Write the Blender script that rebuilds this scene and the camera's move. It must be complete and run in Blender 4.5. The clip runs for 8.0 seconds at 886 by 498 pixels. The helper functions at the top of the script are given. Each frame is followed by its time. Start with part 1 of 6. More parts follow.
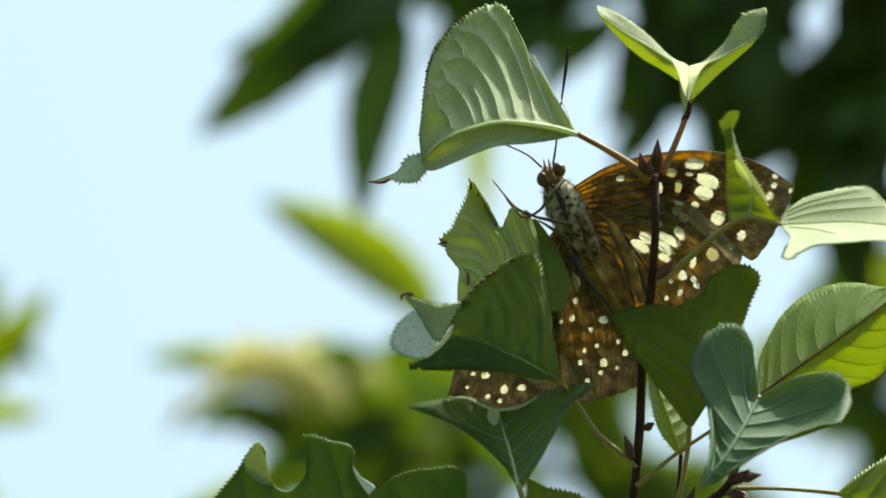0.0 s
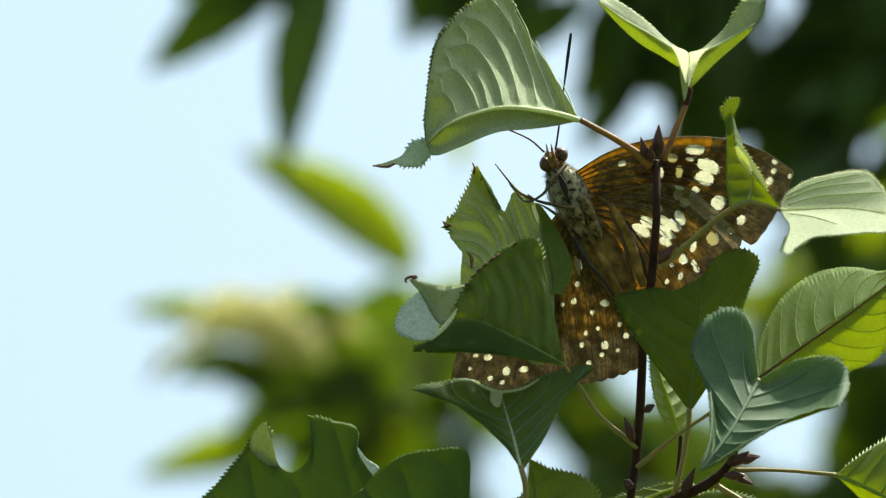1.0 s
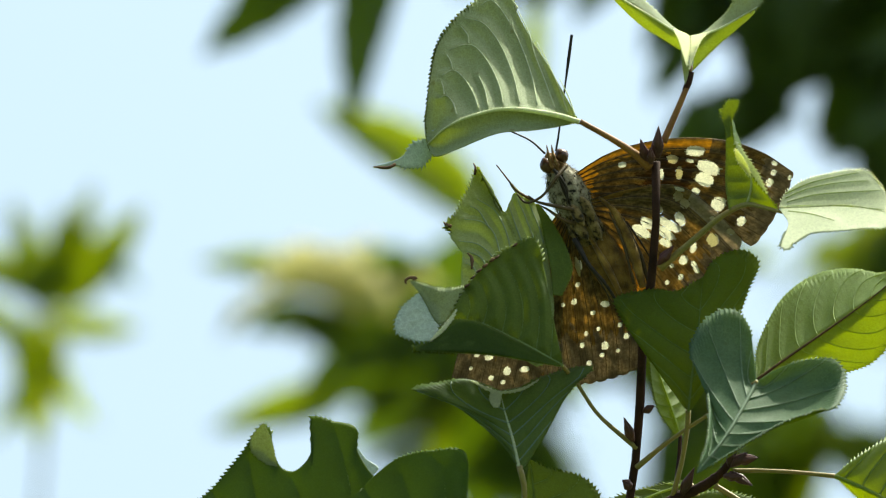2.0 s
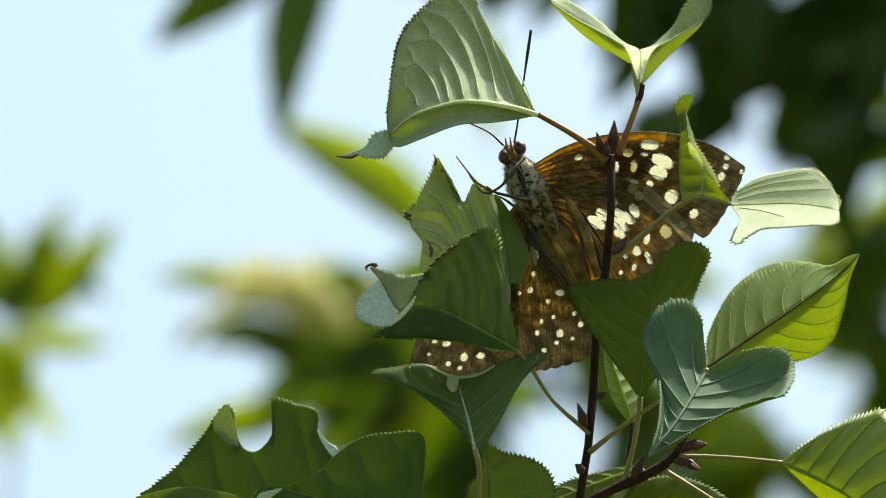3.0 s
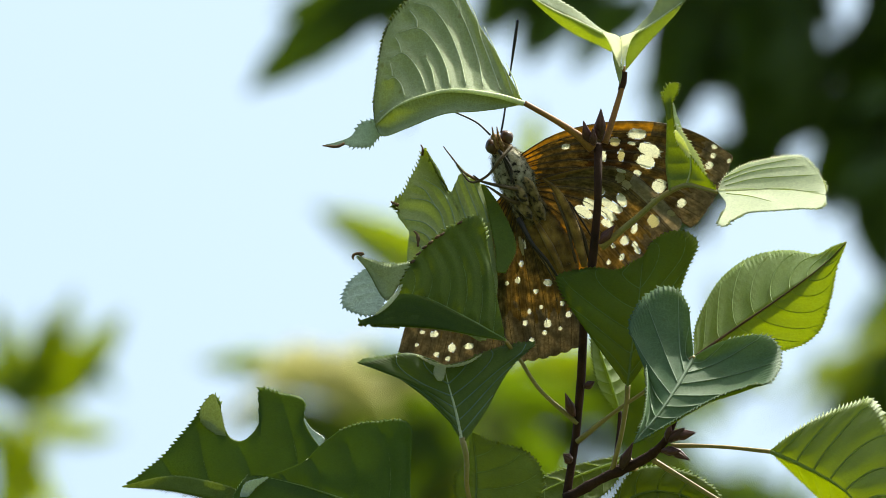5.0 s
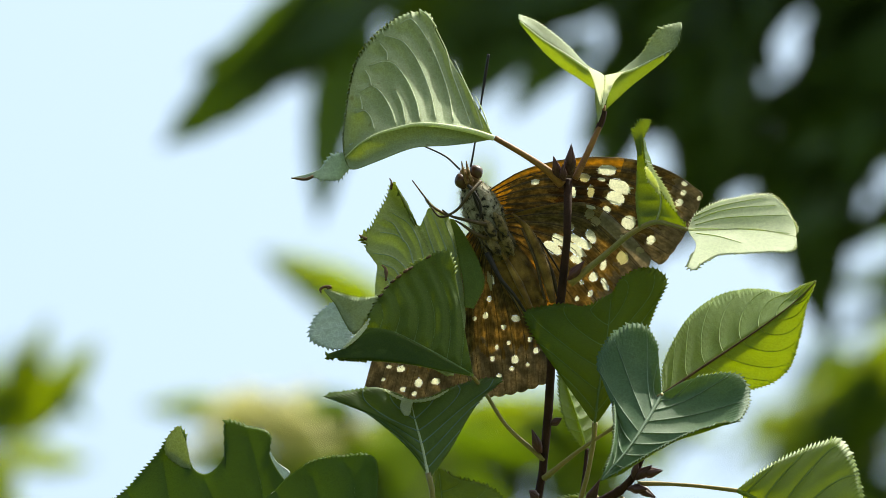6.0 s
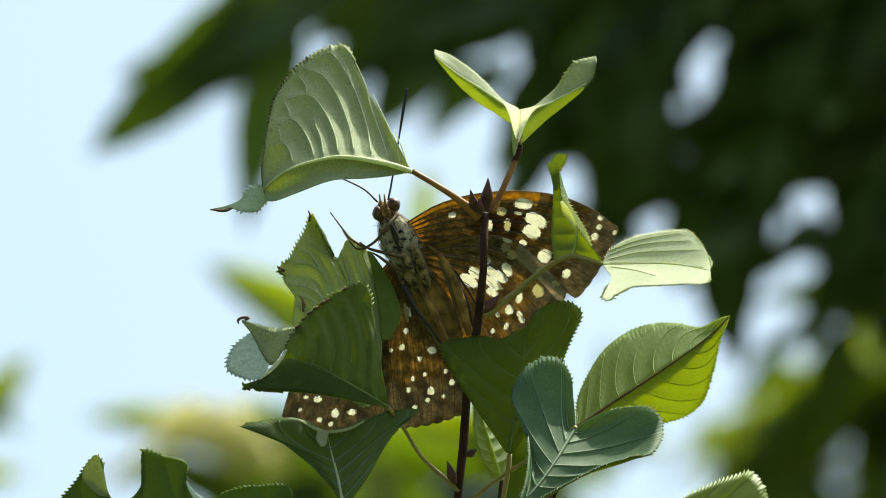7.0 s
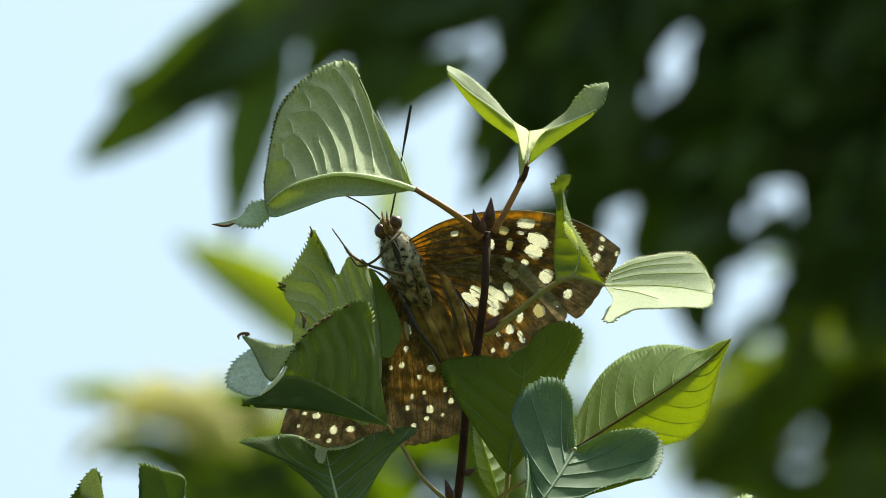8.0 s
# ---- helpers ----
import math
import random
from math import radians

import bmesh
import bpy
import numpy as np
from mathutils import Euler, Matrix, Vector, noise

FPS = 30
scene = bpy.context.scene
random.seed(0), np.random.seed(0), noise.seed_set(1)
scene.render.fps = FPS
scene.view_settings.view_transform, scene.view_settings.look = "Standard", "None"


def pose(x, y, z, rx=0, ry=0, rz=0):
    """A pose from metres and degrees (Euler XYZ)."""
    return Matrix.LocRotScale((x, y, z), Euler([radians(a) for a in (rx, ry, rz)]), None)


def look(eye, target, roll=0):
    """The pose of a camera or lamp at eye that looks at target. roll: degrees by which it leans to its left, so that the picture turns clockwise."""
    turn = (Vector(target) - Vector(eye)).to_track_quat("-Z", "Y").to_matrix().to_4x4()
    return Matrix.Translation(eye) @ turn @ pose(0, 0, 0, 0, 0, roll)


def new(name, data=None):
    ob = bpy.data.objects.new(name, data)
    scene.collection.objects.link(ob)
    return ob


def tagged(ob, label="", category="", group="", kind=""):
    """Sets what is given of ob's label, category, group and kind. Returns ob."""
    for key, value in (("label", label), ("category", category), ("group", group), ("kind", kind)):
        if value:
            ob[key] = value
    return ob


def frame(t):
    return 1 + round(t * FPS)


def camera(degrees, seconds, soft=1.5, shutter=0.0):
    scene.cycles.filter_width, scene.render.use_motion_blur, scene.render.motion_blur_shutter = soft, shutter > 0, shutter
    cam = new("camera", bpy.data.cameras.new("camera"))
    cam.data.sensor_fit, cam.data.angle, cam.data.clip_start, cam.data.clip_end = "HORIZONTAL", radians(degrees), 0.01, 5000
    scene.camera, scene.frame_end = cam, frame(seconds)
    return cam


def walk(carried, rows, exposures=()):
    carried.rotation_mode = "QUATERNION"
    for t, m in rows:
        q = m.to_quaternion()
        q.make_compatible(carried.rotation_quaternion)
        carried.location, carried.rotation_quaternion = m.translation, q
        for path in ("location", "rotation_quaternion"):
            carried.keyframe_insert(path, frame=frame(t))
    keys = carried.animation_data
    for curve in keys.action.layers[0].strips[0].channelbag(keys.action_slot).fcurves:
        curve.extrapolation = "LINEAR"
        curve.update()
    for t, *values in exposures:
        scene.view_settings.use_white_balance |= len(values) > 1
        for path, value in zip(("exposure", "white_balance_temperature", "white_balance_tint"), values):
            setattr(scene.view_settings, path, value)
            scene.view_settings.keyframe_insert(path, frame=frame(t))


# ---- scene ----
# A butterfly at rest among the leaves of a cherry shoot, filmed from below with a long lens.
cam = camera(5.13, 8.0, soft=0.85)
cam.data.dof.use_dof = True
cam.data.dof.focus_distance = 2.48
cam.data.dof.aperture_fstop = 28.0

PATH = [
    (0, -0.0156, -2.2546, 1.6879, 110.003, 0.629, 0.117),
    (0.2, -0.0148, -2.2633, 1.6911, 109.854, 0.682, 0.165),
    (0.3, -0.0145, -2.2675, 1.6923, 109.782, 0.705, 0.183),
    (0.5, -0.0142, -2.2756, 1.6935, 109.668, 0.730, 0.199),
    (0.7, -0.0180, -2.2827, 1.6917, 109.629, 0.659, 0.093),
    (0.8, -0.0212, -2.2854, 1.6903, 109.628, 0.590, -0.007),
    (1, -0.0250, -2.2878, 1.6885, 109.626, 0.514, -0.139),
    (1.2, -0.0215, -2.2846, 1.6895, 109.614, 0.493, -0.064),
    (1.3, -0.0178, -2.2820, 1.6911, 109.589, 0.476, 0.021),
    (1.5, -0.0079, -2.2788, 1.6984, 109.438, 0.436, 0.244),
    (1.7, 0.0001, -2.2817, 1.7066, 109.219, 0.380, 0.414),
    (2.8, 0.0045, -2.3614, 1.6742, 109.302, -0.402, 0.044),
    (3, 0.0008, -2.3598, 1.6696, 109.417, -0.365, -0.057),
    (3.2, 0.0002, -2.3548, 1.6598, 109.665, -0.212, -0.035),
    (3.3, 0.0001, -2.3521, 1.6540, 109.804, -0.120, -0.015),
    (3.5, 0.0000, -2.3492, 1.6449, 110.000, -0.001, -0.000),
    (3.7, 0.0044, -2.3534, 1.6424, 109.996, -0.029, 0.082),
    (3.8, 0.0085, -2.3568, 1.6421, 109.960, -0.080, 0.153),
    (4, 0.0168, -2.3610, 1.6381, 109.986, -0.171, 0.292),
    (4.2, 0.0206, -2.3582, 1.6303, 110.145, -0.197, 0.348),
    (5.3, 0.0229, -2.3414, 1.6367, 110.277, -0.457, 0.322),
    (5.5, 0.0092, -2.3406, 1.6346, 110.370, -0.358, 0.051),
    (5.6, 0.0092, -2.3390, 1.6346, 110.400, -0.424, 0.028),
    (5.7, 0.0095, -2.3368, 1.6346, 110.434, -0.510, -0.016),
    (5.8, 0.0103, -2.3346, 1.6347, 110.470, -0.613, -0.073),
    (5.9, 0.0117, -2.3328, 1.6347, 110.505, -0.728, -0.132),
    (6, 0.0141, -2.3321, 1.6347, 110.531, -0.857, -0.197),
    (6.1, 0.0195, -2.3341, 1.6340, 110.547, -1.003, -0.188),
    (6.2, 0.0281, -2.3388, 1.6325, 110.560, -1.146, -0.110),
    (6.3, 0.0374, -2.3446, 1.6306, 110.575, -1.272, -0.004),
    (6.4, 0.0449, -2.3496, 1.6291, 110.589, -1.364, 0.076),
    (6.5, 0.0479, -2.3522, 1.6284, 110.602, -1.411, 0.074),
    (6.7, 0.0433, -2.3531, 1.6298, 110.607, -1.352, -0.110),
    (6.8, 0.0383, -2.3533, 1.6313, 110.595, -1.289, -0.246),
    (7, 0.0250, -2.3534, 1.6351, 110.550, -1.201, -0.569),
    (7.2, 0.0108, -2.3527, 1.6390, 110.512, -1.266, -0.943),
    (7.3, 0.0051, -2.3522, 1.6408, 110.491, -1.335, -1.106),
    (7.5, -0.0004, -2.3515, 1.6441, 110.456, -1.478, -1.288),
    (7.7, 0.0020, -2.3521, 1.6468, 110.412, -1.639, -1.285),
    (7.8, 0.0047, -2.3527, 1.6480, 110.388, -1.742, -1.252),
    (8, 0.0113, -2.3542, 1.6503, 110.332, -1.977, -1.171),
]
walk(cam, [(t, pose(*p)) for t, *p in PATH], [(0.0, 0.96, 6650, -8), (1.7, 0.96, 6650, -7), (3.5, 0.97, 6650, -4), (5.5, 0.97, 6650, -4), (8.0, 0.96, 6650, -7)])

# ---- light ----
SUN_AZIMUTH, SUN_HEIGHT = 62.0, 68.0
world = bpy.data.worlds.new("sky")
scene.world = world
world.use_nodes = True
wn = world.node_tree.nodes
sky = wn.new("ShaderNodeTexSky")
sky.sky_type = "NISHITA"
sky.sun_disc = False
sky.sun_elevation = radians(SUN_HEIGHT)
sky.sun_rotation = radians(SUN_AZIMUTH)
sky.dust_density = 6.5
wn["Background"].inputs["Strength"].default_value = 0.15
world.node_tree.links.new(sky.outputs["Color"], wn["Background"].inputs["Color"])
sun = new("sun", bpy.data.lights.new("sun", "SUN"))
sun.data.energy, sun.data.angle, sun.data.color = 4.5, radians(0.53), (1.0, 0.95, 0.86)
to_sun = Vector((math.sin(radians(SUN_AZIMUTH)) * math.cos(radians(SUN_HEIGHT)),
                 math.cos(radians(SUN_AZIMUTH)) * math.cos(radians(SUN_HEIGHT)), math.sin(radians(SUN_HEIGHT))))
sun.matrix_world = look(to_sun * 30, (0, 0, 0))


# ---- materials ----
def nodes_of(name):
    m = bpy.data.materials.new(name)
    m.use_nodes = True
    n = m.node_tree.nodes
    n.clear()
    return m, n, m.node_tree.links


def noise_ramp(n, l, scale, stops, detail=4.0, coords="Object", stretch=None):
    """Noise at that scale (per metre) through a ramp of (place, colour) stops."""
    tc = n.new("ShaderNodeTexCoord")
    tex = n.new("ShaderNodeTexNoise")
    tex.inputs["Scale"].default_value, tex.inputs["Detail"].default_value = scale, detail
    if stretch:
        mp = n.new("ShaderNodeMapping")
        mp.inputs["Scale"].default_value = stretch
        l.new(tc.outputs[coords], mp.inputs["Vector"])
        l.new(mp.outputs["Vector"], tex.inputs["Vector"])
    else:
        l.new(tc.outputs[coords], tex.inputs["Vector"])
    ramp = n.new("ShaderNodeValToRGB")
    el = ramp.color_ramp.elements
    while len(el) < len(stops):
        el.new(0.5)
    for e, (p, c) in zip(el, stops):
        e.position, e.color = p, (*c, 1)
    l.new(tex.outputs["Fac"], ramp.inputs["Fac"])
    return tex, ramp


def mixed(n, l, a, b, fac, mode="MIX"):
    mx = n.new("ShaderNodeMix")
    mx.data_type, mx.blend_type = "RGBA", mode
    for sock, v in ((mx.inputs[6], a), (mx.inputs[7], b), (mx.inputs[0], fac)):
        if isinstance(v, (int, float)):
            sock.default_value = v
        elif isinstance(v, tuple):
            sock.default_value = (*v, 1)
        else:
            l.new(v, sock)
    return mx.outputs[2]


def surface(name, stops, scale=150, fine=2500, rough=0.6, bump=0.15, spec=0.4, through_colour=None, through_share=0.0,
            vary=0.12, stretch=None, sheen=0.0, coords="Object", specks=0.0, mottle=0.0, per_leaf=False):
    """A surface with coarse variation, fine grain and relief; leaves and wings let light through."""
    m, n, l = nodes_of(name)
    out = n.new("ShaderNodeOutputMaterial")
    pr = n.new("ShaderNodeBsdfPrincipled")
    tex, ramp = noise_ramp(n, l, scale, stops, stretch=stretch, coords=coords)
    grain, gr = noise_ramp(n, l, fine, ((0.3, (0.72, 0.72, 0.72)), (0.7, (1.15, 1.15, 1.15))), detail=2.0, stretch=stretch, coords=coords)
    col = mixed(n, l, ramp.outputs["Color"], gr.outputs["Color"], 0.8, "MULTIPLY")
    if specks:
        tc = n.new("ShaderNodeTexCoord")
        vo = n.new("ShaderNodeTexVoronoi")
        vo.inputs["Scale"].default_value = 170.0
        l.new(tc.outputs["Object"], vo.inputs["Vector"])
        sp = n.new("ShaderNodeMapRange")
        sp.inputs["From Min"].default_value, sp.inputs["From Max"].default_value = 0.05, 0.13
        sp.inputs["To Min"].default_value, sp.inputs["To Max"].default_value = specks, 0.0
        l.new(vo.outputs["Distance"], sp.inputs["Value"])
        col = mixed(n, l, col, (0.05, 0.035, 0.015), sp.outputs["Result"])
        net = n.new("ShaderNodeTexVoronoi")
        net.feature = "DISTANCE_TO_EDGE"
        net.inputs["Scale"].default_value = 620.0
        l.new(tc.outputs["Object"], net.inputs["Vector"])
        nr = n.new("ShaderNodeMapRange")
        nr.inputs["From Max"].default_value = 0.16
        nr.inputs["To Min"].default_value, nr.inputs["To Max"].default_value = 1.22, 0.94
        l.new(net.outputs["Distance"], nr.inputs["Value"])
        col = mixed(n, l, col, nr.outputs["Result"], 0.8, "MULTIPLY")
    blot = None
    if mottle:
        bt, br = noise_ramp(n, l, 330, ((0.36, (0.25, 0.24, 0.22)), (0.5, (0.8, 0.8, 0.8)), (0.66, (1.5, 1.45, 1.35))), 5.0)
        ft, fr = noise_ramp(n, l, 1300, ((0.4, (0.45, 0.44, 0.42)), (0.6, (1.5, 1.48, 1.4))), 3.0)
        blot = mixed(n, l, br.outputs["Color"], fr.outputs["Color"], 0.7, "MULTIPLY")
        col = mixed(n, l, col, blot, mottle, "MULTIPLY")
    info = n.new("ShaderNodeObjectInfo")
    hue = n.new("ShaderNodeHueSaturation")
    mr = n.new("ShaderNodeMapRange")
    mr.inputs["To Min"].default_value, mr.inputs["To Max"].default_value = 1 - vary, 1 + vary
    geo = n.new("ShaderNodeNewGeometry")
    both = n.new("ShaderNodeMath")
    both.operation = "ADD"
    turn = n.new("ShaderNodeMath")
    turn.operation = "FRACT"
    l.new(info.outputs["Random"], both.inputs[0])
    l.new(geo.outputs["Random Per Island"], both.inputs[1])
    l.new(both.outputs[0], turn.inputs[0])
    l.new(turn.outputs[0] if per_leaf else info.outputs["Random"], mr.inputs["Value"])
    l.new(mr.outputs["Result"], hue.inputs["Value"])
    l.new(col, hue.inputs["Color"])
    l.new(hue.outputs["Color"], pr.inputs["Base Color"])
    pr.inputs["Roughness"].default_value = rough
    pr.inputs["Specular IOR Level"].default_value = spec
    pr.inputs["Sheen Weight"].default_value = sheen
    bp = n.new("ShaderNodeBump")
    bp.inputs["Strength"].default_value, bp.inputs["Distance"].default_value = bump, 0.0004
    l.new(grain.outputs["Fac"], bp.inputs["Height"])
    l.new(bp.outputs["Normal"], pr.inputs["Normal"])
    if through_colour:
        tr = n.new("ShaderNodeBsdfTranslucent")
        tcol = mixed(n, l, through_colour, gr.outputs["Color"], 0.5, "MULTIPLY")
        if blot:
            tcol = mixed(n, l, tcol, blot, mottle, "MULTIPLY")
        l.new(tcol, tr.inputs["Color"])
        ms = n.new("ShaderNodeMixShader")
        ms.inputs["Fac"].default_value = through_share
        l.new(pr.outputs[0], ms.inputs[1])
        l.new(tr.outputs[0], ms.inputs[2])
        l.new(ms.outputs[0], out.inputs["Surface"])
    else:
        l.new(pr.outputs[0], out.inputs["Surface"])
    return m


THROUGH = (0.74, 0.82, 0.05)
leaf_upper = surface("leaf_upper", ((0.3, (0.020, 0.038, 0.006)), (0.7, (0.040, 0.068, 0.010))), 120, 3500, 0.58, 0.3, 0.12, THROUGH, 0.29, specks=0.5)
leaf_under = surface("leaf_under", ((0.3, (0.165, 0.205, 0.10)), (0.7, (0.255, 0.295, 0.165))), 120, 3500, 0.6, 0.4, 0.3, THROUGH, 0.24, specks=0.6)
young_upper = surface("young_leaf_upper", ((0.3, (0.05, 0.088, 0.018)), (0.7, (0.09, 0.14, 0.032))), 120, 3500, 0.5, 0.3, 0.4, THROUGH, 0.42, specks=0.3)
young_under = surface("young_leaf_under", ((0.3, (0.15, 0.20, 0.07)), (0.7, (0.23, 0.28, 0.12))), 120, 3500, 0.6, 0.4, 0.3, THROUGH, 0.34, specks=0.4)
# two bluish leaf skins: the sky's reflection is put into the base colour
sky_sheen = surface("sky_sheen_leaf", ((0.3, (0.046, 0.094, 0.046)), (0.7, (0.094, 0.150, 0.074))), 120, 3500, 0.55, 0.2, 0.16, (0.5, 0.7, 0.08), 0.14, specks=0.3)
pale_sheen = surface("pale_sheen_leaf", ((0.3, (0.31, 0.38, 0.33)), (0.7, (0.43, 0.49, 0.45))), 120, 3500, 0.5, 0.35, 0.4, (0.6, 0.76, 0.5), 0.2, specks=0.3)
dull_upper = surface("dull_leaf_top", ((0.3, (0.034, 0.064, 0.017)), (0.7, (0.066, 0.106, 0.032))), 120, 3500, 0.55, 0.3, 0.2, THROUGH, 0.22, specks=0.4)
# direct sun on leaf, put into a cream colour and strong translucency
sunlit_cream = surface("sunlit_cream_leaf", ((0.3, (0.55, 0.58, 0.36)), (0.7, (0.68, 0.70, 0.48))), 120, 3500, 0.6, 0.3, 0.3, (0.98, 0.98, 0.78), 0.75, specks=0.2)
# lighter copy of the leaf underside; sunlight is in its colour
sunlit_pale = surface("sunlit_pale_leaf", ((0.3, (0.46, 0.50, 0.34)), (0.7, (0.60, 0.62, 0.46))), 120, 3500, 0.6, 0.4, 0.3, (0.92, 0.94, 0.60), 0.5, specks=0.4)
fold_upper = surface("folded_leaf_top", ((0.3, (0.054, 0.086, 0.015)), (0.7, (0.100, 0.142, 0.028))), 120, 3500, 0.6, 0.3, 0.14, THROUGH, 0.28, specks=0.4)
thin_under = surface("chewed_leaf", ((0.3, (0.20, 0.245, 0.105)), (0.7, (0.30, 0.34, 0.17))), 120, 3500, 0.6, 0.4, 0.3, THROUGH, 0.36, specks=0.5)
deep_upper = surface("deep_green_leaf_top", ((0.3, (0.020, 0.046, 0.005)), (0.7, (0.040, 0.078, 0.010))), 120, 3500, 0.56, 0.3, 0.15, (0.48, 0.66, 0.05), 0.25, specks=0.4)
mid_upper = surface("leaf_top", ((0.3, (0.032, 0.058, 0.009)), (0.7, (0.062, 0.100, 0.016))), 120, 3500, 0.58, 0.3, 0.12, THROUGH, 0.36, specks=0.4)
green_under = surface("green_leaf", ((0.3, (0.085, 0.125, 0.03)), (0.7, (0.13, 0.18, 0.052))), 120, 3500, 0.55, 0.35, 0.2, THROUGH, 0.22, specks=0.4)
glow_under = surface("thin_leaf", ((0.3, (0.10, 0.15, 0.045)), (0.7, (0.155, 0.21, 0.075))), 120, 3500, 0.55, 0.4, 0.3, THROUGH, 0.35, specks=0.4)
vein_pale = surface("vein_pale", ((0.3, (0.50, 0.54, 0.32)), (0.7, (0.62, 0.65, 0.42))), 200, 3000, 0.55, 0.1, 0.3, (0.8, 0.9, 0.4), 0.3)
vein_soft = surface("vein_soft", ((0.3, (0.28, 0.34, 0.19)), (0.7, (0.36, 0.42, 0.25))), 200, 3000, 0.5, 0.1, 0.3, (0.6, 0.75, 0.2), 0.3)
vein_blue = surface("vein_blue", ((0.3, (0.11, 0.16, 0.10)), (0.7, (0.17, 0.23, 0.15))), 200, 3000, 0.5, 0.1, 0.3, (0.6, 0.75, 0.2), 0.2)
vein_dim = surface("vein_dim", ((0.3, (0.08, 0.12, 0.035)), (0.7, (0.13, 0.18, 0.065))), 200, 3000, 0.5, 0.1, 0.3, (0.74, 0.85, 0.15), 0.42)
petiole_mat = surface("petiole_skin", ((0.3, (0.20, 0.19, 0.06)), (0.7, (0.32, 0.22, 0.07))), 90, 2500, 0.5, 0.15, 0.4)
petiole_red = surface("petiole_red", ((0.35, (0.26, 0.125, 0.03)), (0.7, (0.15, 0.065, 0.022))), 120, 2500, 0.5, 0.15, 0.3)
bark = surface("twig_bark", ((0.3, (0.018, 0.008, 0.006)), (0.7, (0.058, 0.025, 0.014))), 180, 2200, 0.72, 0.5, 0.18)
bud_mat = surface("bud_scale", ((0.3, (0.05, 0.02, 0.018)), (0.7, (0.10, 0.035, 0.03))), 250, 2500, 0.45, 0.3, 0.4)
dry_mat = surface("dry_edge", ((0.3, (0.06, 0.035, 0.02)), (0.7, (0.16, 0.09, 0.04))), 250, 2500, 0.8, 0.4, 0.2)
STREAK = (1.0, 9.0, 1.0)  # wing scales run in streaks from the root outwards
wing_fore = surface("forewing_scales", ((0.36, (0.044, 0.031, 0.013)), (0.50, (0.085, 0.061, 0.026)), (0.64, (0.15, 0.112, 0.052))), 8, 60, 0.8, 0.3, 0.12, (0.38, 0.28, 0.11), 0.28, 0.03, STREAK, 0.2, "UV", mottle=0.65)
wing_orange = surface("wing_root_scales", ((0.35, (0.15, 0.095, 0.025)), (0.6, (0.31, 0.20, 0.055))), 7, 60, 0.8, 0.3, 0.12, (0.64, 0.41, 0.10), 0.42, 0.03, STREAK, 0.2, "UV", mottle=0.35)
wing_hind = surface("hindwing_scales", ((0.36, (0.065, 0.046, 0.018)), (0.50, (0.135, 0.098, 0.04)), (0.64, (0.26, 0.196, 0.092))), 8, 60, 0.8, 0.3, 0.12, (0.50, 0.36, 0.14), 0.32, 0.03, STREAK, 0.2, "UV", mottle=0.6)
wing_gold = surface("wing_lead_scales", ((0.35, (0.19, 0.115, 0.026)), (0.6, (0.34, 0.215, 0.05))), 7, 60, 0.8, 0.3, 0.12, (0.66, 0.42, 0.07), 0.42, 0.03, STREAK, 0.2, "UV", mottle=0.35)
wing_dark = surface("wing_dark_scales", ((0.35, (0.016, 0.010, 0.005)), (0.6, (0.06, 0.036, 0.014))), 7, 60, 0.8, 0.3, 0.12, (0.26, 0.15, 0.04), 0.22, 0.03, STREAK, 0.2, "UV", mottle=0.5)
wing_band = surface("wing_band_scales", ((0.3, (0.10, 0.078, 0.05)), (0.7, (0.28, 0.225, 0.155))), 9, 60, 0.8, 0.3, 0.12, (0.38, 0.30, 0.19), 0.3, 0.03, STREAK, 0.2, "UV", mottle=0.6)
wing_pale = surface("wing_edge_scales", ((0.3, (0.26, 0.22, 0.15)), (0.7, (0.42, 0.36, 0.27))), 9, 60, 0.8, 0.3, 0.12, (0.6, 0.5, 0.36), 0.4, 0.03, STREAK, 0.2, "UV", mottle=0.35)
wing_dull = surface("wing_dull_scales", ((0.3, (0.40, 0.35, 0.20)), (0.7, (0.56, 0.50, 0.32))), 300, 3500, 0.7, 0.2, 0.2, (0.72, 0.66, 0.4), 0.6, 0.06)
wing_spot_mat = surface("wing_spot_scales", ((0.36, (0.40, 0.37, 0.25)), (0.48, (0.62, 0.60, 0.45)), (0.7, (0.78, 0.77, 0.63))), 520, 2600, 0.7, 0.2, 0.2, (0.95, 0.93, 0.76), 0.6, 0.12)
wing_vein_mat = surface("wing_vein_skin", ((0.3, (0.05, 0.034, 0.018)), (0.7, (0.12, 0.085, 0.045))), 300, 4500, 0.6, 0.2, 0.2)
thorax_mat = surface("thorax_fur", ((0.38, (0.014, 0.012, 0.010)), (0.45, (0.30, 0.265, 0.19)), (0.6, (0.47, 0.43, 0.33)), (0.75, (0.60, 0.56, 0.46))), 760, 5000, 0.85, 0.6, 0.1, vary=0.02, sheen=0.15)
abdomen_mat = surface("abdomen_fur", ((0.34, (0.10, 0.056, 0.012)), (0.5, (0.23, 0.135, 0.028)), (0.7, (0.37, 0.23, 0.055))), 300, 5000, 0.8, 0.5, 0.15, vary=0.02, sheen=0.2)
breast_mat = surface("breast_fur", ((0.40, (0.025, 0.018, 0.008)), (0.47, (0.15, 0.108, 0.042)), (0.7, (0.30, 0.225, 0.095))), 640, 5000, 0.85, 0.5, 0.1, vary=0.05, sheen=0.2)
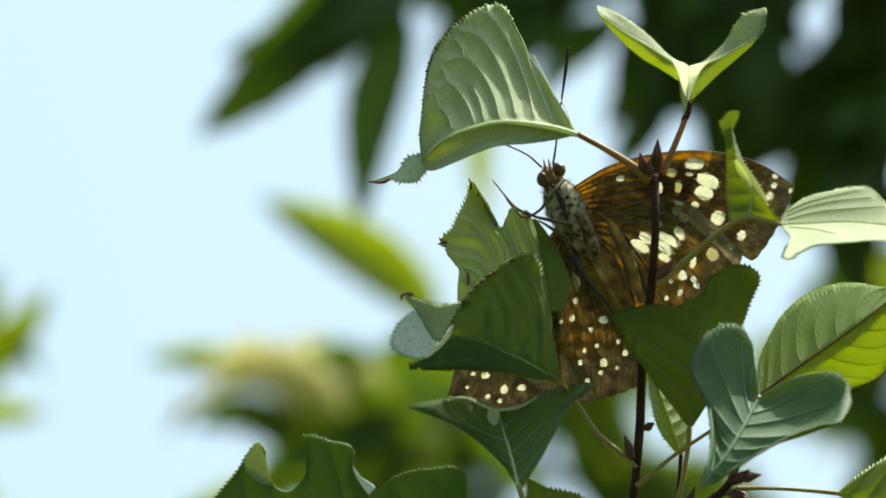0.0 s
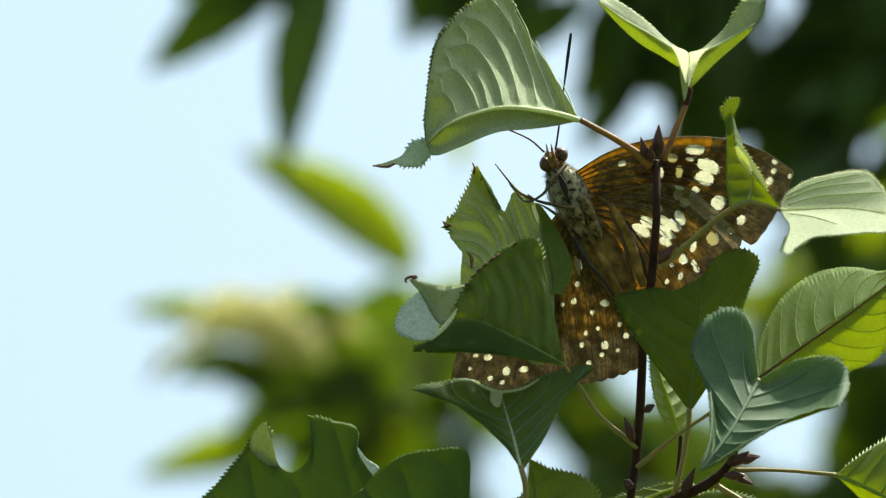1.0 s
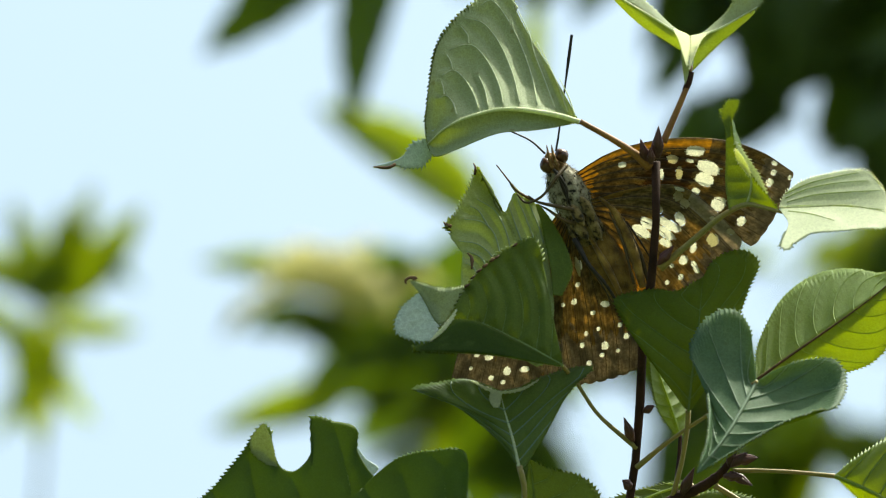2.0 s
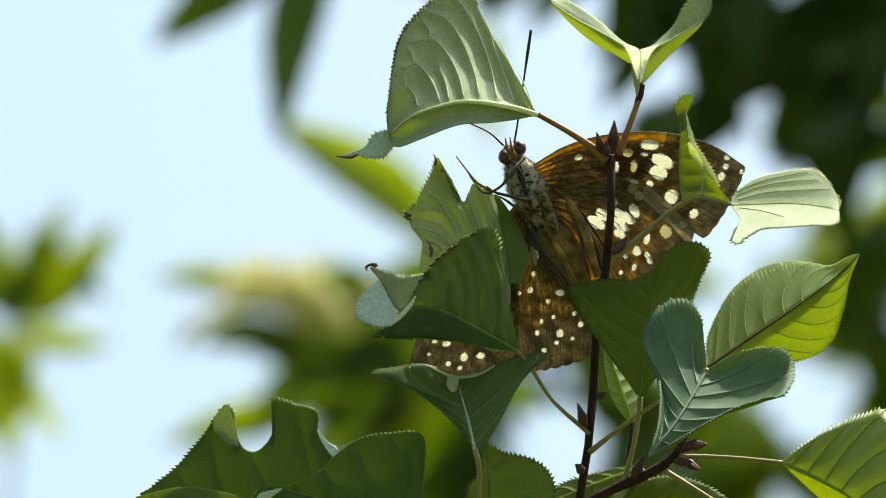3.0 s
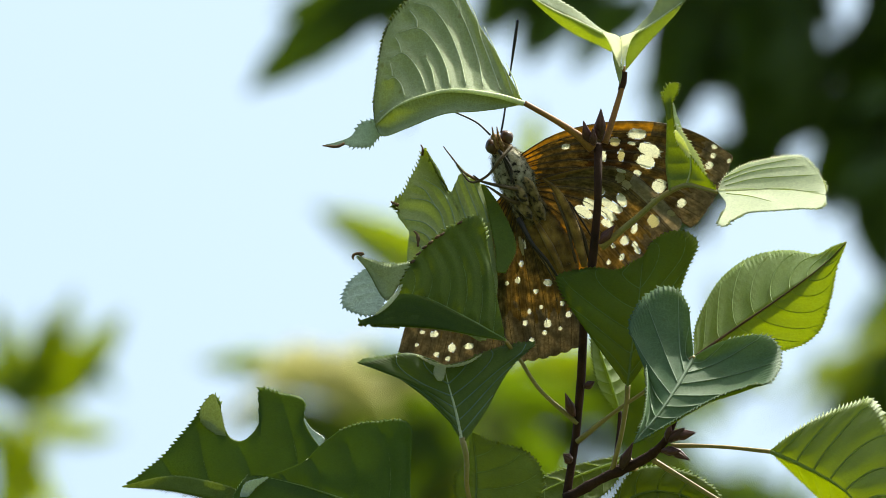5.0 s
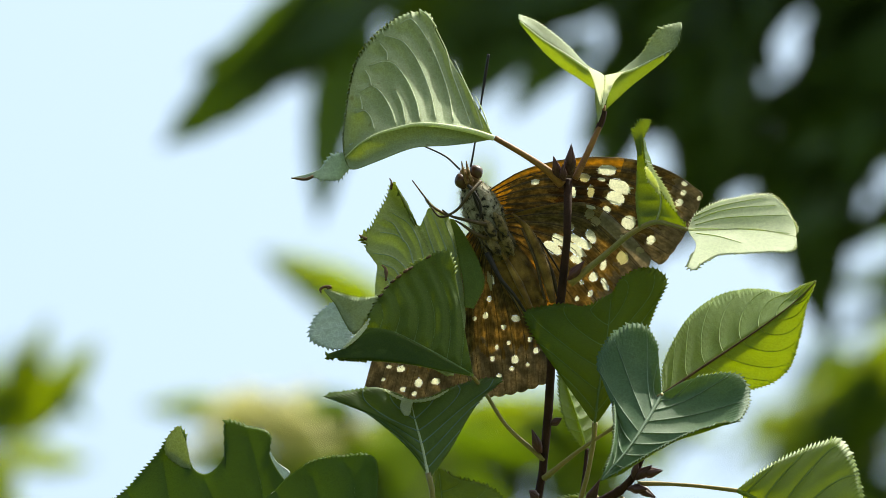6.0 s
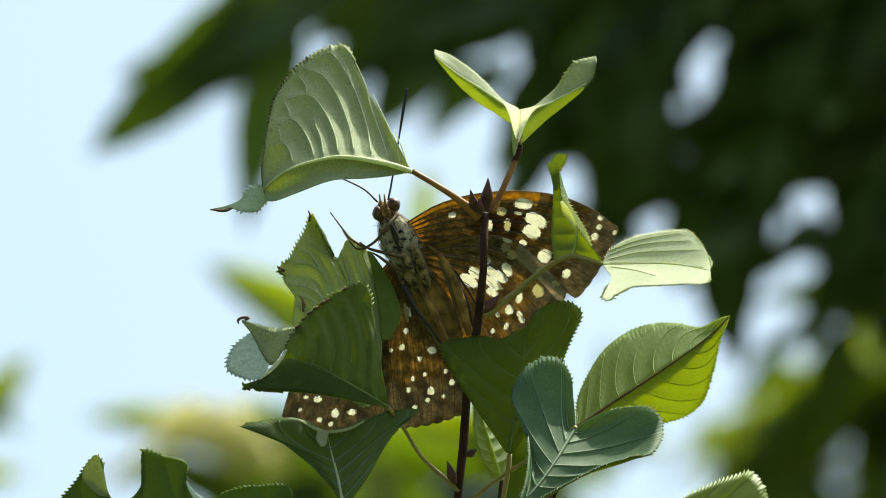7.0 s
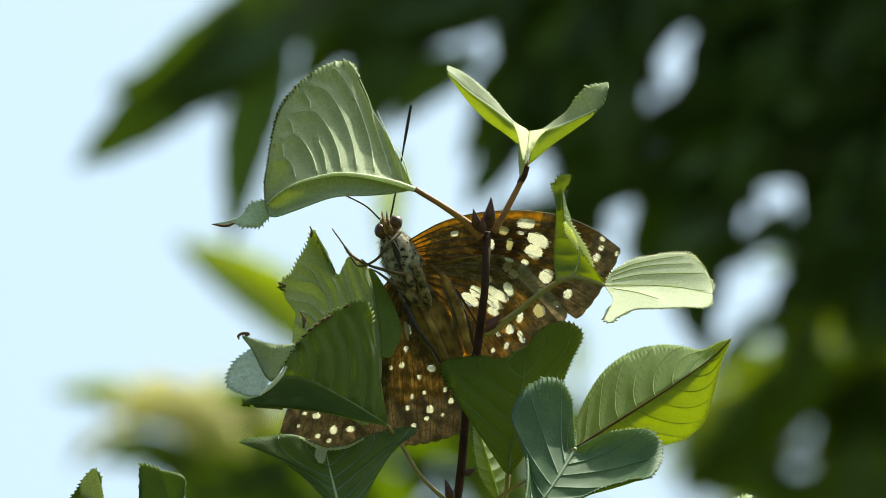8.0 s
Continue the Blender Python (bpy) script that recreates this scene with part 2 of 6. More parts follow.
vein_green = surface("vein_green", ((0.3, (0.12, 0.17, 0.05)), (0.7, (0.19, 0.26, 0.09))), 200, 3000, 0.5, 0.1, 0.2, (0.74, 0.85, 0.15), 0.42)
eye_mat = surface("eye", ((0.3, (0.05, 0.022, 0.012)), (0.7, (0.09, 0.04, 0.02))), 500, 6000, 0.25, 0.1, 0.6)
dark_skin = surface("antenna_skin", ((0.3, (0.012, 0.01, 0.008)), (0.7, (0.03, 0.022, 0.015))), 500, 5000, 0.5, 0.2, 0.3)
leg_mat = surface("leg_skin", ((0.3, (0.035, 0.024, 0.011)), (0.7, (0.10, 0.066, 0.026))), 400, 5000, 0.6, 0.2, 0.3)
palp_mat = surface("palp_fur", ((0.38, (0.10, 0.055, 0.02)), (0.6, (0.34, 0.2, 0.09)), (0.75, (0.5, 0.42, 0.3))), 900, 5000, 0.8, 0.4, 0.2)
# dark and bright far leaves; shade and sun sit in the colours
chestnut_leaf = surface("chestnut_leaf", ((0.3, (0.040, 0.068, 0.016)), (0.7, (0.072, 0.115, 0.028))), 25, 600, 0.42, 0.2, 0.4, (0.5, 0.62, 0.07), 0.44, 0.6, per_leaf=True)
bright_leaf = surface("sunlit_leaf", ((0.3, (0.10, 0.15, 0.02)), (0.7, (0.16, 0.22, 0.032))), 25, 600, 0.45, 0.2, 0.4, (0.74, 0.82, 0.05), 0.5, 0.4, per_leaf=True)
catkin_mat = surface("catkin", ((0.3, (0.46, 0.45, 0.21)), (0.7, (0.68, 0.65, 0.38))), 60, 900, 0.8, 0.4, 0.2, (0.9, 0.86, 0.45), 0.42, 0.2)
tree_bark = surface("tree_bark", ((0.3, (0.05, 0.04, 0.03)), (0.7, (0.14, 0.11, 0.085))), 14, 160, 0.85, 0.8, 0.2)
ground_mat = surface("meadow", ((0.3, (0.028, 0.042, 0.012)), (0.7, (0.06, 0.075, 0.026))), 1.2, 30, 0.9, 0.3, 0.2)
fly_mat = surface("fly_body", ((0.3, (0.02, 0.02, 0.022)), (0.7, (0.05, 0.05, 0.055))), 500, 5000, 0.4, 0.2, 0.4)

# ---- building helpers ----
VIEW = pose(0, 0, 2.5, 20)  # the plane of the shoot leans back by 20 degrees
MM = 0.001


def at(x, z, d=0.0):
    """A point x mm along, z mm up and d mm behind the middle of the leaning plane."""
    return VIEW @ Vector((x * MM, d * MM, z * MM))


def mesh_of(name, verts, faces, mats, index=None, smooth=True):
    me = bpy.data.meshes.new(name)
    me.from_pydata([tuple(v) for v in verts], [], faces)
    for m in mats:
        me.materials.append(m)
    if index is not None:
        me.polygons.foreach_set("material_index", index)
    me.polygons.foreach_set("use_smooth", [smooth] * len(me.polygons))
    me.update()
    return me


def part(name, me, parent, label=""):
    """One mesh as a part under its thing; the coordinates are those of the thing."""
    ob = new(name, me)
    ob.parent = parent
    return tagged(ob, label)


def thing(name, base, label, category, group="", kind=""):
    ob = new(name)
    ob.empty_display_size = 0.02
    ob.location = base
    return tagged(ob, label, category, group, kind)


def smooth_curve(points, n):
    """n points at even steps along a smooth curve through the given points."""
    p = np.array([tuple(q) for q in points], float)
    if len(p) == 2:
        return p[0] + (p[1] - p[0]) * np.linspace(0, 1, n)[:, None]
    q = np.vstack([2 * p[0] - p[1], p, 2 * p[-1] - p[-2]])
    fine = []
    for i in range(1, len(q) - 2):
        u = np.linspace(0, 1, 24, endpoint=False)[:, None]
        a, b, c, d = q[i - 1], q[i], q[i + 1], q[i + 2]
        tb, tc = (c - a) / 2, (d - b) / 2
        lim = np.linalg.norm(c - b)
        for v in (tb, tc):
            k = np.linalg.norm(v)
            if k > lim:
                v *= lim / k
        fine.append((2 * u**3 - 3 * u**2 + 1) * b + (u**3 - 2 * u**2 + u) * tb + (-2 * u**3 + 3 * u**2) * c + (u**3 - u**2) * tc)
    fine = np.vstack(fine + [p[-1:]])
    run = np.concatenate([[0], np.cumsum(np.linalg.norm(np.diff(fine, axis=0), axis=1))])
    want = np.linspace(0, run[-1], n)
    return np.stack([np.interp(want, run, fine[:, k]) for k in range(3)], 1)


def tube(points, radii, sides=8, n=24, squash=None, knots=0.0):
    """A tapered round tube along a smooth curve, closed at both ends. Radii in mm, evenly spread along it."""
    c = smooth_curve(points, n)
    r = np.interp(np.linspace(0, 1, n), np.linspace(0, 1, len(radii)), radii) * MM
    verts, faces = [], []
    t = np.gradient(c, axis=0)
    t /= np.linalg.norm(t, axis=1)[:, None] + 1e-12
    a = Vector((0.31, 0.9, 0.2)).cross(Vector(t[0]))
    for i in range(n):
        axis = Vector(t[i])
        a = (a - axis * a.dot(axis)).normalized()
        b = axis.cross(a)
        k = 1 + knots * noise.noise(Vector(c[i]) * 700)
        for j in range(sides):
            g = 2 * math.pi * j / sides
            verts.append(Vector(c[i]) + (a * math.cos(g) + b * math.sin(g) * (squash or 1)) * r[i] * k)
    for i in range(n - 1):
        for j in range(sides):
            k = (j + 1) % sides
            faces.append((i * sides + j, i * sides + k, (i + 1) * sides + k, (i + 1) * sides + j))
    faces.append(tuple(range(sides))[::-1])
    faces.append(tuple((n - 1) * sides + j for j in range(sides)))
    return verts, faces


def solid(me_name, grid, thick, mats, upper_first=True):
    """A thin closed sheet over a grid of points: one material above, one below."""
    g = np.array(grid, float)
    nr, nc = g.shape[:2]
    du, dv = np.gradient(g, axis=0), np.gradient(g, axis=1)
    nrm = np.cross(du, dv)
    size = np.linalg.norm(nrm, axis=2)
    flat = nrm.reshape(-1, 3).sum(0)
    flat /= np.linalg.norm(flat) + 1e-15
    nrm = np.where(size[..., None] > 1e-13, nrm / (size[..., None] + 1e-15), flat)
    a, b = g + nrm * thick / 2, g - nrm * thick / 2
    verts = np.vstack([a.reshape(-1, 3), b.reshape(-1, 3)])
    half = nr * nc
    faces, index = [], []
    for i in range(nr - 1):
        for j in range(nc - 1):
            q = (i * nc + j, (i + 1) * nc + j, (i + 1) * nc + j + 1, i * nc + j + 1)
            faces.append(q)
            index.append(0 if upper_first else 1)
            faces.append(tuple(k + half for k in q[::-1]))
            index.append(1 if upper_first else 0)
    ring = [j for j in range(nc)] + [i * nc + nc - 1 for i in range(1, nr)] + [(nr - 1) * nc + j for j in range(nc - 2, -1, -1)] \
        + [i * nc for i in range(nr - 2, 0, -1)]
    for k in range(len(ring)):
        p, q = ring[k], ring[(k + 1) % len(ring)]
        faces.append((p, q, q + half, p + half))
        index.append(1)
    return mesh_of(me_name, verts, faces, mats, index), nrm


def sheet(mid, left, right, teeth=1.15, tooth=1.1, belly=0.0, quilt=0.35, veins=8, sweep=0.1, bare=((), ()), nv=11):
    """The grid of a leaf blade between its midrib and its two toothed margins (base to tip)."""
    e = [smooth_curve(s, 60) for s in (left, right)]
    length = max(np.linalg.norm(np.diff(c, axis=0), axis=1).sum() for c in e) / MM
    n = 4 * max(10, int(length / teeth)) + 1
    m = smooth_curve(mid, n)
    sides = []
    for k, edge in enumerate((left, right)):
        c = smooth_curve(edge, n)
        out = c - m
        dist = np.linalg.norm(out, axis=1)[:, None]
        out = out / (dist + 1e-9)
        along = np.gradient(c, axis=0)
        along /= np.linalg.norm(along, axis=1)[:, None] + 1e-12
        # outward across the margin itself
        perp = out - along * (out * along).sum(1)[:, None]
        perp /= np.linalg.norm(perp, axis=1)[:, None] + 1e-9
        s = np.linspace(0, 1, n)
        amp = np.array([0.0, 0.14, 1.0, 0.06] * n)[:n] * np.minimum(1, np.minimum(s * 25, (1 - s) * 18))
        rnd = np.random.RandomState(n + k)
        amp *= 0.55 + 0.6 * rnd.rand(n)
        for lo, hi in bare[k]:
            amp[(s > lo) & (s < hi)] = 0.12 * rnd.rand(((s > lo) & (s < hi)).sum())
        nrm = np.cross(np.gradient(m, axis=0), c - m)
        nrm /= np.linalg.norm(nrm, axis=1)[:, None] + 1e-9
        if k == 1:
            nrm = -nrm
        rows = []
        for v in np.linspace(0, 1, nv):
            p = m * (1 - v) + c * v
            ph = (s - sweep * v**1.7) * veins - 0.5
            q = np.abs(np.sin(np.pi * ph)) ** 0.7
            w = min(1, v * 4) * (1 - v) ** 0.4
            p = p + nrm * ((belly * math.sin(math.pi * v) + quilt * q * w) * MM * np.minimum(1, dist[:, 0] / (6 * MM)))[:, None]
            if v == 1:
                p = p + (perp * 0.75 + along * 0.6) * (amp * tooth * MM)[:, None]
            rows.append(p)
        sides.append(rows)
    cols = sides[0][::-1] + sides[1][1:]
    return np.stack(cols, 1), nv


def on_sheet(g, s, col):
    nr, nc = g.shape[:2]
    i, j = min(max(s, 0), 1) * (nr - 1), col
    a, b = int(min(i, nr - 2)), int(min(j, nc - 2))
    u, v = i - a, j - b
    return g[a, b] * (1 - u) * (1 - v) + g[a + 1, b] * u * (1 - v) + g[a, b + 1] * (1 - u) * v + g[a + 1, b + 1] * u * v


def quilted(g, mid, lines, o, rise):
    """The grid of a blade that swells between its veins."""
    flat = np.array([tuple(VIEW.inverted() @ (Vector(q) + o)) for q in g.reshape(-1, 3)])[:, (0, 2)] / MM
    veins = np.vstack([smooth_curve([(x, 0, z) for x, z in line], 40)[:, (0, 2)] for line in list(lines) + [mid]])
    away = np.sqrt(((flat[:, None] - veins[None]) ** 2).sum(2).min(1)).reshape(g.shape[:2])
    away[:, (0, -1)] = away[:, (1, -2)]
    nrm = np.cross(np.gradient(g, axis=0), np.gradient(g, axis=1))
    nrm = nrm / (np.linalg.norm(nrm, axis=2)[..., None] + 1e-12)
    return g + nrm * (rise * MM * (1 - np.exp(-(away / 1.5) ** 1.3)))[..., None]


def leaf(plant, name, label, mid, left, right, face, veins=8, sweep=0.1, rib=0.55, bare=((), ()), vein_sides=(1, 1),
         teeth=1.15, tooth=1.1, belly=0.0, quilt=0.6, rib_mat=None, vein_mat=None, skin=None, fine=1.0, lines=(), vein_width=0.0):
    """A toothed leaf: blade, midrib and side veins. face: 1 where the upper side looks out of the plane, -1 where the under side does."""
    o = plant.location
    loc = lambda pts: [at(*p) - o for p in pts]
    g, nv = sheet(loc(mid), loc(left), loc(right), teeth, tooth, belly, 0.0, veins, sweep, bare)
    # which way the grid's normal looks
    du, dv = np.gradient(g, axis=0), np.gradient(g, axis=1)
    out = np.cross(du, dv).reshape(-1, 3).sum(0) @ np.array(VIEW.to_3x3() @ Vector((0, -1, 0)))
    upper_first = (out > 0) == (face > 0)
    if lines:
        g, nv = sheet(loc(mid), loc(left), loc(right), teeth, tooth, belly, 0.0, veins, sweep, bare, 31)
        g = quilted(g, [(x, z) for x, z, *_ in mid], lines, o, quilt * (1 if upper_first else -1))
    else:
        g, nv = sheet(loc(mid), loc(left), loc(right), teeth, tooth, belly, -quilt if upper_first else quilt, veins, sweep, bare)
    me, nrm = solid(name, g, 0.22 * MM, skin or (leaf_upper, leaf_under), upper_first)
    ob = part(name, me, plant, label)
    down = (-1 if upper_first else 1) * (0.2 if face < 0 else -0.05) * MM
    lift = lambda s, col: Vector(on_sheet(g, s, col) + on_sheet(nrm, s, col) * down)
    ribs = rib_mat or (vein_pale if face < 0 else vein_dim)
    flat = np.array([tuple(VIEW.inverted() @ (Vector(q) + o)) for q in (g + nrm * down).reshape(-1, 3)]).reshape(g.shape) / MM

    def on_blade(x, z):
        """The point of the blade's outer skin at that place of the leaning plane."""
        far = (flat[..., 0] - x) ** 2 + (flat[..., 2] - z) ** 2
        rows = far.argmin(0)
        away = np.sqrt(far[rows, np.arange(far.shape[1])])
        a, b = np.argsort(away)[:2]
        u = away[a] / (away[a] + away[b] + 1e-6)
        d = flat[rows[a], a, 1] * (1 - u) + flat[rows[b], b, 1] * u
        return at(x, z, float(d) + (0.1 if face < 0 else 0.02)) - o

    w = vein_width or rib
    for line in lines:
        c = smooth_curve([(x, 0, z) for x, z in line], 12)
        v, f = tube([on_blade(x, z) for x, _, z in c], (w * 0.5 * fine, w * 0.42 * fine, w * 0.2 * fine), 6, 24)
        part("side_vein", mesh_of("side_vein", v, f, (vein_mat or ribs,)), ob)
    if rib:
        v, f = tube([lift(i, nv - 1) for i in np.linspace(0, 1, 9)], (rib, rib * 0.8, rib * 0.5, rib * 0.2), 7, 28)
        part("midrib", mesh_of("midrib", v, f, (ribs,)), ob, "raised midrib")
        for k in (0, 1):
            if not vein_sides[k] or rib < 0.05:
                continue
            for i in range(veins):
                s0 = (i + 0.5) / veins
                w = np.linalg.norm(on_sheet(g, s0, nv - 1) - on_sheet(g, min(1, s0 + sweep), 0 if k == 0 else 2 * nv - 2))
                if w < 4 * MM:
                    continue
                end = 0.95 if s0 + sweep < 0.97 else max(0.3, min(0.95, ((0.97 - s0) / sweep) ** 0.6)) if s0 < 0.97 else 0.3
                pts = [lift(s0 + sweep * v ** 1.7, (nv - 1) * (1 - v) if k == 0 else (nv - 1) * (1 + v)) for v in np.linspace(0, end, 10)]
                v, f = tube(pts, (rib * 0.5 * fine, rib * 0.42 * fine, rib * 0.25 * fine), 6, 20)
                part("side_vein", mesh_of("side_vein", v, f, (vein_mat or (vein_pale if face < 0 else vein_dim),)), ob)
    return ob


def flap(parent, name, label, a, b, face, origin, teeth=1.15, tooth=1.0, belly=0.0, bare=((), ()), skin=None):
    """A curled piece of blade between two margins that start and end together."""
    loc = lambda pts: [at(*p) - origin for p in pts]
    la, lb = loc(a), loc(b)
    ca, cb = smooth_curve(la, 7), smooth_curve(lb, 7)
    g, nv = sheet([Vector(p) for p in (ca + cb) / 2], la, lb, teeth, tooth, belly, 0.2, 5, 0.1, bare, 5)
    du, dv = np.gradient(g, axis=0), np.gradient(g, axis=1)
    out = np.cross(du, dv).reshape(-1, 3).sum(0) @ np.array(VIEW.to_3x3() @ Vector((0, -1, 0)))
    me, _ = solid(name, g, 0.22 * MM, skin or parent.data.materials[:2], (out > 0) == (face > 0))
    return part(name, me, parent, label)


def rod(plant, name, label, pts, radii, mat, parent=None, sides=9, n=26, knots=0.0):
    o = plant.location
    v, f = tube([at(*p) - o for p in pts], radii, sides, n, None, knots)
    return part(name, mesh_of(name, v, f, (mat,)), parent or plant, label)


def bud(plant, base, tip, r, parent=None):
    """A pointed bud of overlapping scales."""
    o = plant.location
    a, b = at(*base) - o, at(*tip) - o
    axis = b - a
    verts, faces = [], []
    for k in range(5):
        g = k * 2.4
        side = axis.orthogonal().normalized()
        side.rotate(Matrix.Rotation(g, 3, axis).to_euler())
        p = [a + axis * (0.12 * k * 0.5), a + axis * (0.3 + 0.05 * k) + side * r * 0.45 * MM, b - axis * (0.02 * (4 - k)) + side * 0.12 * MM]
        v, f = tube(p, (r * 0.45, r * 0.72, r * 0.35, 0.05), 7, 9)
        faces += [tuple(i + len(verts) for i in q) for q in f]
        verts += v
    return part("bud", mesh_of("bud", verts, faces, (bud_mat,)), parent or plant, "dark reddish brown pointed bud")


# ---- ground ----
def build_ground():
    n = 40
    xs = np.sign(np.linspace(-1, 1, n)) * np.abs(np.linspace(-1, 1, n)) ** 3 * 1500
    verts = [(x, y, 0.04 * noise.noise(Vector((x, y, 0)) * 0.2) - 0.05 if abs(x) + abs(y) > 6 else 0.0) for x in xs for y in xs]
    faces = [(i * n + j, (i + 1) * n + j, (i + 1) * n + j + 1, i * n + j + 1) for i in range(n - 1) for j in range(n - 1)]
    ob = new("ground", mesh_of("ground", verts, faces, (ground_mat,)))
    tagged(ob, "mown green meadow under the trees", "ground", kind="structure")


build_ground()


# ---- the cherry shoot ----
def build_shoot():
    foot = at(*(32.6, -64.3, 6))
    shoot = thing("cherry_shoot", (foot.x - 0.02, foot.y + 0.1, 0), "slender young cherry shoot with chewed toothed green leaves", "shrub")
    o = shoot.location
    main = [(0, 0, 0), (0.03, 0.02, 0.8), (0.0, -0.01, 1.6), foot - o + Vector((-0.004, 0.012, -0.12))]
    up = [(32.6, -64.3, 6), (34.6, -51.4, 4), (36.0, -37.0, 3), (36.6, -22.7, 2), (37.7, -9.9, 0), (39.9, 0.9, -3), (40.2, 13.0, -5), (40.2, 25.5, -6)]
    v, f = tube([Vector(p) for p in main] + [at(*p) - o for p in up], (11, 8, 5, 2.2, 1.75, 1.6, 1.5, 1.3, 1.05), 12, 170, None, 0.16)
    stem = part("stem", mesh_of("stem", v, f, (bark,)), shoot, "dark brown woody stem")
    side = rod(shoot, "side_shoot", "dark brown knobbly side shoot",
               [(32.3, -64.5, 4), (42.3, -58.8, 2), (52.3, -54.1, 0), (57.2, -49.8, -2), (60.2, -43.8, -4)], (1.5, 1.3, 1.35, 1.2, 0.5), bark, None, 10, 40, 0.35)
    for b, t, r in (((37.9, 25.5, -7), (36.4, 31.2, -9), 1.15), ((40.5, 26.4, -7), (40.9, 34.3, -9), 1.5), ((39.0, 24.9, -8), (38.8, 29.2, -10), 1.0),
                    ((40.8, 0.1, -4), (44.6, 5.0, -7), 1.3), ((36.9, -36.3, 2), (39.6, -34.6, 0), 1.0), ((34.3, -43.5, 2), (32.1, -37.4, 0), 1.25),
                    ((33.7, -54.9, 2), (31.6, -53.0, 0), 1.2), ((46.3, -56.7, 0), (49.4, -49.8, -2), 1.3)):
        bud(shoot, b, t, r, stem)
    for b, t, r in (((59.4, -48.4, -3), (65.2, -47.3, -7), 1.3), ((58.6, -49.5, -3), (62.4, -46.0, -6), 1.3), ((57.9, -51.2, -3), (63.6, -54.3, -6), 1.2), ((56.5, -52.1, -2), (61.4, -52.0, -7), 1.2),
                    ((57.9, -49.8, -3), (58.8, -44.4, -4), 1.0)):
        bud(shoot, b, t, r, side)

    # broad leaf over the butterfly's head, seen from below
    big = leaf(shoot, "leaf", "large pale-veined cherry leaf arched over the butterfly",
         [(21.5, 35.5, -8), (12.2, 37.6, -8), (2.3, 38.5, -7), (-7.0, 36.2, -6), (-12.0, 33.6, -5), (-16.0, 30.1, -4)],
         [(20.8, 35.9, -8), (15.4, 46.6, 0), (9.7, 56.0, 7), (6.3, 62.6, 11.5), (4.6, 66.9, 13.5), (0.3, 67.4, 13.5), (-6.0, 64.0, 11.5), (-12.5, 56.7, 7), (-14.9, 48.0, 2), (-16.1, 35.8, -3), (-16.0, 30.2, -4)],
         [(21.1, 34.9, -7), (9.4, 34.1, -10), (0.9, 33.4, -10), (-9.1, 29.5, -9), (-14.1, 27.8, -7), (-16.0, 29.7, -4)], -1, 11, 0.3, 0.75, (((0.0, 0.40),), ((0.0, 1.0),)), (0, 0), belly=1.5, quilt=0.9, fine=0.55, tooth=1.0,
         lines=([(-8.7, 37.4), (-9.6, 40.2), (-11.3, 42), (-13, 41.4)], [(-3.3, 38.7), (-4.6, 42.5), (-6.9, 46.3), (-9.5, 48.3), (-12.1, 47.1)], [(-0.9, 39.3), (-1.8, 43.6), (-3.2, 46.8)], [(2.8, 39.7), (1.7, 44.7), (-1.1, 50.5), (-5.1, 54.6), (-10.6, 53.4)], [(6.8, 40), (5.2, 47), (1.8, 55.1), (-2.2, 60), (-6.7, 61.2)], [(11.1, 39.7), (9.8, 46.9), (6.4, 56.2), (2.5, 63.1), (-0.4, 65.8), (-2.7, 64.3)], [(15.5, 38.8), (13.2, 45.2), (10.4, 52.7), (9.3, 57.3), (6.5, 63.1)], [(18.6, 37.8), (16.7, 43.4), (13.8, 49.8), (11.3, 55)], [(20.3, 37.2), (18.9, 41.4), (16.7, 46)], [(-5.7, 54.9), (-5.9, 56.9), (-7.6, 59.2)], [(-9.6, 48.3), (-10.2, 50.6), (-11.2, 52.3)], [(-11.8, 42.3), (-12, 44), (-12.4, 45.5)], [(6.5, 63.7), (4.2, 66.6), (2, 68.3)]))
    # tip reflects the sky by its pale blue colour
    flap(big, "leaf_tip", "curled leaf tip with sky sheen in its bluish colour", [(-14, 33.8, -2), (-16.3, 31.4, -2.7), (-19.4, 30.5, -3.6), (-22.1, 27.1, -4.4), (-24.9, 25.8, -5.3), (-28.6, 24.8, -6.4)],
         [(-14.2, 27.8, -2.1), (-15.9, 26, -2.6), (-17.4, 24.4, -3), (-21.4, 24.3, -4.2), (-23.8, 24.9, -4.9), (-28.5, 24.4, -6.4)], -1, o, bare=(((0.5, 1.0),), ((0.6, 1.0),)), skin=(pale_sheen, pale_sheen))
    rod(shoot, "dry_tip", "dark withered leaf point", [(-23.8, 25.2, -5.5), (-25.6, 24.4, -6.1), (-29.2, 24.6, -7.2)], (0.3, 0.5, 0.2), dry_mat, big, 7, 14, 0.5)
    rod(shoot, "petiole", "brown leaf stalk", [(21.6, 35.5, -8), (29.3, 31.2, -8), (35.0, 27.5, -7), (38.8, 24.1, -6)], (0.7, 0.75, 0.9, 1.4), petiole_red, big)

    # forked young leaf at the top
    mids = [(25.3, 64.8, -3), (31, 59.3, -4), (36.7, 55.4, -5), (42.3, 52.1, -6), (46.1, 50.1, -7)]
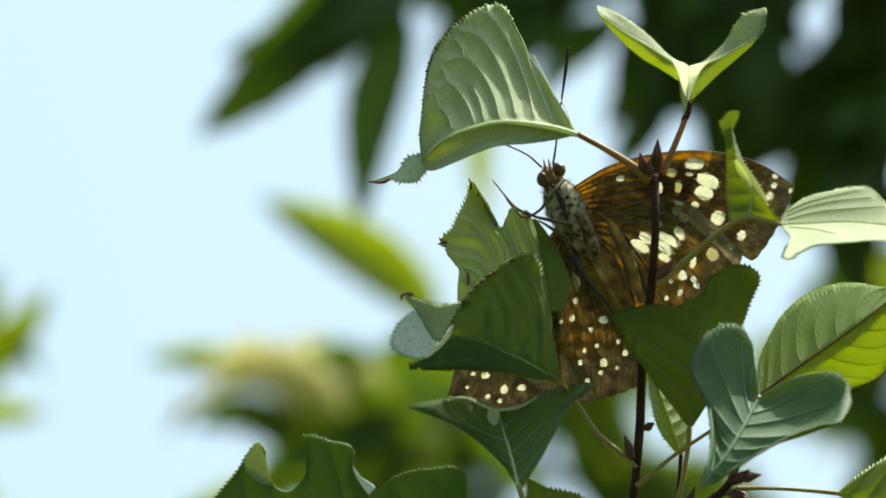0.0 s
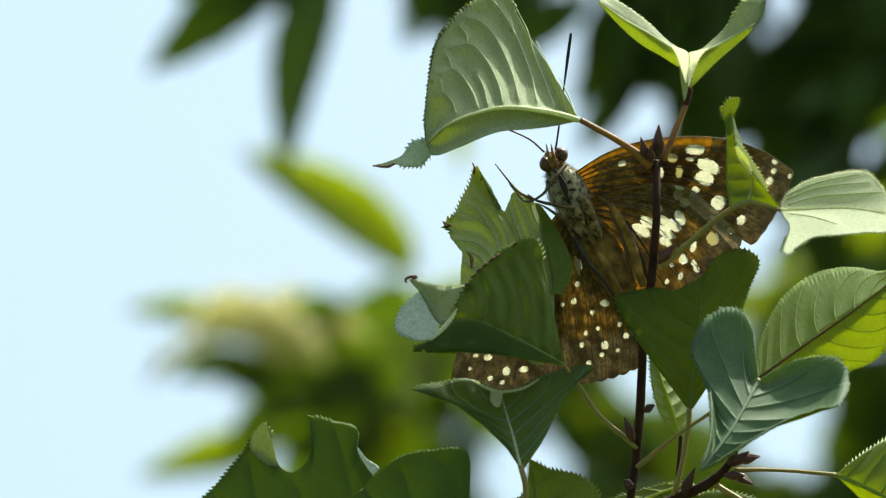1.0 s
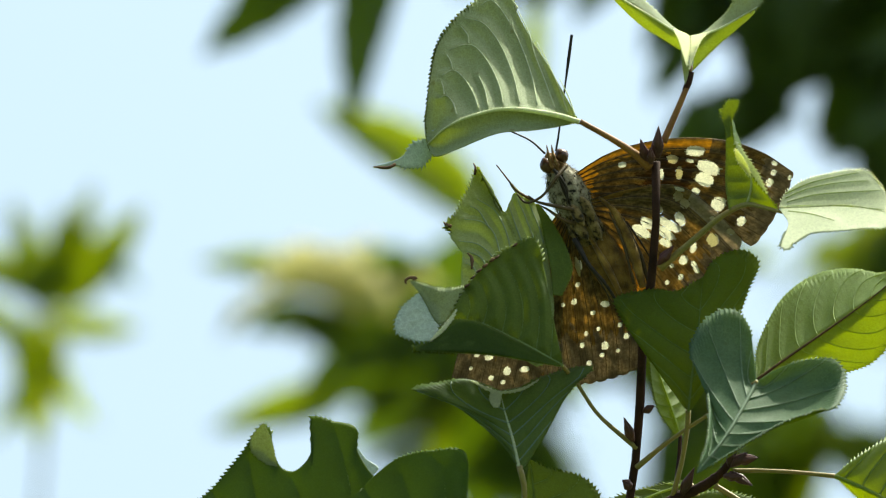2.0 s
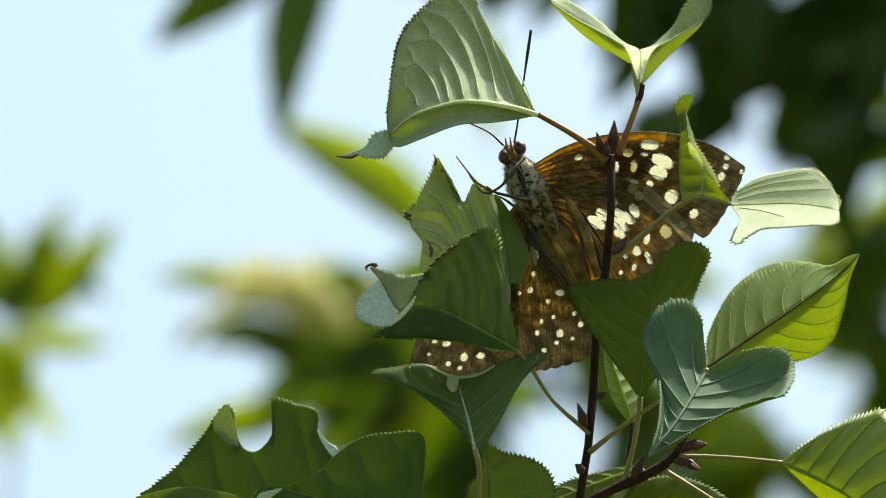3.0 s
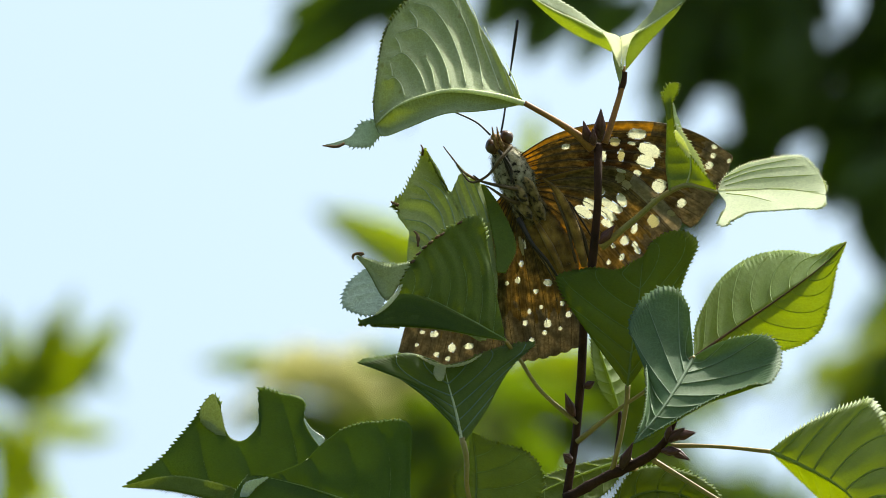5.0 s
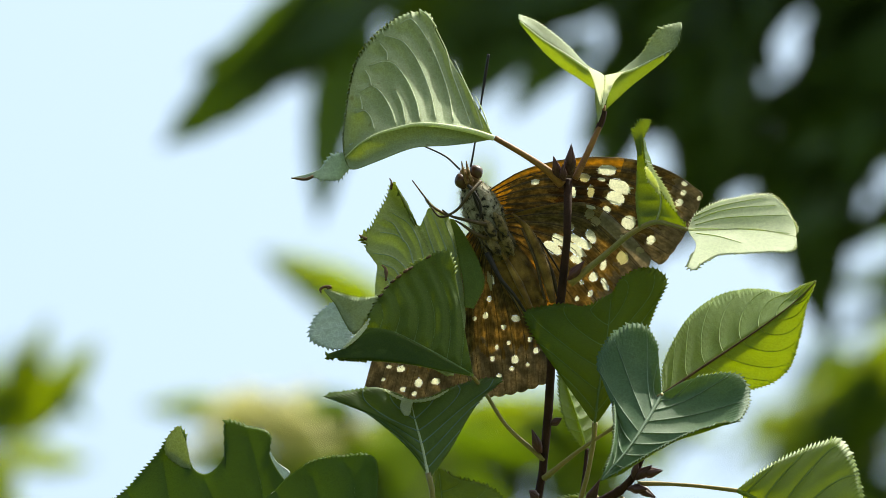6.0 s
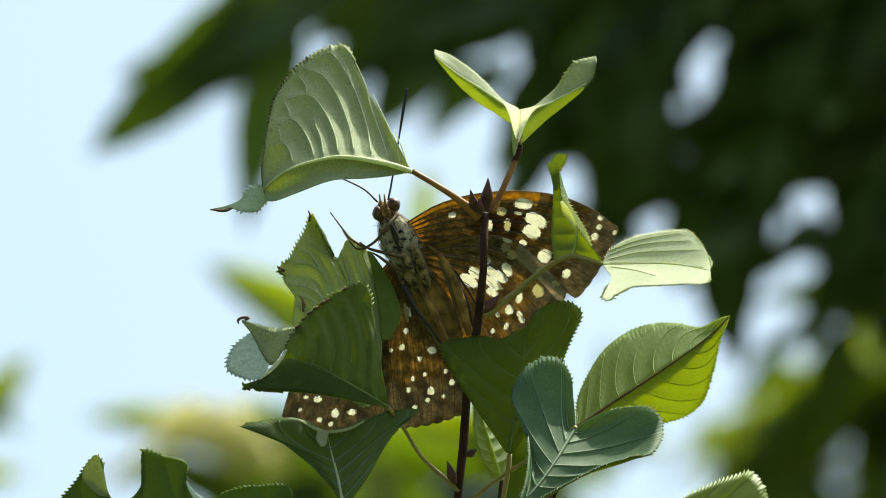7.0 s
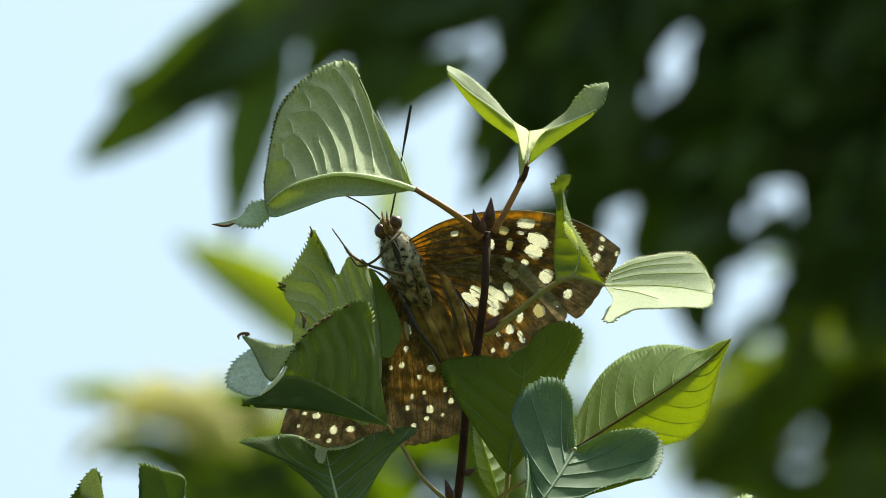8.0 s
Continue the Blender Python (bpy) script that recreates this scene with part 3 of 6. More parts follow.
    fork = leaf(shoot, "leaf", "small young leaf folded along its midrib with bright tip", mids,
         [(25, 64.6, -4), (31, 60.4, -5), (37.2, 56.9, -6), (43.4, 53.2, -7), (46.9, 51.9, -8)],
         [(25.4, 63.8, -2), (31, 57.9, -2.75), (36.2, 53.6, -3.5), (41.1, 50.9, -4.25), (45.2, 48.4, -5)], -1, 7, 0.06, 0.0, (((0.0, 1.0),), ((0.0, 1.0),)), (0, 0), quilt=0.1, skin=(young_upper, young_under))
    flap(fork, "leaf_inside", "grey-green inner side of the folded leaf", [(24.9, 65.9, -1), (29.5, 64.4, -2), (33.9, 61.7, -3), (38.3, 58.3, -4), (43.4, 53.7, -5)],
         [(25, 64.6, -4.2), (31, 60.4, -5.2), (37.2, 56.9, -6.2), (43.4, 53.2, -7.2), (46.9, 51.9, -8.2)], -1, o, teeth=1.3, tooth=1.0, bare=((), ((0.0, 1.0),)), skin=(young_upper, leaf_under))
    flap(fork, "leaf_half", "folded half of the young leaf", [(66.1, 65.3, -4), (64.7, 60.2, -5), (60.1, 57.3, -6), (54.2, 53.8, -7), (49, 52.2, -8)],
         [(66, 65, -2), (63.6, 58.8, -3), (59.1, 54.1, -4), (54.5, 49.9, -5), (48.4, 43.4, -6)], -1, o, tooth=0.5, bare=((), ((0.0, 1.0),)), skin=(young_upper, young_under))
    flap(fork, "leaf_inside", "grey-green inner side of the folded leaf", [(66, 66.7, -1), (60.8, 65, -2), (58.6, 62, -3), (56.5, 58.1, -4), (50.8, 52.7, -5)],
         [(66.1, 65.3, -4.2), (64.7, 60.2, -5.2), (60.1, 57.3, -6.2), (54.2, 53.8, -7.2), (49, 52.2, -8.2)], -1, o, teeth=1.3, tooth=1.0, skin=(young_upper, leaf_under))
    # sun on the fold's base comes from the cream colour
    flap(fork, "leaf_tip", "base of the folded leaf, its sunlight in the bright cream colour", [(43.2, 53.4, -11), (44.5, 50.9, -11), (45.5, 48.2, -11), (46.9, 44.3, -11)],
         [(43.4, 53.5, -11), (47.2, 51.9, -11), (47.6, 48.7, -11), (47.1, 44.4, -11)], -1, o, tooth=0.1, skin=(sunlit_cream, sunlit_cream))
    flap(fork, "leaf_tip", "base of the folded leaf, its sunlight in the bright cream colour", [(47.5, 51.9, -11), (47.6, 48.7, -11), (47.5, 46.2, -11), (47.5, 43.5, -11)],
         [(52.3, 53.1, -11), (50.3, 50.9, -11), (49.1, 48.1, -11), (47.6, 43.5, -11)], -1, o, tooth=0.3, skin=(sunlit_cream, sunlit_cream))
    flap(fork, "leaf_point", "narrow grey-green downturned leaf point", [(45.4, 48.5, -8.2), (45.6, 45.5, -9.13333), (46.1, 42.5, -10.0667), (46.6, 40, -11)],
         [(47, 46.2, -8.2), (47.5, 44.4, -9.13333), (47.3, 42, -10.0667), (46.7, 40, -11)], -1, o, tooth=0.1, skin=(young_upper, leaf_under))
    for a, b in (([(25.4, 64.1, -5), (31, 60.1, -6), (37.2, 56.7, -7), (43.4, 53, -8), (46, 51.5, -9)], 0.28), ([(64.7, 60.1, -5), (60.1, 57.2, -6.33333), (54.2, 53.7, -7.66667), (49.6, 52.1, -9)], 0.28)):
        rod(shoot, "leaf_rim", "pale bright margin of the fold", a, (b * 0.6, b, b * 1.2), vein_pale, fork, 6, 20)
    rod(shoot, "petiole", "orange brown leaf stalk", [(47.9, 44.6, -4), (47.4, 40.1, -4), (45.1, 33.6, -5), (41.9, 25.5, -6)], (0.55, 0.75, 0.8, 0.9), petiole_red, fork)
    rod(shoot, "stalk_ring", "dark ring on the stalk", [(48.1, 43.2, -4), (47.5, 40.4, -4), (46.8, 38.4, -4)], (0.8, 0.95, 0.8), bark, fork)

    # chewed leaf behind, next to the butterfly's head
    rag = leaf(shoot, "leaf", "pale chewed cherry leaf with ragged notches",
         [(11.4, -24.3, -13.4), (10.3, -11.5, -6.8), (8.3, -1.5, -1.6), (5.7, 7.1, 2.9), (3.2, 12.8, 5.9)],
         [(10.7, -24.4, -13.5), (0.5, -17.5, -9.9), (-7.3, -6.9, -4.4), (-7.8, -1.9, -1.8), (-7.4, 2.9, 0.7), (-8.4, 4.7, 1.6), (-10.2, 7, 2.8), (-10.5, 8.9, 3.8), (-11.8, 10.6, 4.7), (-9.2, 12.9, 5.9), (-7.3, 16.9, 8), (-5.4, 20.4, 9.8), (-4.2, 24.2, 11.8), (-2.7, 21.6, 10.4), (-1, 18.5, 8.8), (0.8, 15.3, 7.2), (3.1, 13.1, 6)],
         [(12.1, -24.3, -13.4), (14.9, -11.4, -6.7), (14.3, -2.8, -2.3), (12.9, 5.8, 2.2), (11.9, 10.8, 4.8), (10.6, 15.3, 7.2), (8.3, 16.7, 7.9), (5.6, 18, 8.6), (4.7, 16.6, 7.8), (3.7, 14.2, 6.6), (3.2, 13.2, 6.1)], -1, 8, 0.06, 0.0, (((0.0, 0.55), (0.82, 1.0)), ((0.0, 1.0),)), (0, 0), quilt=0.8, rib_mat=vein_soft, fine=1.0, skin=(mid_upper, thin_under), vein_width=0.5,
         lines=([(4.8, 2.3), (3.2, 8.7), (0.5, 13.6), (-3.8, 16.4)], [(2.3, 0.9), (0.4, 7.8), (-2.6, 10.8), (-7, 11.5)], [(0.9, 0.5), (-0.9, 3.2), (-3.9, 5.4), (-8.5, 6.2)], [(7.9, 3.9), (5.7, 9.9), (3.9, 15.1)], [(10.8, 5), (8.3, 11.4), (6.1, 16.7)], [(12.5, 5.5), (11.2, 10.1), (8.9, 15.5)], [(-1.2, -1), (-3, 2.1), (-6.3, 3.6)], [(-0.7, 9.1), (-3.4, 13.5), (-5.5, 14.7)], [(-3.4, -3.9), (-4.7, -0.4), (-6.6, 0.7)]))
    # shade beside the body, put in as a darker olive flap
    flap(rag, "leaf_half", "leaf half by the body, its shade in the dark olive colour", [(10.6, 15.2, 5.7), (11.9, 10.8, 3.4), (12.9, 5.8, 0.8), (14.3, -1.4, -2.9), (14.7, -7.1, -5.9)],
         [(11.6, 15.1, 5.7), (15.1, 10.1, 3.1), (18.1, 4.4, 0.1), (19.6, -1.3, -2.9), (17, -7.4, -6)], 1, o, tooth=0.2, skin=(fold_upper, leaf_under))
    flap(rag, "leaf_point", "thin pale torn point of the leaf", [(5.6, 18, 8.6), (4.4, 19.8, 9.5), (4.1, 20.9, 10.1)],
         [(10.9, 15.6, 7.3), (6.8, 18.2, 8.7), (4.2, 20.9, 10.1)], -1, o, tooth=0.1, skin=(mid_upper, leaf_under))
    rod(shoot, "dry_tip", "dark withered leaf point", [(-4.3, 22.5, 10.9), (-4.2, 24.1, 11.7), (-4.7, 25.2, 12.3)], (0.35, 0.3, 0.12), dry_mat, rag, 7, 12, 0.4)
    rod(shoot, "dry_tip", "dark withered leaf point", [(-10.2, 9.7, 4.2), (-11.2, 10, 4.4), (-12.1, 10.7, 4.8)], (0.5, 0.45, 0.15), dry_mat, rag, 7, 12, 0.4)
    rod(shoot, "dry_patch", "brown withered spot", [(-6.2, 3.2, -0.5), (-5.2, 2, -1.2), (-5.2, -0.7, -2.6)], (0.25, 0.4, 0.2), dry_mat, rag, 8, 12, 0.5)
    rod(shoot, "dry_thread", "thin dry brown edge thread", [(10.4, 15.8, 7.4), (6.2, 18.2, 8.7), (4.1, 20.8, 10), (1, 24.8, 12.1)], (0.4, 0.25, 0.15), dry_mat, rag)
    rod(shoot, "petiole", "thin green leaf stalk", [(17.2, -24.6, -14.2), (20.9, -29.6, 0), (25.9, -37.0, 2), (35.3, -45.3, 3)], (0.5, 0.5, 0.5, 0.7), petiole_mat, rag)

    # folded dark leaf in front of it
    fold = leaf(shoot, "leaf", "dark folded cherry leaf with serrated upper edge",
         [(17.1, -24.2, -24), (6.5, -18.3, -21.3), (-2.7, -13.7, -19.3), (-7.7, -12.8, -18.8), (-10.2, -12.6, -18.8)],
         [(16.8, -23.3, -23.6), (14.7, -12.6, -18.8), (12.5, -0.6, -13.3), (10.1, 6.4, -10.2), (2.3, 3.3, -11.6), (-3.1, -1.3, -13.6), (-6.5, -5.0, -15.3), (-9.9, -11.8, -18.4)],
         [(16.4, -24.3, -24.1), (9.3, -23.1, -23.5), (0.8, -21.7, -22.8), (-9.8, -20.8, -22.5), (-19.7, -20.1, -22.1), (-13.0, -18.0, -21.2), (-10.5, -14.7, -19.7), (-10.1, -12.9, -18.9)], 1, 6, 0.1, 0.4, (((0.0, 0.42),), ((0.0, 0.5),)), (0, 0), vein_mat=vein_green, rib_mat=vein_green, fine=0.6, quilt=1.1, skin=(fold_upper, leaf_under),
         lines=([(-6.4, -13), (-5.6, -9.7), (-6.2, -6.9), (-7.1, -5.8)], [(-2.4, -13.9), (-1.4, -9.9), (-2, -6.3), (-3.4, -3.5)], [(2.3, -15.8), (3.2, -11), (2.4, -6.1), (-0.1, -1.5)], [(6.4, -18.3), (7.4, -12.3), (6.5, -6), (3.3, 0.6)], [(10.4, -20.8), (11.3, -13.7), (10.4, -5.2), (6.9, 2.6)], [(13.9, -23.5), (14.5, -15.1), (13.7, -6.6), (10.7, 1.8)]))
    # darker sheet over the lower half carries its shade
    flap(fold, "leaf_half", "lower half of the folded leaf, its shade in the dark colour", [(16.5, -23.8, -25.4), (6.5, -18.3, -22.6), (-2.7, -13.7, -20.6), (-8.8, -12.9, -20.2), (-13.3, -16.6, -21.8), (-19.0, -20.0, -23.4)],
         [(16.4, -24.3, -25.6), (9.3, -23.1, -24.9), (0.8, -21.6, -24.2), (-9.8, -20.8, -23.8), (-14.7, -20.5, -23.6), (-19.0, -20.2, -23.5)], 1, o, tooth=0.1, skin=(leaf_upper, leaf_under))
    # curled tip, reflected sky painted in
    flap(fold, "leaf_tip", "curled tip of the leaf with sky sheen in its pale colour", [(-18.3, -6.4, -15.9), (-22.7, -10.5, -17.8), (-23.8, -15.4, -20), (-19.7, -17.7, -21.1), (-15.4, -18.0, -21.2)],
         [(-18.0, -6.4, -15.9), (-14.8, -8.8, -17), (-13.3, -11.9, -18.4), (-13.9, -15.7, -20.2), (-15.3, -18.0, -21.2)], -1, o, skin=(leaf_upper, pale_sheen))
    flap(fold, "leaf_flap", "narrow turned-over leaf flap", [(-20.5, -3.1, -14.5), (-16.5, -4.4, -15), (-11.2, -5.3, -15.4), (-4.8, -4.5, -15.1)],
         [(-20.4, -3.6, -14.7), (-17.6, -7.0, -16.2), (-13.0, -14.3, -19.5), (-9.4, -10.1, -17.6), (-4.8, -4.8, -15.2)], -1, o, bare=((), ((0.0, 1.0),)))
    # lit edge, laid on as a cream strip
    flap(fold, "leaf_rim", "narrow rim of the leaf with sunlight in its cream colour", [(-15.6, -17.9, -22.6), (-13.2, -15.4, -21.4), (-10.6, -12.4, -20.0), (-8.9, -10.2, -19.0)],
         [(-15.5, -18.2, -22.7), (-12.4, -15.9, -21.6), (-9.9, -12.9, -20.2), (-8.8, -10.3, -19.0)], -1, o, tooth=0.3, skin=(young_upper, sunlit_pale))
    for x, z, d in ((-4.9, -2.6, -15.6), (-3.4, -1.0, -14.8), (-1.9, 0.2, -14.4), (-0.2, 1.6, -13.8), (1.0, 2.3, -13.4), (-6.3, -4.6, -16.6), (5.4, 5.2, -12.2)):
        rod(shoot, "dry_fleck", "", [(x - 0.6, z - 0.3, d), (x, z, d - 0.2), (x + 0.6, z + 0.5, d)], (0.2, 0.42, 0.2), dry_mat, fold, 6, 6, 0.6)
    rod(shoot, "dry_tip", "shrivelled brown leaf point", [(-19.7, -3.1, -14.5), (-18.7, -2.6, -14.2), (-20.5, -2.6, -14.2), (-21.4, -3.3, -14.5), (-21.2, -4.1, -14.9)], (0.3, 0.4, 0.38, 0.45, 0.2), dry_mat, fold, 7, 20, 0.5)

    # cupped leaf below the wings
    cup = leaf(shoot, "leaf", "grey-green cupped leaf with chewed rim",
         [(6.2, -49.2, -20), (4.5, -41.7, -16.3), (2.7, -35.4, -13.1), (1.6, -30.6, -10.8)],
         [(5.7, -48.6, -19.7), (2.3, -43.8, -17.3), (-3.8, -38.1, -14.5), (-11.7, -32.7, -11.8), (-19.8, -30.0, -10.5), (-13.4, -28.6, -9.8), (-7.7, -27.6, -9.3), (-2.7, -28.7, -9.8), (1.3, -30.4, -10.7)],
         [(7.1, -49.5, -20.1), (11.9, -42.4, -16.6), (16.5, -34.0, -12.4), (20.1, -29.0, -10), (24.4, -24.8, -7.9), (17.2, -25.8, -8.4), (11.1, -27.6, -9.3), (6.3, -29.7, -10.3), (1.8, -30.6, -10.8)], 1, 6, 0.2, 0.5, (((0.0, 0.45), (0.8, 1.0)), ((0.0, 0.4), (0.85, 1.0))), (1, 1), tooth=0.8, rib_mat=vein_pale, vein_mat=vein_blue, fine=1.1, quilt=0.9, skin=(dull_upper, leaf_under))
    # chewed scrap and rim; the sun on them is coloured in
    flap(cup, "leaf_flap", "hanging scrap of chewed leaf with sunlight in its pale colour", [(-0.6, -30.4, -12.7), (-1.0, -32.5, -13.7), (-0.1, -34.2, -14.6), (0.9, -34.5, -14.7)], [(2.3, -30.6, -12.8), (1.8, -32.3, -13.6), (1.6, -33.7, -14.3), (1.0, -34.5, -14.7)], -1, o, skin=(young_upper, sunlit_pale), tooth=0.2)
    flap(cup, "leaf_rim", "chewed leaf rim with sunlight in its cream colour", [(-5.5, -27.9, -11.4), (-1.3, -29.7, -12.3), (2.3, -30.6, -12.8), (7.2, -29.7, -12.3), (11.1, -27.7, -11.4)], [(-5.5, -28.0, -11.5), (-1.3, -30.4, -12.7), (2.3, -31.1, -13), (7.2, -30.3, -12.6), (11.1, -28.0, -11.5)], -1, o, skin=(young_upper, sunlit_pale), tooth=0.3)
    rod(shoot, "petiole", "green leaf stalk", [(6.2, -48.6, -20), (7.4, -53.7, -19), (7.7, -62.3, -16), (13.7, -78.4, -2), (31.0, -88.7, 8)], (0.75, 0.6, 0.6, 0.7, 0.9), petiole_mat, cup)

    # chewed leaf low down
    low = leaf(shoot, "leaf", "large green leaf with a bitten-out notch",
         [(-20.4, -65.7, -21.4), (-37.4, -63.0, -21.5), (-54.4, -62.0, -22.3), (-68.5, -61.6, -23.2), (-77.7, -60.4, -23.4)],
         [(-20.7, -64.3, -20.8), (-26.1, -55.2, -17.6), (-30.9, -49.5, -15.8), (-33.8, -44.2, -13.9), (-33.8, -39.5, -12.1), (-39.7, -37.7, -11.8), (-44.6, -36.8, -11.8), (-43.9, -42.2, -13.8), (-45.6, -47.0, -15.8), (-48.8, -49.8, -17.2), (-52.2, -48.8, -17), (-54.1, -44.6, -15.5), (-54.6, -40.2, -13.8), (-56.7, -38.5, -13.3), (-62.3, -46.4, -16.8), (-68.6, -53.7, -20.1), (-74.9, -58.9, -22.6), (-77.7, -60.3, -23.3)],
         [(-21.1, -67.1, -22), (-34.5, -68.5, -23.5), (-51.5, -65.7, -23.6), (-64.2, -62.7, -23.3), (-77.4, -60.7, -23.5)], 1, 9, 0.02, 0.4, (((0.0, 0.34), (0.44, 0.66)), ()), (0, 0), quilt=0.5, fine=0.45, rib_mat=vein_green, skin=(deep_upper, leaf_under),
         lines=([(-36.0, -63.2), (-35.0, -56.0), (-36.5, -48.0), (-39.0, -40.0)], [(-46.0, -62.4), (-47.0, -57.0), (-49.5, -51.5)], [(-56.0, -62.0), (-58.5, -55.0), (-60.0, -47.0)], [(-64.0, -61.8), (-67.0, -57.5), (-69.0, -54.5)], [(-28.5, -64.4), (-28.0, -60.0), (-29.5, -54.0)]))
    flap(low, "leaf_flap", "pale turned-over edge of the leaf", [(-34.0, -43.2, -13.5), (-31.5, -46.7, -14.7), (-28.3, -49.1, -15.4), (-30.1, -51.2, -16.4)], [(-34.0, -43.6, -13.7), (-32.9, -47.4, -15.1), (-31.8, -50.2, -16.1), (-30.4, -51.2, -16.4)], -1, o, tooth=0.2, skin=(leaf_upper, pale_sheen))
    flap(low, "leaf_flap", "pale underside of the bitten point", [(-56.1, -37.9, -17.5), (-54.3, -42.2, -17.5), (-53.4, -46.4, -17.5), (-52.9, -49.7, -17.5)], [(-56.6, -37.9, -17.5), (-59.3, -41.4, -17.5), (-59, -45.4, -17.5), (-53.1, -49.7, -17.5)], -1, o, tooth=0.4, skin=(leaf_upper, leaf_under))
    flap(low, "leaf_fold", "light green folded lower edge of the leaf", [(-78.7, -61, -25), (-66.4, -58.4, -25), (-55, -60.1, -25), (-46.5, -62.9, -25)], [(-78.7, -61.3, -25), (-66.4, -62.1, -25), (-55, -64.1, -25), (-46.8, -64.9, -25)], -1, o, tooth=0.2, skin=(leaf_upper, green_under))
    rod(shoot, "petiole", "green leaf stalk", [(-20.4, -65.7, -21.9), (-3.4, -73.7, -14), (16.6, -85.6, 2), (31.7, -91.5, 7)], (0.5, 0.6, 0.7, 0.9), petiole_mat, low)

    # leaf in front of it
    front = leaf(shoot, "leaf", "broad dark green leaf with a pale curled margin",
         [(-6.8, -69.7, -31.9), (-18.9, -65.5, -30.3), (-33.0, -60.9, -28.5), (-42.9, -58.6, -27.6), (-47.5, -58.2, -27.4)],
         [(-6.5, -68.3, -31.4), (-6.6, -57.8, -27.2), (-6.8, -45.6, -22.5), (-14.7, -44.7, -22.1), (-22.9, -46.4, -22.8), (-28.6, -50.4, -24.3), (-33.1, -54.7, -26), (-40.1, -57.6, -27.2), (-47.3, -58.1, -27.4)],
         [(-7.0, -71.1, -32.5), (-24.5, -71.8, -32.8), (-40.1, -68.3, -31.4), (-50.3, -64.1, -29.7), (-49.1, -60.9, -28.5), (-47.6, -58.5, -27.5)], 1, 7, 0.06, 0.4, (((0.0, 0.38), (0.62, 1.0)), ()), (0, 0), quilt=0.5, fine=0.45, tooth=0.6, rib_mat=vein_green, skin=(deep_upper, leaf_under),
         lines=([(-12.5, -67.7), (-11.5, -60.0), (-12.5, -50.0), (-15.0, -46.0)], [(-21.0, -64.8), (-20.5, -57.0), (-22.5, -50.0)], [(-29.5, -62.0), (-29.5, -57.5), (-31.5, -54.0)], [(-37.0, -60.0), (-38.5, -58.0)], [(-8.5, -69.0), (-7.6, -60.0), (-7.8, -50.0)]))
    flap(front, "leaf_flap", "pale turned-over point of the leaf", [(-49.1, -64.2, -30), (-48.7, -61.8, -30), (-47.2, -59.7, -30), (-42.1, -58.5, -30)], [(-48.5, -64.4, -30), (-46.7, -63.1, -30), (-45, -61.1, -30), (-42, -58.7, -30)], -1, o, tooth=0.3, skin=(leaf_upper, pale_sheen))
    rod(shoot, "petiole", "green leaf stalk", [(-6.8, -69.6, -32.6), (2.3, -77.1, -20), (19.4, -88.5, 2), (31.4, -93.0, 7)], (0.5, 0.6, 0.7, 0.9), petiole_mat, front)

    # leaf under the cupped one
    lit = leaf(shoot, "leaf", "yellow-green leaf with sunlight shining through",
         [(7.9, -71.5, -15.9), (9.7, -63.8, -11.7), (9.7, -55.4, -7.2), (8.8, -47.7, -3)],
         [(7.2, -71.5, -15.9), (4.7, -63.1, -11.4), (5.0, -58.2, -8.7), (7.4, -55.8, -7.4), (8.3, -51.9, -5.3), (8.7, -47.8, -3.1)],
         [(8.7, -72.0, -16.1), (20.7, -68.7, -14.4), (26.2, -62.4, -11), (26.5, -59.1, -9.2), (24.4, -54.3, -6.6), (20.1, -51.6, -5.1), (14.0, -50.3, -4.4), (9.1, -47.8, -3.1)], 1, 6, 0.15, 0.35, ((), ()), (0, 1), tooth=1.4, vein_mat=vein_green, fine=0.7, skin=(fold_upper, young_under))
    rod(shoot, "petiole", "green leaf stalk", [(8.0, -71.8, -8), (13.7, -79.8, -2), (31.4, -90.1, 6)], (0.5, 0.6, 0.9), petiole_mat, lit)

    # leaves low behind the stem
    back = leaf(shoot, "leaf", "pale leaf tucked behind the stem",
         [(48.5, -54.1, 12.6), (39.6, -57.2, 10.4), (29.5, -61.2, 7.6), (20.2, -66.0, 4.2)],
         [(48.2, -53.7, 12.9), (42.5, -54.4, 12.4), (33.9, -56.4, 11), (27.4, -58.9, 9.2), (20.2, -65.7, 4.4)],
         [(48.8, -54.7, 12.2), (42.4, -62.9, 6.4), (33.8, -67.1, 3.4), (25.2, -68.5, 2.4), (20.3, -66.2, 4)], -1, 6, 0.1, 0.4, ((), ()), (1, 1), rib_mat=vein_green, vein_mat=vein_dim, fine=0.7, skin=(leaf_upper, green_under))
    rod(shoot, "petiole", "green leaf stalk", [(48.5, -54.1, 10), (50.3, -56.5, 8), (49.5, -56.8, 2)], (0.5, 0.5, 0.6), petiole_mat, back)
    dark = leaf(shoot, "leaf", "dark green leaf below the side shoot",
         [(43.0, -67.8, 3), (52.4, -62.8, 5.5), (62.4, -63.6, 5.2), (73.8, -69.2, 2.3)],
         [(43.1, -66.8, 3.5), (48.9, -57.9, 8.1), (55.3, -56.1, 9), (63.9, -58.0, 8), (70.3, -62.1, 5.9), (73.8, -68.5, 2.7)],
         [(43.8, -68.5, 2.7), (52.3, -72.7, 0.5), (62.3, -74.1, -0.2), (73.8, -69.6, 2.1)], 1, 6, 0.1, 0.4, ((), ()), (1, 1), fine=0.7)
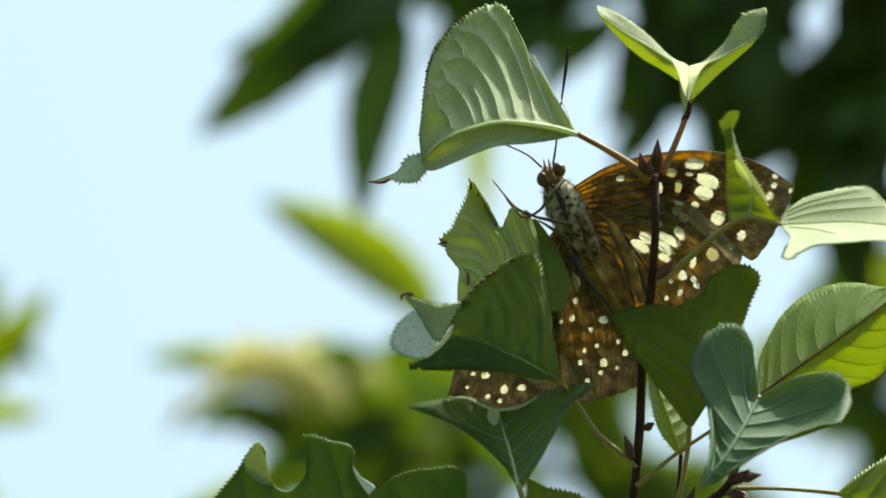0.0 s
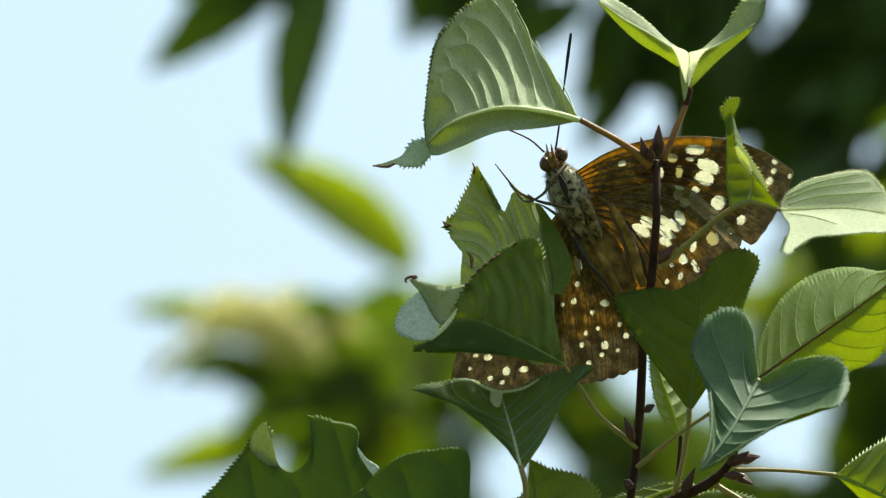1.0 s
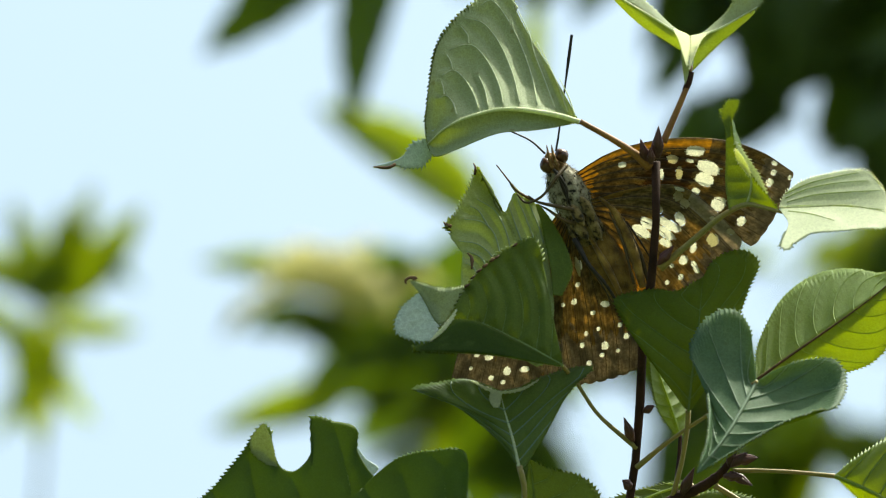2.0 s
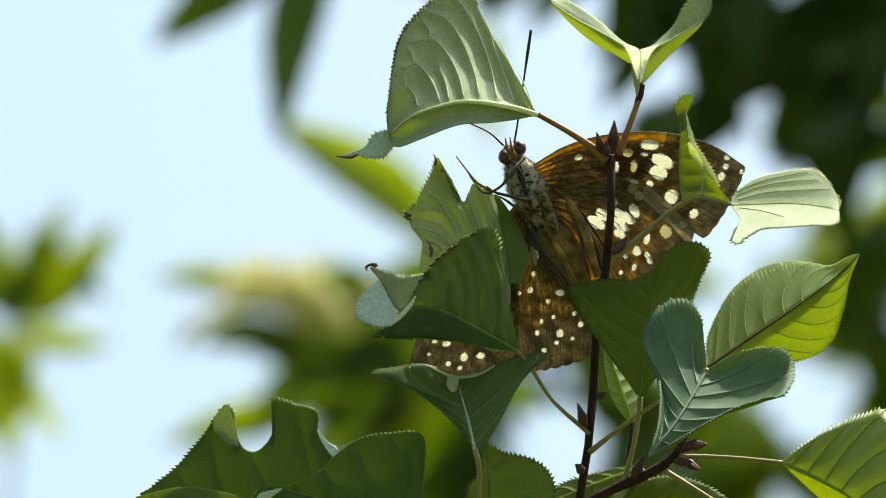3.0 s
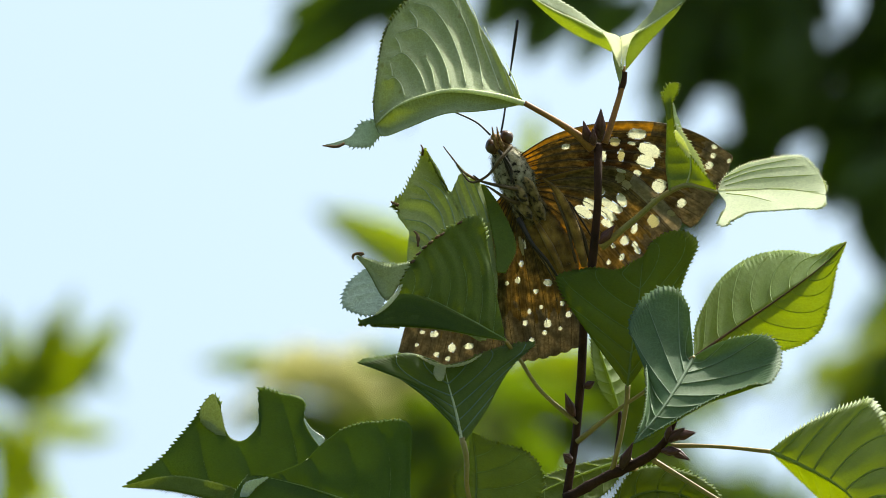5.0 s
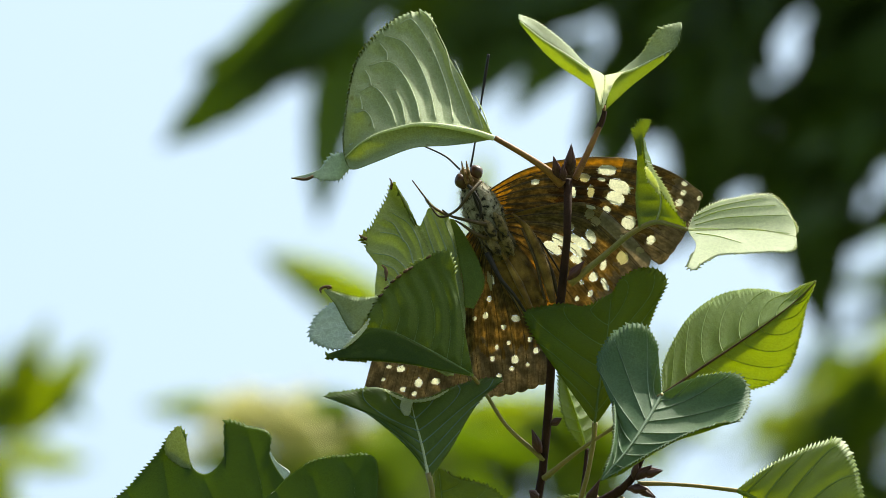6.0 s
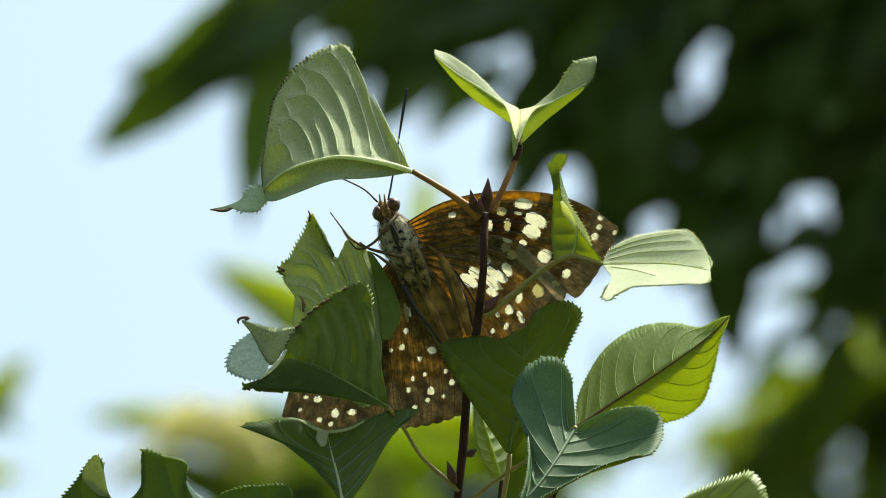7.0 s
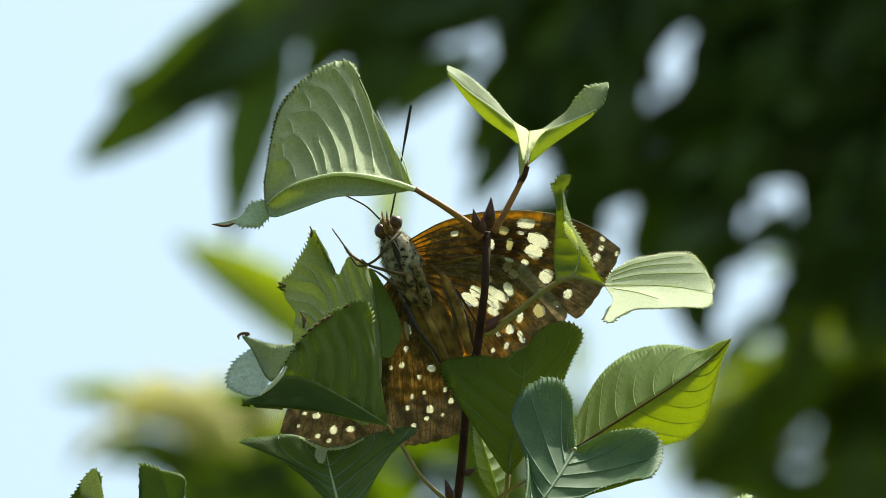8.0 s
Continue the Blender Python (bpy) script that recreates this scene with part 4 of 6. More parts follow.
    rod(shoot, "petiole", "green leaf stalk", [(43.1, -67.9, 8), (39.5, -70.0, 7), (32.9, -70.0, 6)], (0.5, 0.5, 0.8), petiole_mat, dark)
    rod(shoot, "petiole", "bare green leaf stalk", [(54.4, -54.4, -1), (61.5, -58.7, -2), (72.2, -65.2, -2), (87.9, -74.1, -2)], (0.75, 0.6, 0.55, 0.5), petiole_mat, side)

    # shaded leaf beside the stem
    shade = leaf(shoot, "leaf", "broad shaded green leaf folded into a cup",
         [(47.7, -35.6, -16), (48.9, -25.4, -12), (50.4, -15.5, -8.2), (51.6, -3.0, -3.3)],
         [(46.8, -34.8, -15.7), (39.2, -24.3, -11.6), (33.6, -16.4, -8.5), (29.8, -8.7, -5.6), (33.6, -7.0, -4.9), (39.4, -6.1, -4.6), (45.1, -6.6, -4.7), (49.3, -4.4, -3.9), (51.5, -3.1, -3.4)],
         [(48.4, -35.3, -15.9), (53.1, -28.3, -13.1), (58.5, -17.6, -9), (62.9, -5.8, -4.4), (65.4, 0.1, -2.1), (63.1, 2.9, -1.1), (59.0, 3.3, -0.9), (54.5, 1.0, -1.8), (51.8, -2.9, -3.3)], 1, 6, 0.2, 0.35, (((0.0, 0.42),), ((0.0, 0.42),)), (1, 1), tooth=0.9, vein_mat=vein_green, fine=0.8, skin=(mid_upper, leaf_under))
    rod(shoot, "petiole", "yellow-green leaf stalk", [(47.8, -35.5, -8), (47.6, -39.7, -7), (46.2, -48.4, -3.5), (44.0, -57.3, 1.5)], (0.7, 0.6, 0.6, 0.7), petiole_mat, shade)

    slim = leaf(shoot, "leaf", "narrow light green leaf behind the stem",
         [(46.0, -42.5, 6), (43.8, -35.7, 7), (41.3, -28.5, 8), (38.7, -21.9, 9)],
         [(45.2, -42.5, 6), (40.9, -36.4, 5), (39.1, -29.2, 6), (38.7, -22.2, 9)],
         [(46.7, -42.2, 6), (48.2, -35.7, 10), (45.4, -29.3, 12), (39.0, -21.9, 9)], -1, 7, 0.08, 0.35, rib_mat=vein_green, vein_mat=vein_green, fine=0.7, skin=(young_upper, glow_under))
    rod(shoot, "petiole", "dark speckled leaf stalk", [(46.1, -42.2, 6), (45.7, -47.1, 5), (44.6, -56.3, 1)], (0.5, 0.5, 0.6), bark, slim)

    # heart-shaped leaf with its upper side to the light; sky sheen is in its colour
    heart = leaf(shoot, "leaf", "heart-shaped leaf bending down, sky sheen in its blue-green colour",
         [(64.1, -28.1, -27.8), (60.4, -34.5, -35.2), (55.6, -41.7, -43.5), (48.9, -49.4, -52.4)],
         [(64.0, -27.7, -27.6), (63.4, -21.1, -24), (62.6, -15.2, -20.8), (59.8, -11.3, -18.8), (55.9, -10.8, -18.5), (51.6, -13.7, -20), (48.1, -20.8, -23.8), (51.7, -28.1, -27.8), (52.5, -35.1, -35.8), (51.6, -42.7, -44.6), (49.0, -49.2, -52.3)],
         [(64.6, -27.8, -27.6), (70.1, -24.7, -26), (77.2, -22.9, -25), (83.2, -23.1, -25.1), (85.8, -27.4, -27.4), (83.4, -33.7, -34.2), (76.9, -35.3, -36.1), (71.2, -37.1, -38.2), (65.5, -39.9, -41.4), (59.8, -43.1, -45.1), (53.3, -46.9, -49.6), (49.1, -49.4, -52.4)], -1, 8, 0.05, 0.5, (((0.0, 0.15),), ((0.0, 0.12),)), (1, 1), belly=2.2, quilt=0.4, rib_mat=vein_blue, vein_mat=vein_blue, skin=(leaf_upper, sky_sheen), fine=0.6)
    rod(shoot, "petiole", "brown-green leaf stalk", [(64.1, -28.1, -29), (58.9, -31.3, -22), (52.7, -36.5, -12), (44.4, -42.4, -4), (35.3, -49.9, 3)], (0.45, 0.45, 0.45, 0.5, 0.8), petiole_mat, heart)

    # bright leaf with the sun behind it
    glow = leaf(shoot, "leaf", "bright yellow-green leaf lit from behind",
         [(64.6, -28.4, -6), (73.5, -22.1, -6), (84.9, -14.2, -7), (93.4, -8.0, -8), (99.4, -3.0, -9), (102.7, 0.7, -10)],
         [(64.6, -27.8, -6), (64.9, -21.3, 0), (67.0, -15.9, 4), (70.7, -9.6, 8), (75.7, -5.0, 10), (81.5, -2.3, 10), (88.5, -1.4, 7), (95.2, -2.4, 1), (99.2, -0.7, -5), (102.6, 0.9, -10)],
         [(65.1, -28.5, -6), (73.7, -28.5, -2), (85.9, -26.9, 2), (92.7, -24.7, 3), (96.6, -21.0, 2), (98.0, -17.0, 0), (99.3, -11.3, -3), (100.3, -5.6, -6), (101.8, -1.6, -8), (102.7, 0.6, -10)], -1, 9, 0.22, 0.4, tooth=0.9, rib_mat=dry_mat, skin=(young_upper, glow_under), vein_mat=vein_green, fine=0.7)
    rod(shoot, "petiole", "yellow-green leaf stalk", [(64.7, -28.4, -6), (61.1, -35.6, 0), (58.8, -43.5, 2), (59.4, -47.7, -1)], (0.45, 0.4, 0.4, 0.5), petiole_mat, glow)

    # leaf on the side shoot's long stalk
    long = leaf(shoot, "leaf", "pale ribbed leaf on a long yellow stalk",
         [(83.9, -52.1, -4), (92.1, -55.7, -5), (102.0, -61.4, -6), (110.8, -70.4, -7)],
         [(83.9, -51.8, -4), (92.2, -45.8, -1), (100.2, -41.7, 2), (106.7, -39.3, 4), (109.6, -38.8, 5), (112.7, -42.8, 3), (115.1, -51.3, 0), (116.1, -61.2, -4), (111.0, -70.2, -7)],
         [(84.4, -52.5, -4), (92.3, -59.9, 0), (99.5, -66.4, 3), (107.9, -71.2, -2), (110.7, -70.5, -7)], 1, 7, 0.12, 0.6, ((), ()), (1, 0), rib_mat=vein_green, vein_mat=vein_green, fine=0.9, quilt=1.0, skin=(young_upper, young_under))
    rod(shoot, "petiole", "yellow leaf stalk", [(83.9, -52.1, -4), (73.6, -51.1, -3), (65.1, -50.7, -3), (58.8, -50.8, -3)], (0.6, 0.5, 0.5, 0.7), petiole_mat, long)

    # curled leaf and its pale blade on the upper stalk
    curl = leaf(shoot, "leaf", "curled leaf seen edge-on, green below and cream above",
         [(62.3, 14.8, -12), (63.7, 20.1, -10), (61.3, 28.6, -9), (59.2, 34.5, -9), (57.6, 38.6, -10)],
         [(58.0, 13.5, -12), (57.2, 20.1, -10), (57.4, 27.2, -9), (57.2, 33.8, -9), (55.6, 38.4, -10)],
         [(70.5, 12.9, -14), (66.2, 18.6, -15), (62.2, 24.0, -15), (59.5, 29.1, -14), (58.7, 34.5, -13), (58.3, 36.8, -13), (58.8, 38.8, -12)], -1, 6, 0.03, 0.3, (((0.0, 0.85),), ()), (0, 0), skin=(young_upper, green_under))
    # lit teeth, coloured cream on a narrow flap
    flap(curl, "leaf_rim", "toothed margin with sunlight in its cream colour", [(59.3, 30.6, -15.4), (61.4, 25.8, -16.4), (64.4, 21.2, -16.6), (67.2, 17.4, -16.2)],
         [(59.4, 30.5, -15.4), (62.4, 26.4, -16.0), (65.4, 21.8, -16.2), (67.3, 17.5, -16.2)], -1, o, teeth=1.0, tooth=0.9, skin=(young_upper, sunlit_pale))
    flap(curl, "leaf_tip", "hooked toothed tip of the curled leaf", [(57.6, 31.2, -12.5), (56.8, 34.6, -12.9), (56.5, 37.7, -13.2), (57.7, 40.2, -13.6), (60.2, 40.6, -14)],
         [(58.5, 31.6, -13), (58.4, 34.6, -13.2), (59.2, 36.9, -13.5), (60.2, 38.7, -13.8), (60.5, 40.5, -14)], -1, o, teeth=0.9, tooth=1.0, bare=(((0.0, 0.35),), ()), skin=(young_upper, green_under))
    # sunlit spot on the margin, painted as a white flap
    flap(curl, "leaf_rim", "margin patch with sunlight in its white colour", [(59.2, 28.7, -17.5), (59.8, 25.9, -17.5), (61.2, 23.8, -17.5), (62.9, 21.8, -17.5)],
         [(59.5, 28.7, -17.5), (61.3, 26.6, -17.5), (62.6, 24.2, -17.5), (63.2, 21.8, -17.5)], -1, o, teeth=1.0, tooth=0.6, skin=(young_upper, sunlit_cream))
    # pale blade: part of its sunlit brightness is base colour
    pale = leaf(shoot, "leaf", "pale leaf with its glow in the sun in the cream-green colour",
         [(70.3, 12.9, -14.7), (77.5, 13.2, -15), (87.4, 13.5, -16.2), (96.9, 12.0, -20.7)],
         [(70.2, 13.2, -14), (72.0, 16.4, -11.4), (76.6, 19.4, -9.3), (83.4, 21.1, -8.7), (90.8, 21.8, -9.1), (94.0, 19.3, -11.7), (96.8, 15.0, -16.1), (97.2, 12.6, -19.3)],
         [(70.7, 12.3, -16.2), (72.2, 9.8, -22.9), (70.0, 5.2, -34.2), (71.5, 4.5, -36.2), (73.9, 6.2, -32.2), (77.8, 7.9, -28.4), (83.5, 8.3, -28.2), (90.6, 8.9, -27.7), (95.8, 9.2, -27.7), (97.2, 11.8, -21.4)], -1, 6, 0.04, 0.24, ((), ((0.0, 0.2),)), (0, 0), quilt=0.2, skin=(young_upper, sunlit_pale), vein_mat=vein_green, rib_mat=sunlit_pale,
         lines=([(71.8, 15.3), (77.2, 17.4), (83.5, 18.7), (92.1, 19.4)], [(72.1, 14.3), (78.7, 16), (86.6, 16.7), (95.6, 17.2)], [(72, 13.4), (80.3, 13.6), (88.1, 13.4), (95.5, 12.8)], [(71.8, 16.3), (78, 18.8), (85, 20.4), (89.7, 21.2)], [(72.3, 12.4), (77.9, 11.8), (83.4, 10.5)]))
    rod(shoot, "petiole", "brown-green leaf stalk", [(71.0, 12.9, -14), (66.2, 14.2, -14), (62.0, 14.9, -13), (56.3, 12.1, -10), (48.6, 5.6, -6), (41.1, -0.7, -4)], (0.4, 0.6, 0.7, 0.75, 0.8, 1.1), petiole_mat, curl)
    return shoot, fork, pale, curl


shoot, fork_leaf, pale_leaf, curl_leaf = build_shoot()


# ---- the butterfly ----
def ellipsoid(a, b, r0, r1, rings=18, sides=18, flat=1.0, wob=0.0, seg=0):
    """A plump body from a to b; the radii are the widest in the fore and hind half, in mm."""
    a, b = Vector(a), Vector(b)
    ax = b - a
    s = ax.cross(VIEW.to_3x3() @ Vector((0, 1, 0))).normalized()
    t = ax.cross(s).normalized()
    verts, faces = [], []
    for i in range(rings + 1):
        u = i / rings
        r = (math.sin(math.pi * min(max(u, 0.02), 0.98)) ** 0.6) * (r0 + (r1 - r0) * u) * MM
        if seg:
            r *= 1 - 0.06 * abs(math.sin(math.pi * u * seg)) ** 6
        for j in range(sides):
            g = 2 * math.pi * j / sides
            k = 1 + wob * noise.noise(Vector((u * 6, math.cos(g) * 2, math.sin(g) * 2)))
            verts.append(a + ax * u + (s * math.cos(g) + t * math.sin(g) * flat) * r * k)
    for i in range(rings):
        for j in range(sides):
            k = (j + 1) % sides
            faces.append((i * sides + j, i * sides + k, (i + 1) * sides + k, (i + 1) * sides + j))
    faces += [tuple(range(sides))[::-1], tuple(rings * sides + j for j in range(sides))]
    return verts, faces


def build_butterfly():
    mid = at(*(18.8, 20.2, 7))
    fly = thing("butterfly", mid, "brown butterfly with cream-white wing spots clinging underneath leaves", "butterfly")
    o = fly.location
    L = lambda *p: at(*p) - o

    def body(name, a, b, r0, r1, mat, label="", parent=None, **k):
        v, f = ellipsoid(L(*a), L(*b), r0, r1, **k)
        return part(name, mesh_of(name, v, f, (mat,)), parent or fly, label)

    def hair(name, pts, radii, mat, label="", parent=None, n=22):
        v, f = tube([L(*p) for p in pts], radii, 7, n)
        return part(name, mesh_of(name, v, f, (mat,)), parent or fly, label)

    for a, c in (((19.1, 15.1, 1), (22.6, 9.9, 0)), ((21.7, 17.0, 1), (25.2, 10.9, 1)), ((19.7, 11.3, 2), (23.7, 6.1, 2)), ((23.4, 12.7, 2), (26.9, 6.1, 3))):
        body("leg_base", a, c, 1.5, 1.1, breast_mat, "ochre furry leg base", wob=0.3)
    thorax = body("thorax", (14.9, 25.3, 5), (23.4, 9.4, 7), 5.0, 4.6, thorax_mat, "grey-white furry thorax with black flecks", wob=0.12)
    breast = body("breast", (19.2, 15.6, 6), (26.4, 3.4, 7), 4.4, 4.2, breast_mat, "ochre furry underside flecked with black", wob=0.2)
    hair("breast_seam", [(15.9, 23.4, 0.6), (17.2, 19.6, 0.2), (18.9, 15.6, 1.2), (20.0, 12.9, 2.2)], (0.3, 0.45, 0.4, 0.2), dark_skin, "dark seam between the grey sides", thorax)
    abdomen = body("abdomen", (21.2, 12.8, 8), (35.3, -11.3, 9), 5.4, 4.4, abdomen_mat, "brown-ochre ringed abdomen", wob=0.06, seg=8)
    head = body("head", (13.4, 27.6, 4), (17.5, 22.2, 4), 2.3, 2.4, palp_mat, "small grey-brown head", wob=0.1)
    body("eye", (12.6, 26.5, 3), (14.3, 22.7, 3), 1.75, 1.75, eye_mat, "brown round eye", head)
    body("eye", (16.0, 28.6, 3), (18.2, 25.5, 3), 1.75, 1.75, eye_mat, "brown round eye", head)
    hair("palp", [(14.9, 24.2, 1), (14.0, 26.6, 0), (13.4, 29.6, 1)], (0.55, 0.42, 0.12), palp_mat, "striped feeler", head)
    hair("palp", [(16.1, 24.7, 1), (15.1, 27.0, 0), (14.6, 29.7, 1)], (0.55, 0.42, 0.12), palp_mat, "striped feeler", head)
    hair("antenna", [(15.7, 28.2, 3), (16.3, 31.6, 4), (17.5, 40.2, 6), (18.9, 50.3, 7), (19.8, 56.9, 7)], (0.28, 0.24, 0.22, 0.24, 0.42, 0.36), dark_skin, "long dark clubbed antenna", head, 40)
    hair("antenna", [(13.0, 27.6, 3), (9.4, 30.8, 4), (3.0, 33.8, 7), (-3.4, 36.7, 11), (-9.9, 39.7, 15)], (0.28, 0.24, 0.22, 0.24, 0.42, 0.36), dark_skin, "long dark clubbed antenna", head, 40)
    hair("proboscis", [(15.1, 23.6, 0), (16.8, 21.6, -1), (18.3, 18.7, -1), (18.3, 15.1, -1)], (0.45, 0.4, 0.35, 0.2), dark_skin, "curled feeding tube", head)
    hair("leg", [(18.3, 24.7, 0), (15.6, 21.5, -3), (12.6, 17.5, -3), (9.4, 15.6, -2), (7.7, 15.8, -2), (6.0, 17.8, -2)], (0.5, 0.45, 0.4, 0.35, 0.3, 0.2), leg_mat, "thin jointed leg gripping the leaf", None, 30)
    hair("leg", [(20.1, 13.7, 0), (15.1, 14.7, -2), (10.8, 15.8, -2), (8.7, 17.3, -2)], (0.6, 0.5, 0.4, 0.2), leg_mat, "thin jointed leg gripping the leaf")
    hair("leg", [(20.9, 9.9, 2), (17.3, 11.3, -1), (13.7, 13.7, -1), (12.0, 14.7, 0)], (0.6, 0.5, 0.4, 0.2), leg_mat, "thin jointed leg")
    hair("leg", [(20.2, 6.6, 2), (23.7, 0.1, 0), (27.3, -4.1, 0), (30.6, -9.1, 1)], (0.8, 0.55, 0.45, 0.3), dark_skin, "dark folded hind leg")

    def fur(owner, count, length, mat, seed, radius=0.07):
        """Short hairs over a body part, lying towards its tail."""
        rnd = random.Random(seed)
        me = owner.data
        polys = [p for p in me.polygons if len(p.vertices) == 4]
        tail = (L(*(34.7, -11.9, 9)) - L(*(14.6, 25.0, 5))).normalized()
        verts, faces = [], []
        for _ in range(count):
            p = rnd.choice(polys)
            c = p.center + Vector((rnd.gauss(0, 0.3), rnd.gauss(0, 0.3), rnd.gauss(0, 0.3))) * MM
            way = (p.normal * 0.55 + tail * 0.8 + Vector((rnd.gauss(0, 0.3), rnd.gauss(0, 0.3), rnd.gauss(0, 0.3)))).normalized()
            a = way.orthogonal().normalized() * radius * MM
            b = way.cross(a)
            k = len(verts)
            verts += [c + a, c - a * 0.5 + b * 0.87, c - a * 0.5 - b * 0.87, c + way * length * (0.6 + 0.8 * rnd.random()) * MM]
            faces += [(k, k + 1, k + 3), (k + 1, k + 2, k + 3), (k + 2, k, k + 3)]
        tagged(part("fur", mesh_of("fur", verts, faces, (mat,)), owner, "short fine hairs"), kind="stuff")

    fur(thorax, 2600, 1.3, thorax_mat, 1)
    fur(abdomen, 2200, 0.9, abdomen_mat, 2)
    fur(head, 500, 0.7, palp_mat, 3)
    fur(breast, 1400, 1.1, breast_mat, 4)

    def wing(name, label, root, lead, rear, mats, rays, belly, notch=0.35, orange=0.0, bow=1.8, pale_rim=False, folds=False, band_sheen_from=0.86, lead_gold=False):
        """A wing fan: root, leading edge out to the tip, and outer margin back to the rear corner."""
        a, b = [L(*p) for p in lead], [L(*p) for p in rear]
        n = 141
        ca, cb = smooth_curve(a, n), smooth_curve(b, n)
        nv = 84
        g = np.zeros((n, nv + 1, 3))
        outw = np.array(VIEW.to_3x3() @ Vector((0, -1, 0)))
        for j, v in enumerate(np.linspace(0, 1, nv + 1)):
            s = np.linspace(0, 1, n)
            g[:, j] = ca * (1 - v) + cb * v
            g[:, j] += outw[None, :] * (belly * math.sin(math.pi * v) * np.sin(np.pi * s) + 0.35 * np.sin(2 * np.pi * rays * v) * np.sin(np.pi * s))[:, None] * MM
            wide = (g[-1, j] - g[0, j]) / np.linalg.norm(g[-1, j] - g[0, j])
            g[:, j] += wide[None, :] * (s**5 * bow * math.sin(math.pi * v) ** 0.5 * MM)[:, None]
            g[-1, j] += (g[-1, j] - g[0, j]) / np.linalg.norm(g[-1, j] - g[0, j]) * abs(math.sin(math.pi * v * rays)) * notch * MM
        du, dv = np.gradient(g, axis=0), np.gradient(g, axis=1)
        me, nrm = solid(name, g, 0.14 * MM, mats[:2])
        ob = part(name, me, fly, label)
        uv = me.uv_layers.new(name="UVMap")
        half = n * (nv + 1)
        for loop in me.loops:
            q = loop.vertex_index % half
            uv.data[loop.index].uv = (q // (nv + 1) / n, q % (nv + 1) / nv)
        if len(mats) > 2:
            cols = []
            for i in range(n - 1):
                for j in range(nv):
                    stray = noise.noise(Vector((i * 0.15, j * 0.3, 0)))
                    near = i / n < orange * (1.9 - 7.5 * j / nv) + 0.08 * stray
                    if lead_gold:
                        near = (j / nv < 0.17 + 0.06 * stray and i / n < 0.62) or i / n < 0.1 + 0.06 * stray
                    cell = lead_gold and j / nv > 0.24 + 0.08 * stray and 0.34 < i / n + 0.07 * stray < 0.58
                    # lighter outer band; where widened it also holds painted sheen
                    edge = i / n > band_sheen_from + 0.1 * noise.noise(Vector((i * 0.1, j * 0.25, 3))) * 1.4
                    near = near or (folds and j / nv > 0.7 + 0.1 * noise.noise(Vector((i * 0.08, j * 0.5, 7))) and i / n < 0.8)
                    rim = pale_rim and j / nv < 0.1 and i / n > 0.62
                    cols += [4 if rim else 5 if cell else 2 if near else 3 if edge else 0] * 2
            me.materials.append(mats[2])
            me.materials.append(wing_band)
            me.materials.append(wing_pale)
            me.materials.append(wing_dark)
            idx = np.zeros(len(me.polygons), dtype=np.int32)
            idx[:len(cols)] = cols
            me.polygons.foreach_set("material_index", idx)
        for v in np.linspace(0.004, 0.996, rays + 1):
            pts = [Vector(on_sheet(g, s, v * nv) + outw * 0.1 * MM) for s in np.linspace(0.02, 0.985, 8)]
            vv, ff = tube(pts, (0.2, 0.11, 0.08, 0.06), 5, 16)
            part("wing_vein", mesh_of("wing_vein", vv, ff, (wing_vein_mat,)), ob)
        return ob, g

    def spot(ob, grid, x, z, w, h, turn, mat=None):
        """A cream scale patch lying on the wing: a slightly uneven plate; large ones are cut by the veins into strips."""
        if h > 4:
            rows = 2
            mix = random.Random(int(x * 37 + z * 53))
            up, over = Vector((-math.sin(radians(turn)), math.cos(radians(turn)))), Vector((math.cos(radians(turn)), math.sin(radians(turn))))
            for i in range(rows):
                c = Vector((x, z)) + up * h * ((i + 0.5) / rows - 0.5) + over * mix.uniform(-0.12, 0.12) * w
                spot(ob, grid, c.x, c.y, w * mix.uniform(0.78, 1.08), h / rows * 1.04, turn + mix.uniform(-4, 4), mat)
            return
        rnd = random.Random(int(x * 91 + z * 17))
        inv = VIEW.inverted()
        flat = np.array([tuple(inv @ (Vector(q) + o)) for q in grid[::2, ::2].reshape(-1, 3)]) / MM
        near = np.argsort((flat[:, 0] - x) ** 2 + (flat[:, 2] - z) ** 2)[:4]
        d = flat[near, 1].mean() - 0.16
        ct, st = math.cos(radians(turn)), math.sin(radians(turn))
        cut = set()
        for poly in ob.data.polygons:
            q = inv @ (poly.center + o) / MM
            if abs(q.x - x) < 5 and abs(q.z - z) < 5:
                u, v = (q.x - x) * ct + (q.z - z) * st, -(q.x - x) * st + (q.z - z) * ct
                if abs(2 * u / w) ** 2 + abs(2 * v / h) ** 2 < 1.02:
                    cut.add(poly.index)
        if cut:
            bm = bmesh.new()
            bm.from_mesh(ob.data)
            bmesh.ops.delete(bm, geom=[f for f in bm.faces if f.index in cut], context="FACES_ONLY")
            bm.to_mesh(ob.data)
            bm.free()
        k = 40
        verts = []
        for j in range(k):
            g = 2 * math.pi * j / k
            cx, cy = math.cos(g), math.sin(g)
            ragged = 0.9 + 0.14 * rnd.random() + 0.42 * rnd.random() ** 2 * cx * cx
            square = max(abs(cx), abs(cy)) ** -0.2
            verts.append((w * (cx + 0.22 * cy) * square * ragged, h * cy * square * ragged))
        t = radians(turn)
        pts = [(x + (u * math.cos(t) - q * math.sin(t)) / 2, z + (u * math.sin(t) + q * math.cos(t)) / 2) for u, q in verts]
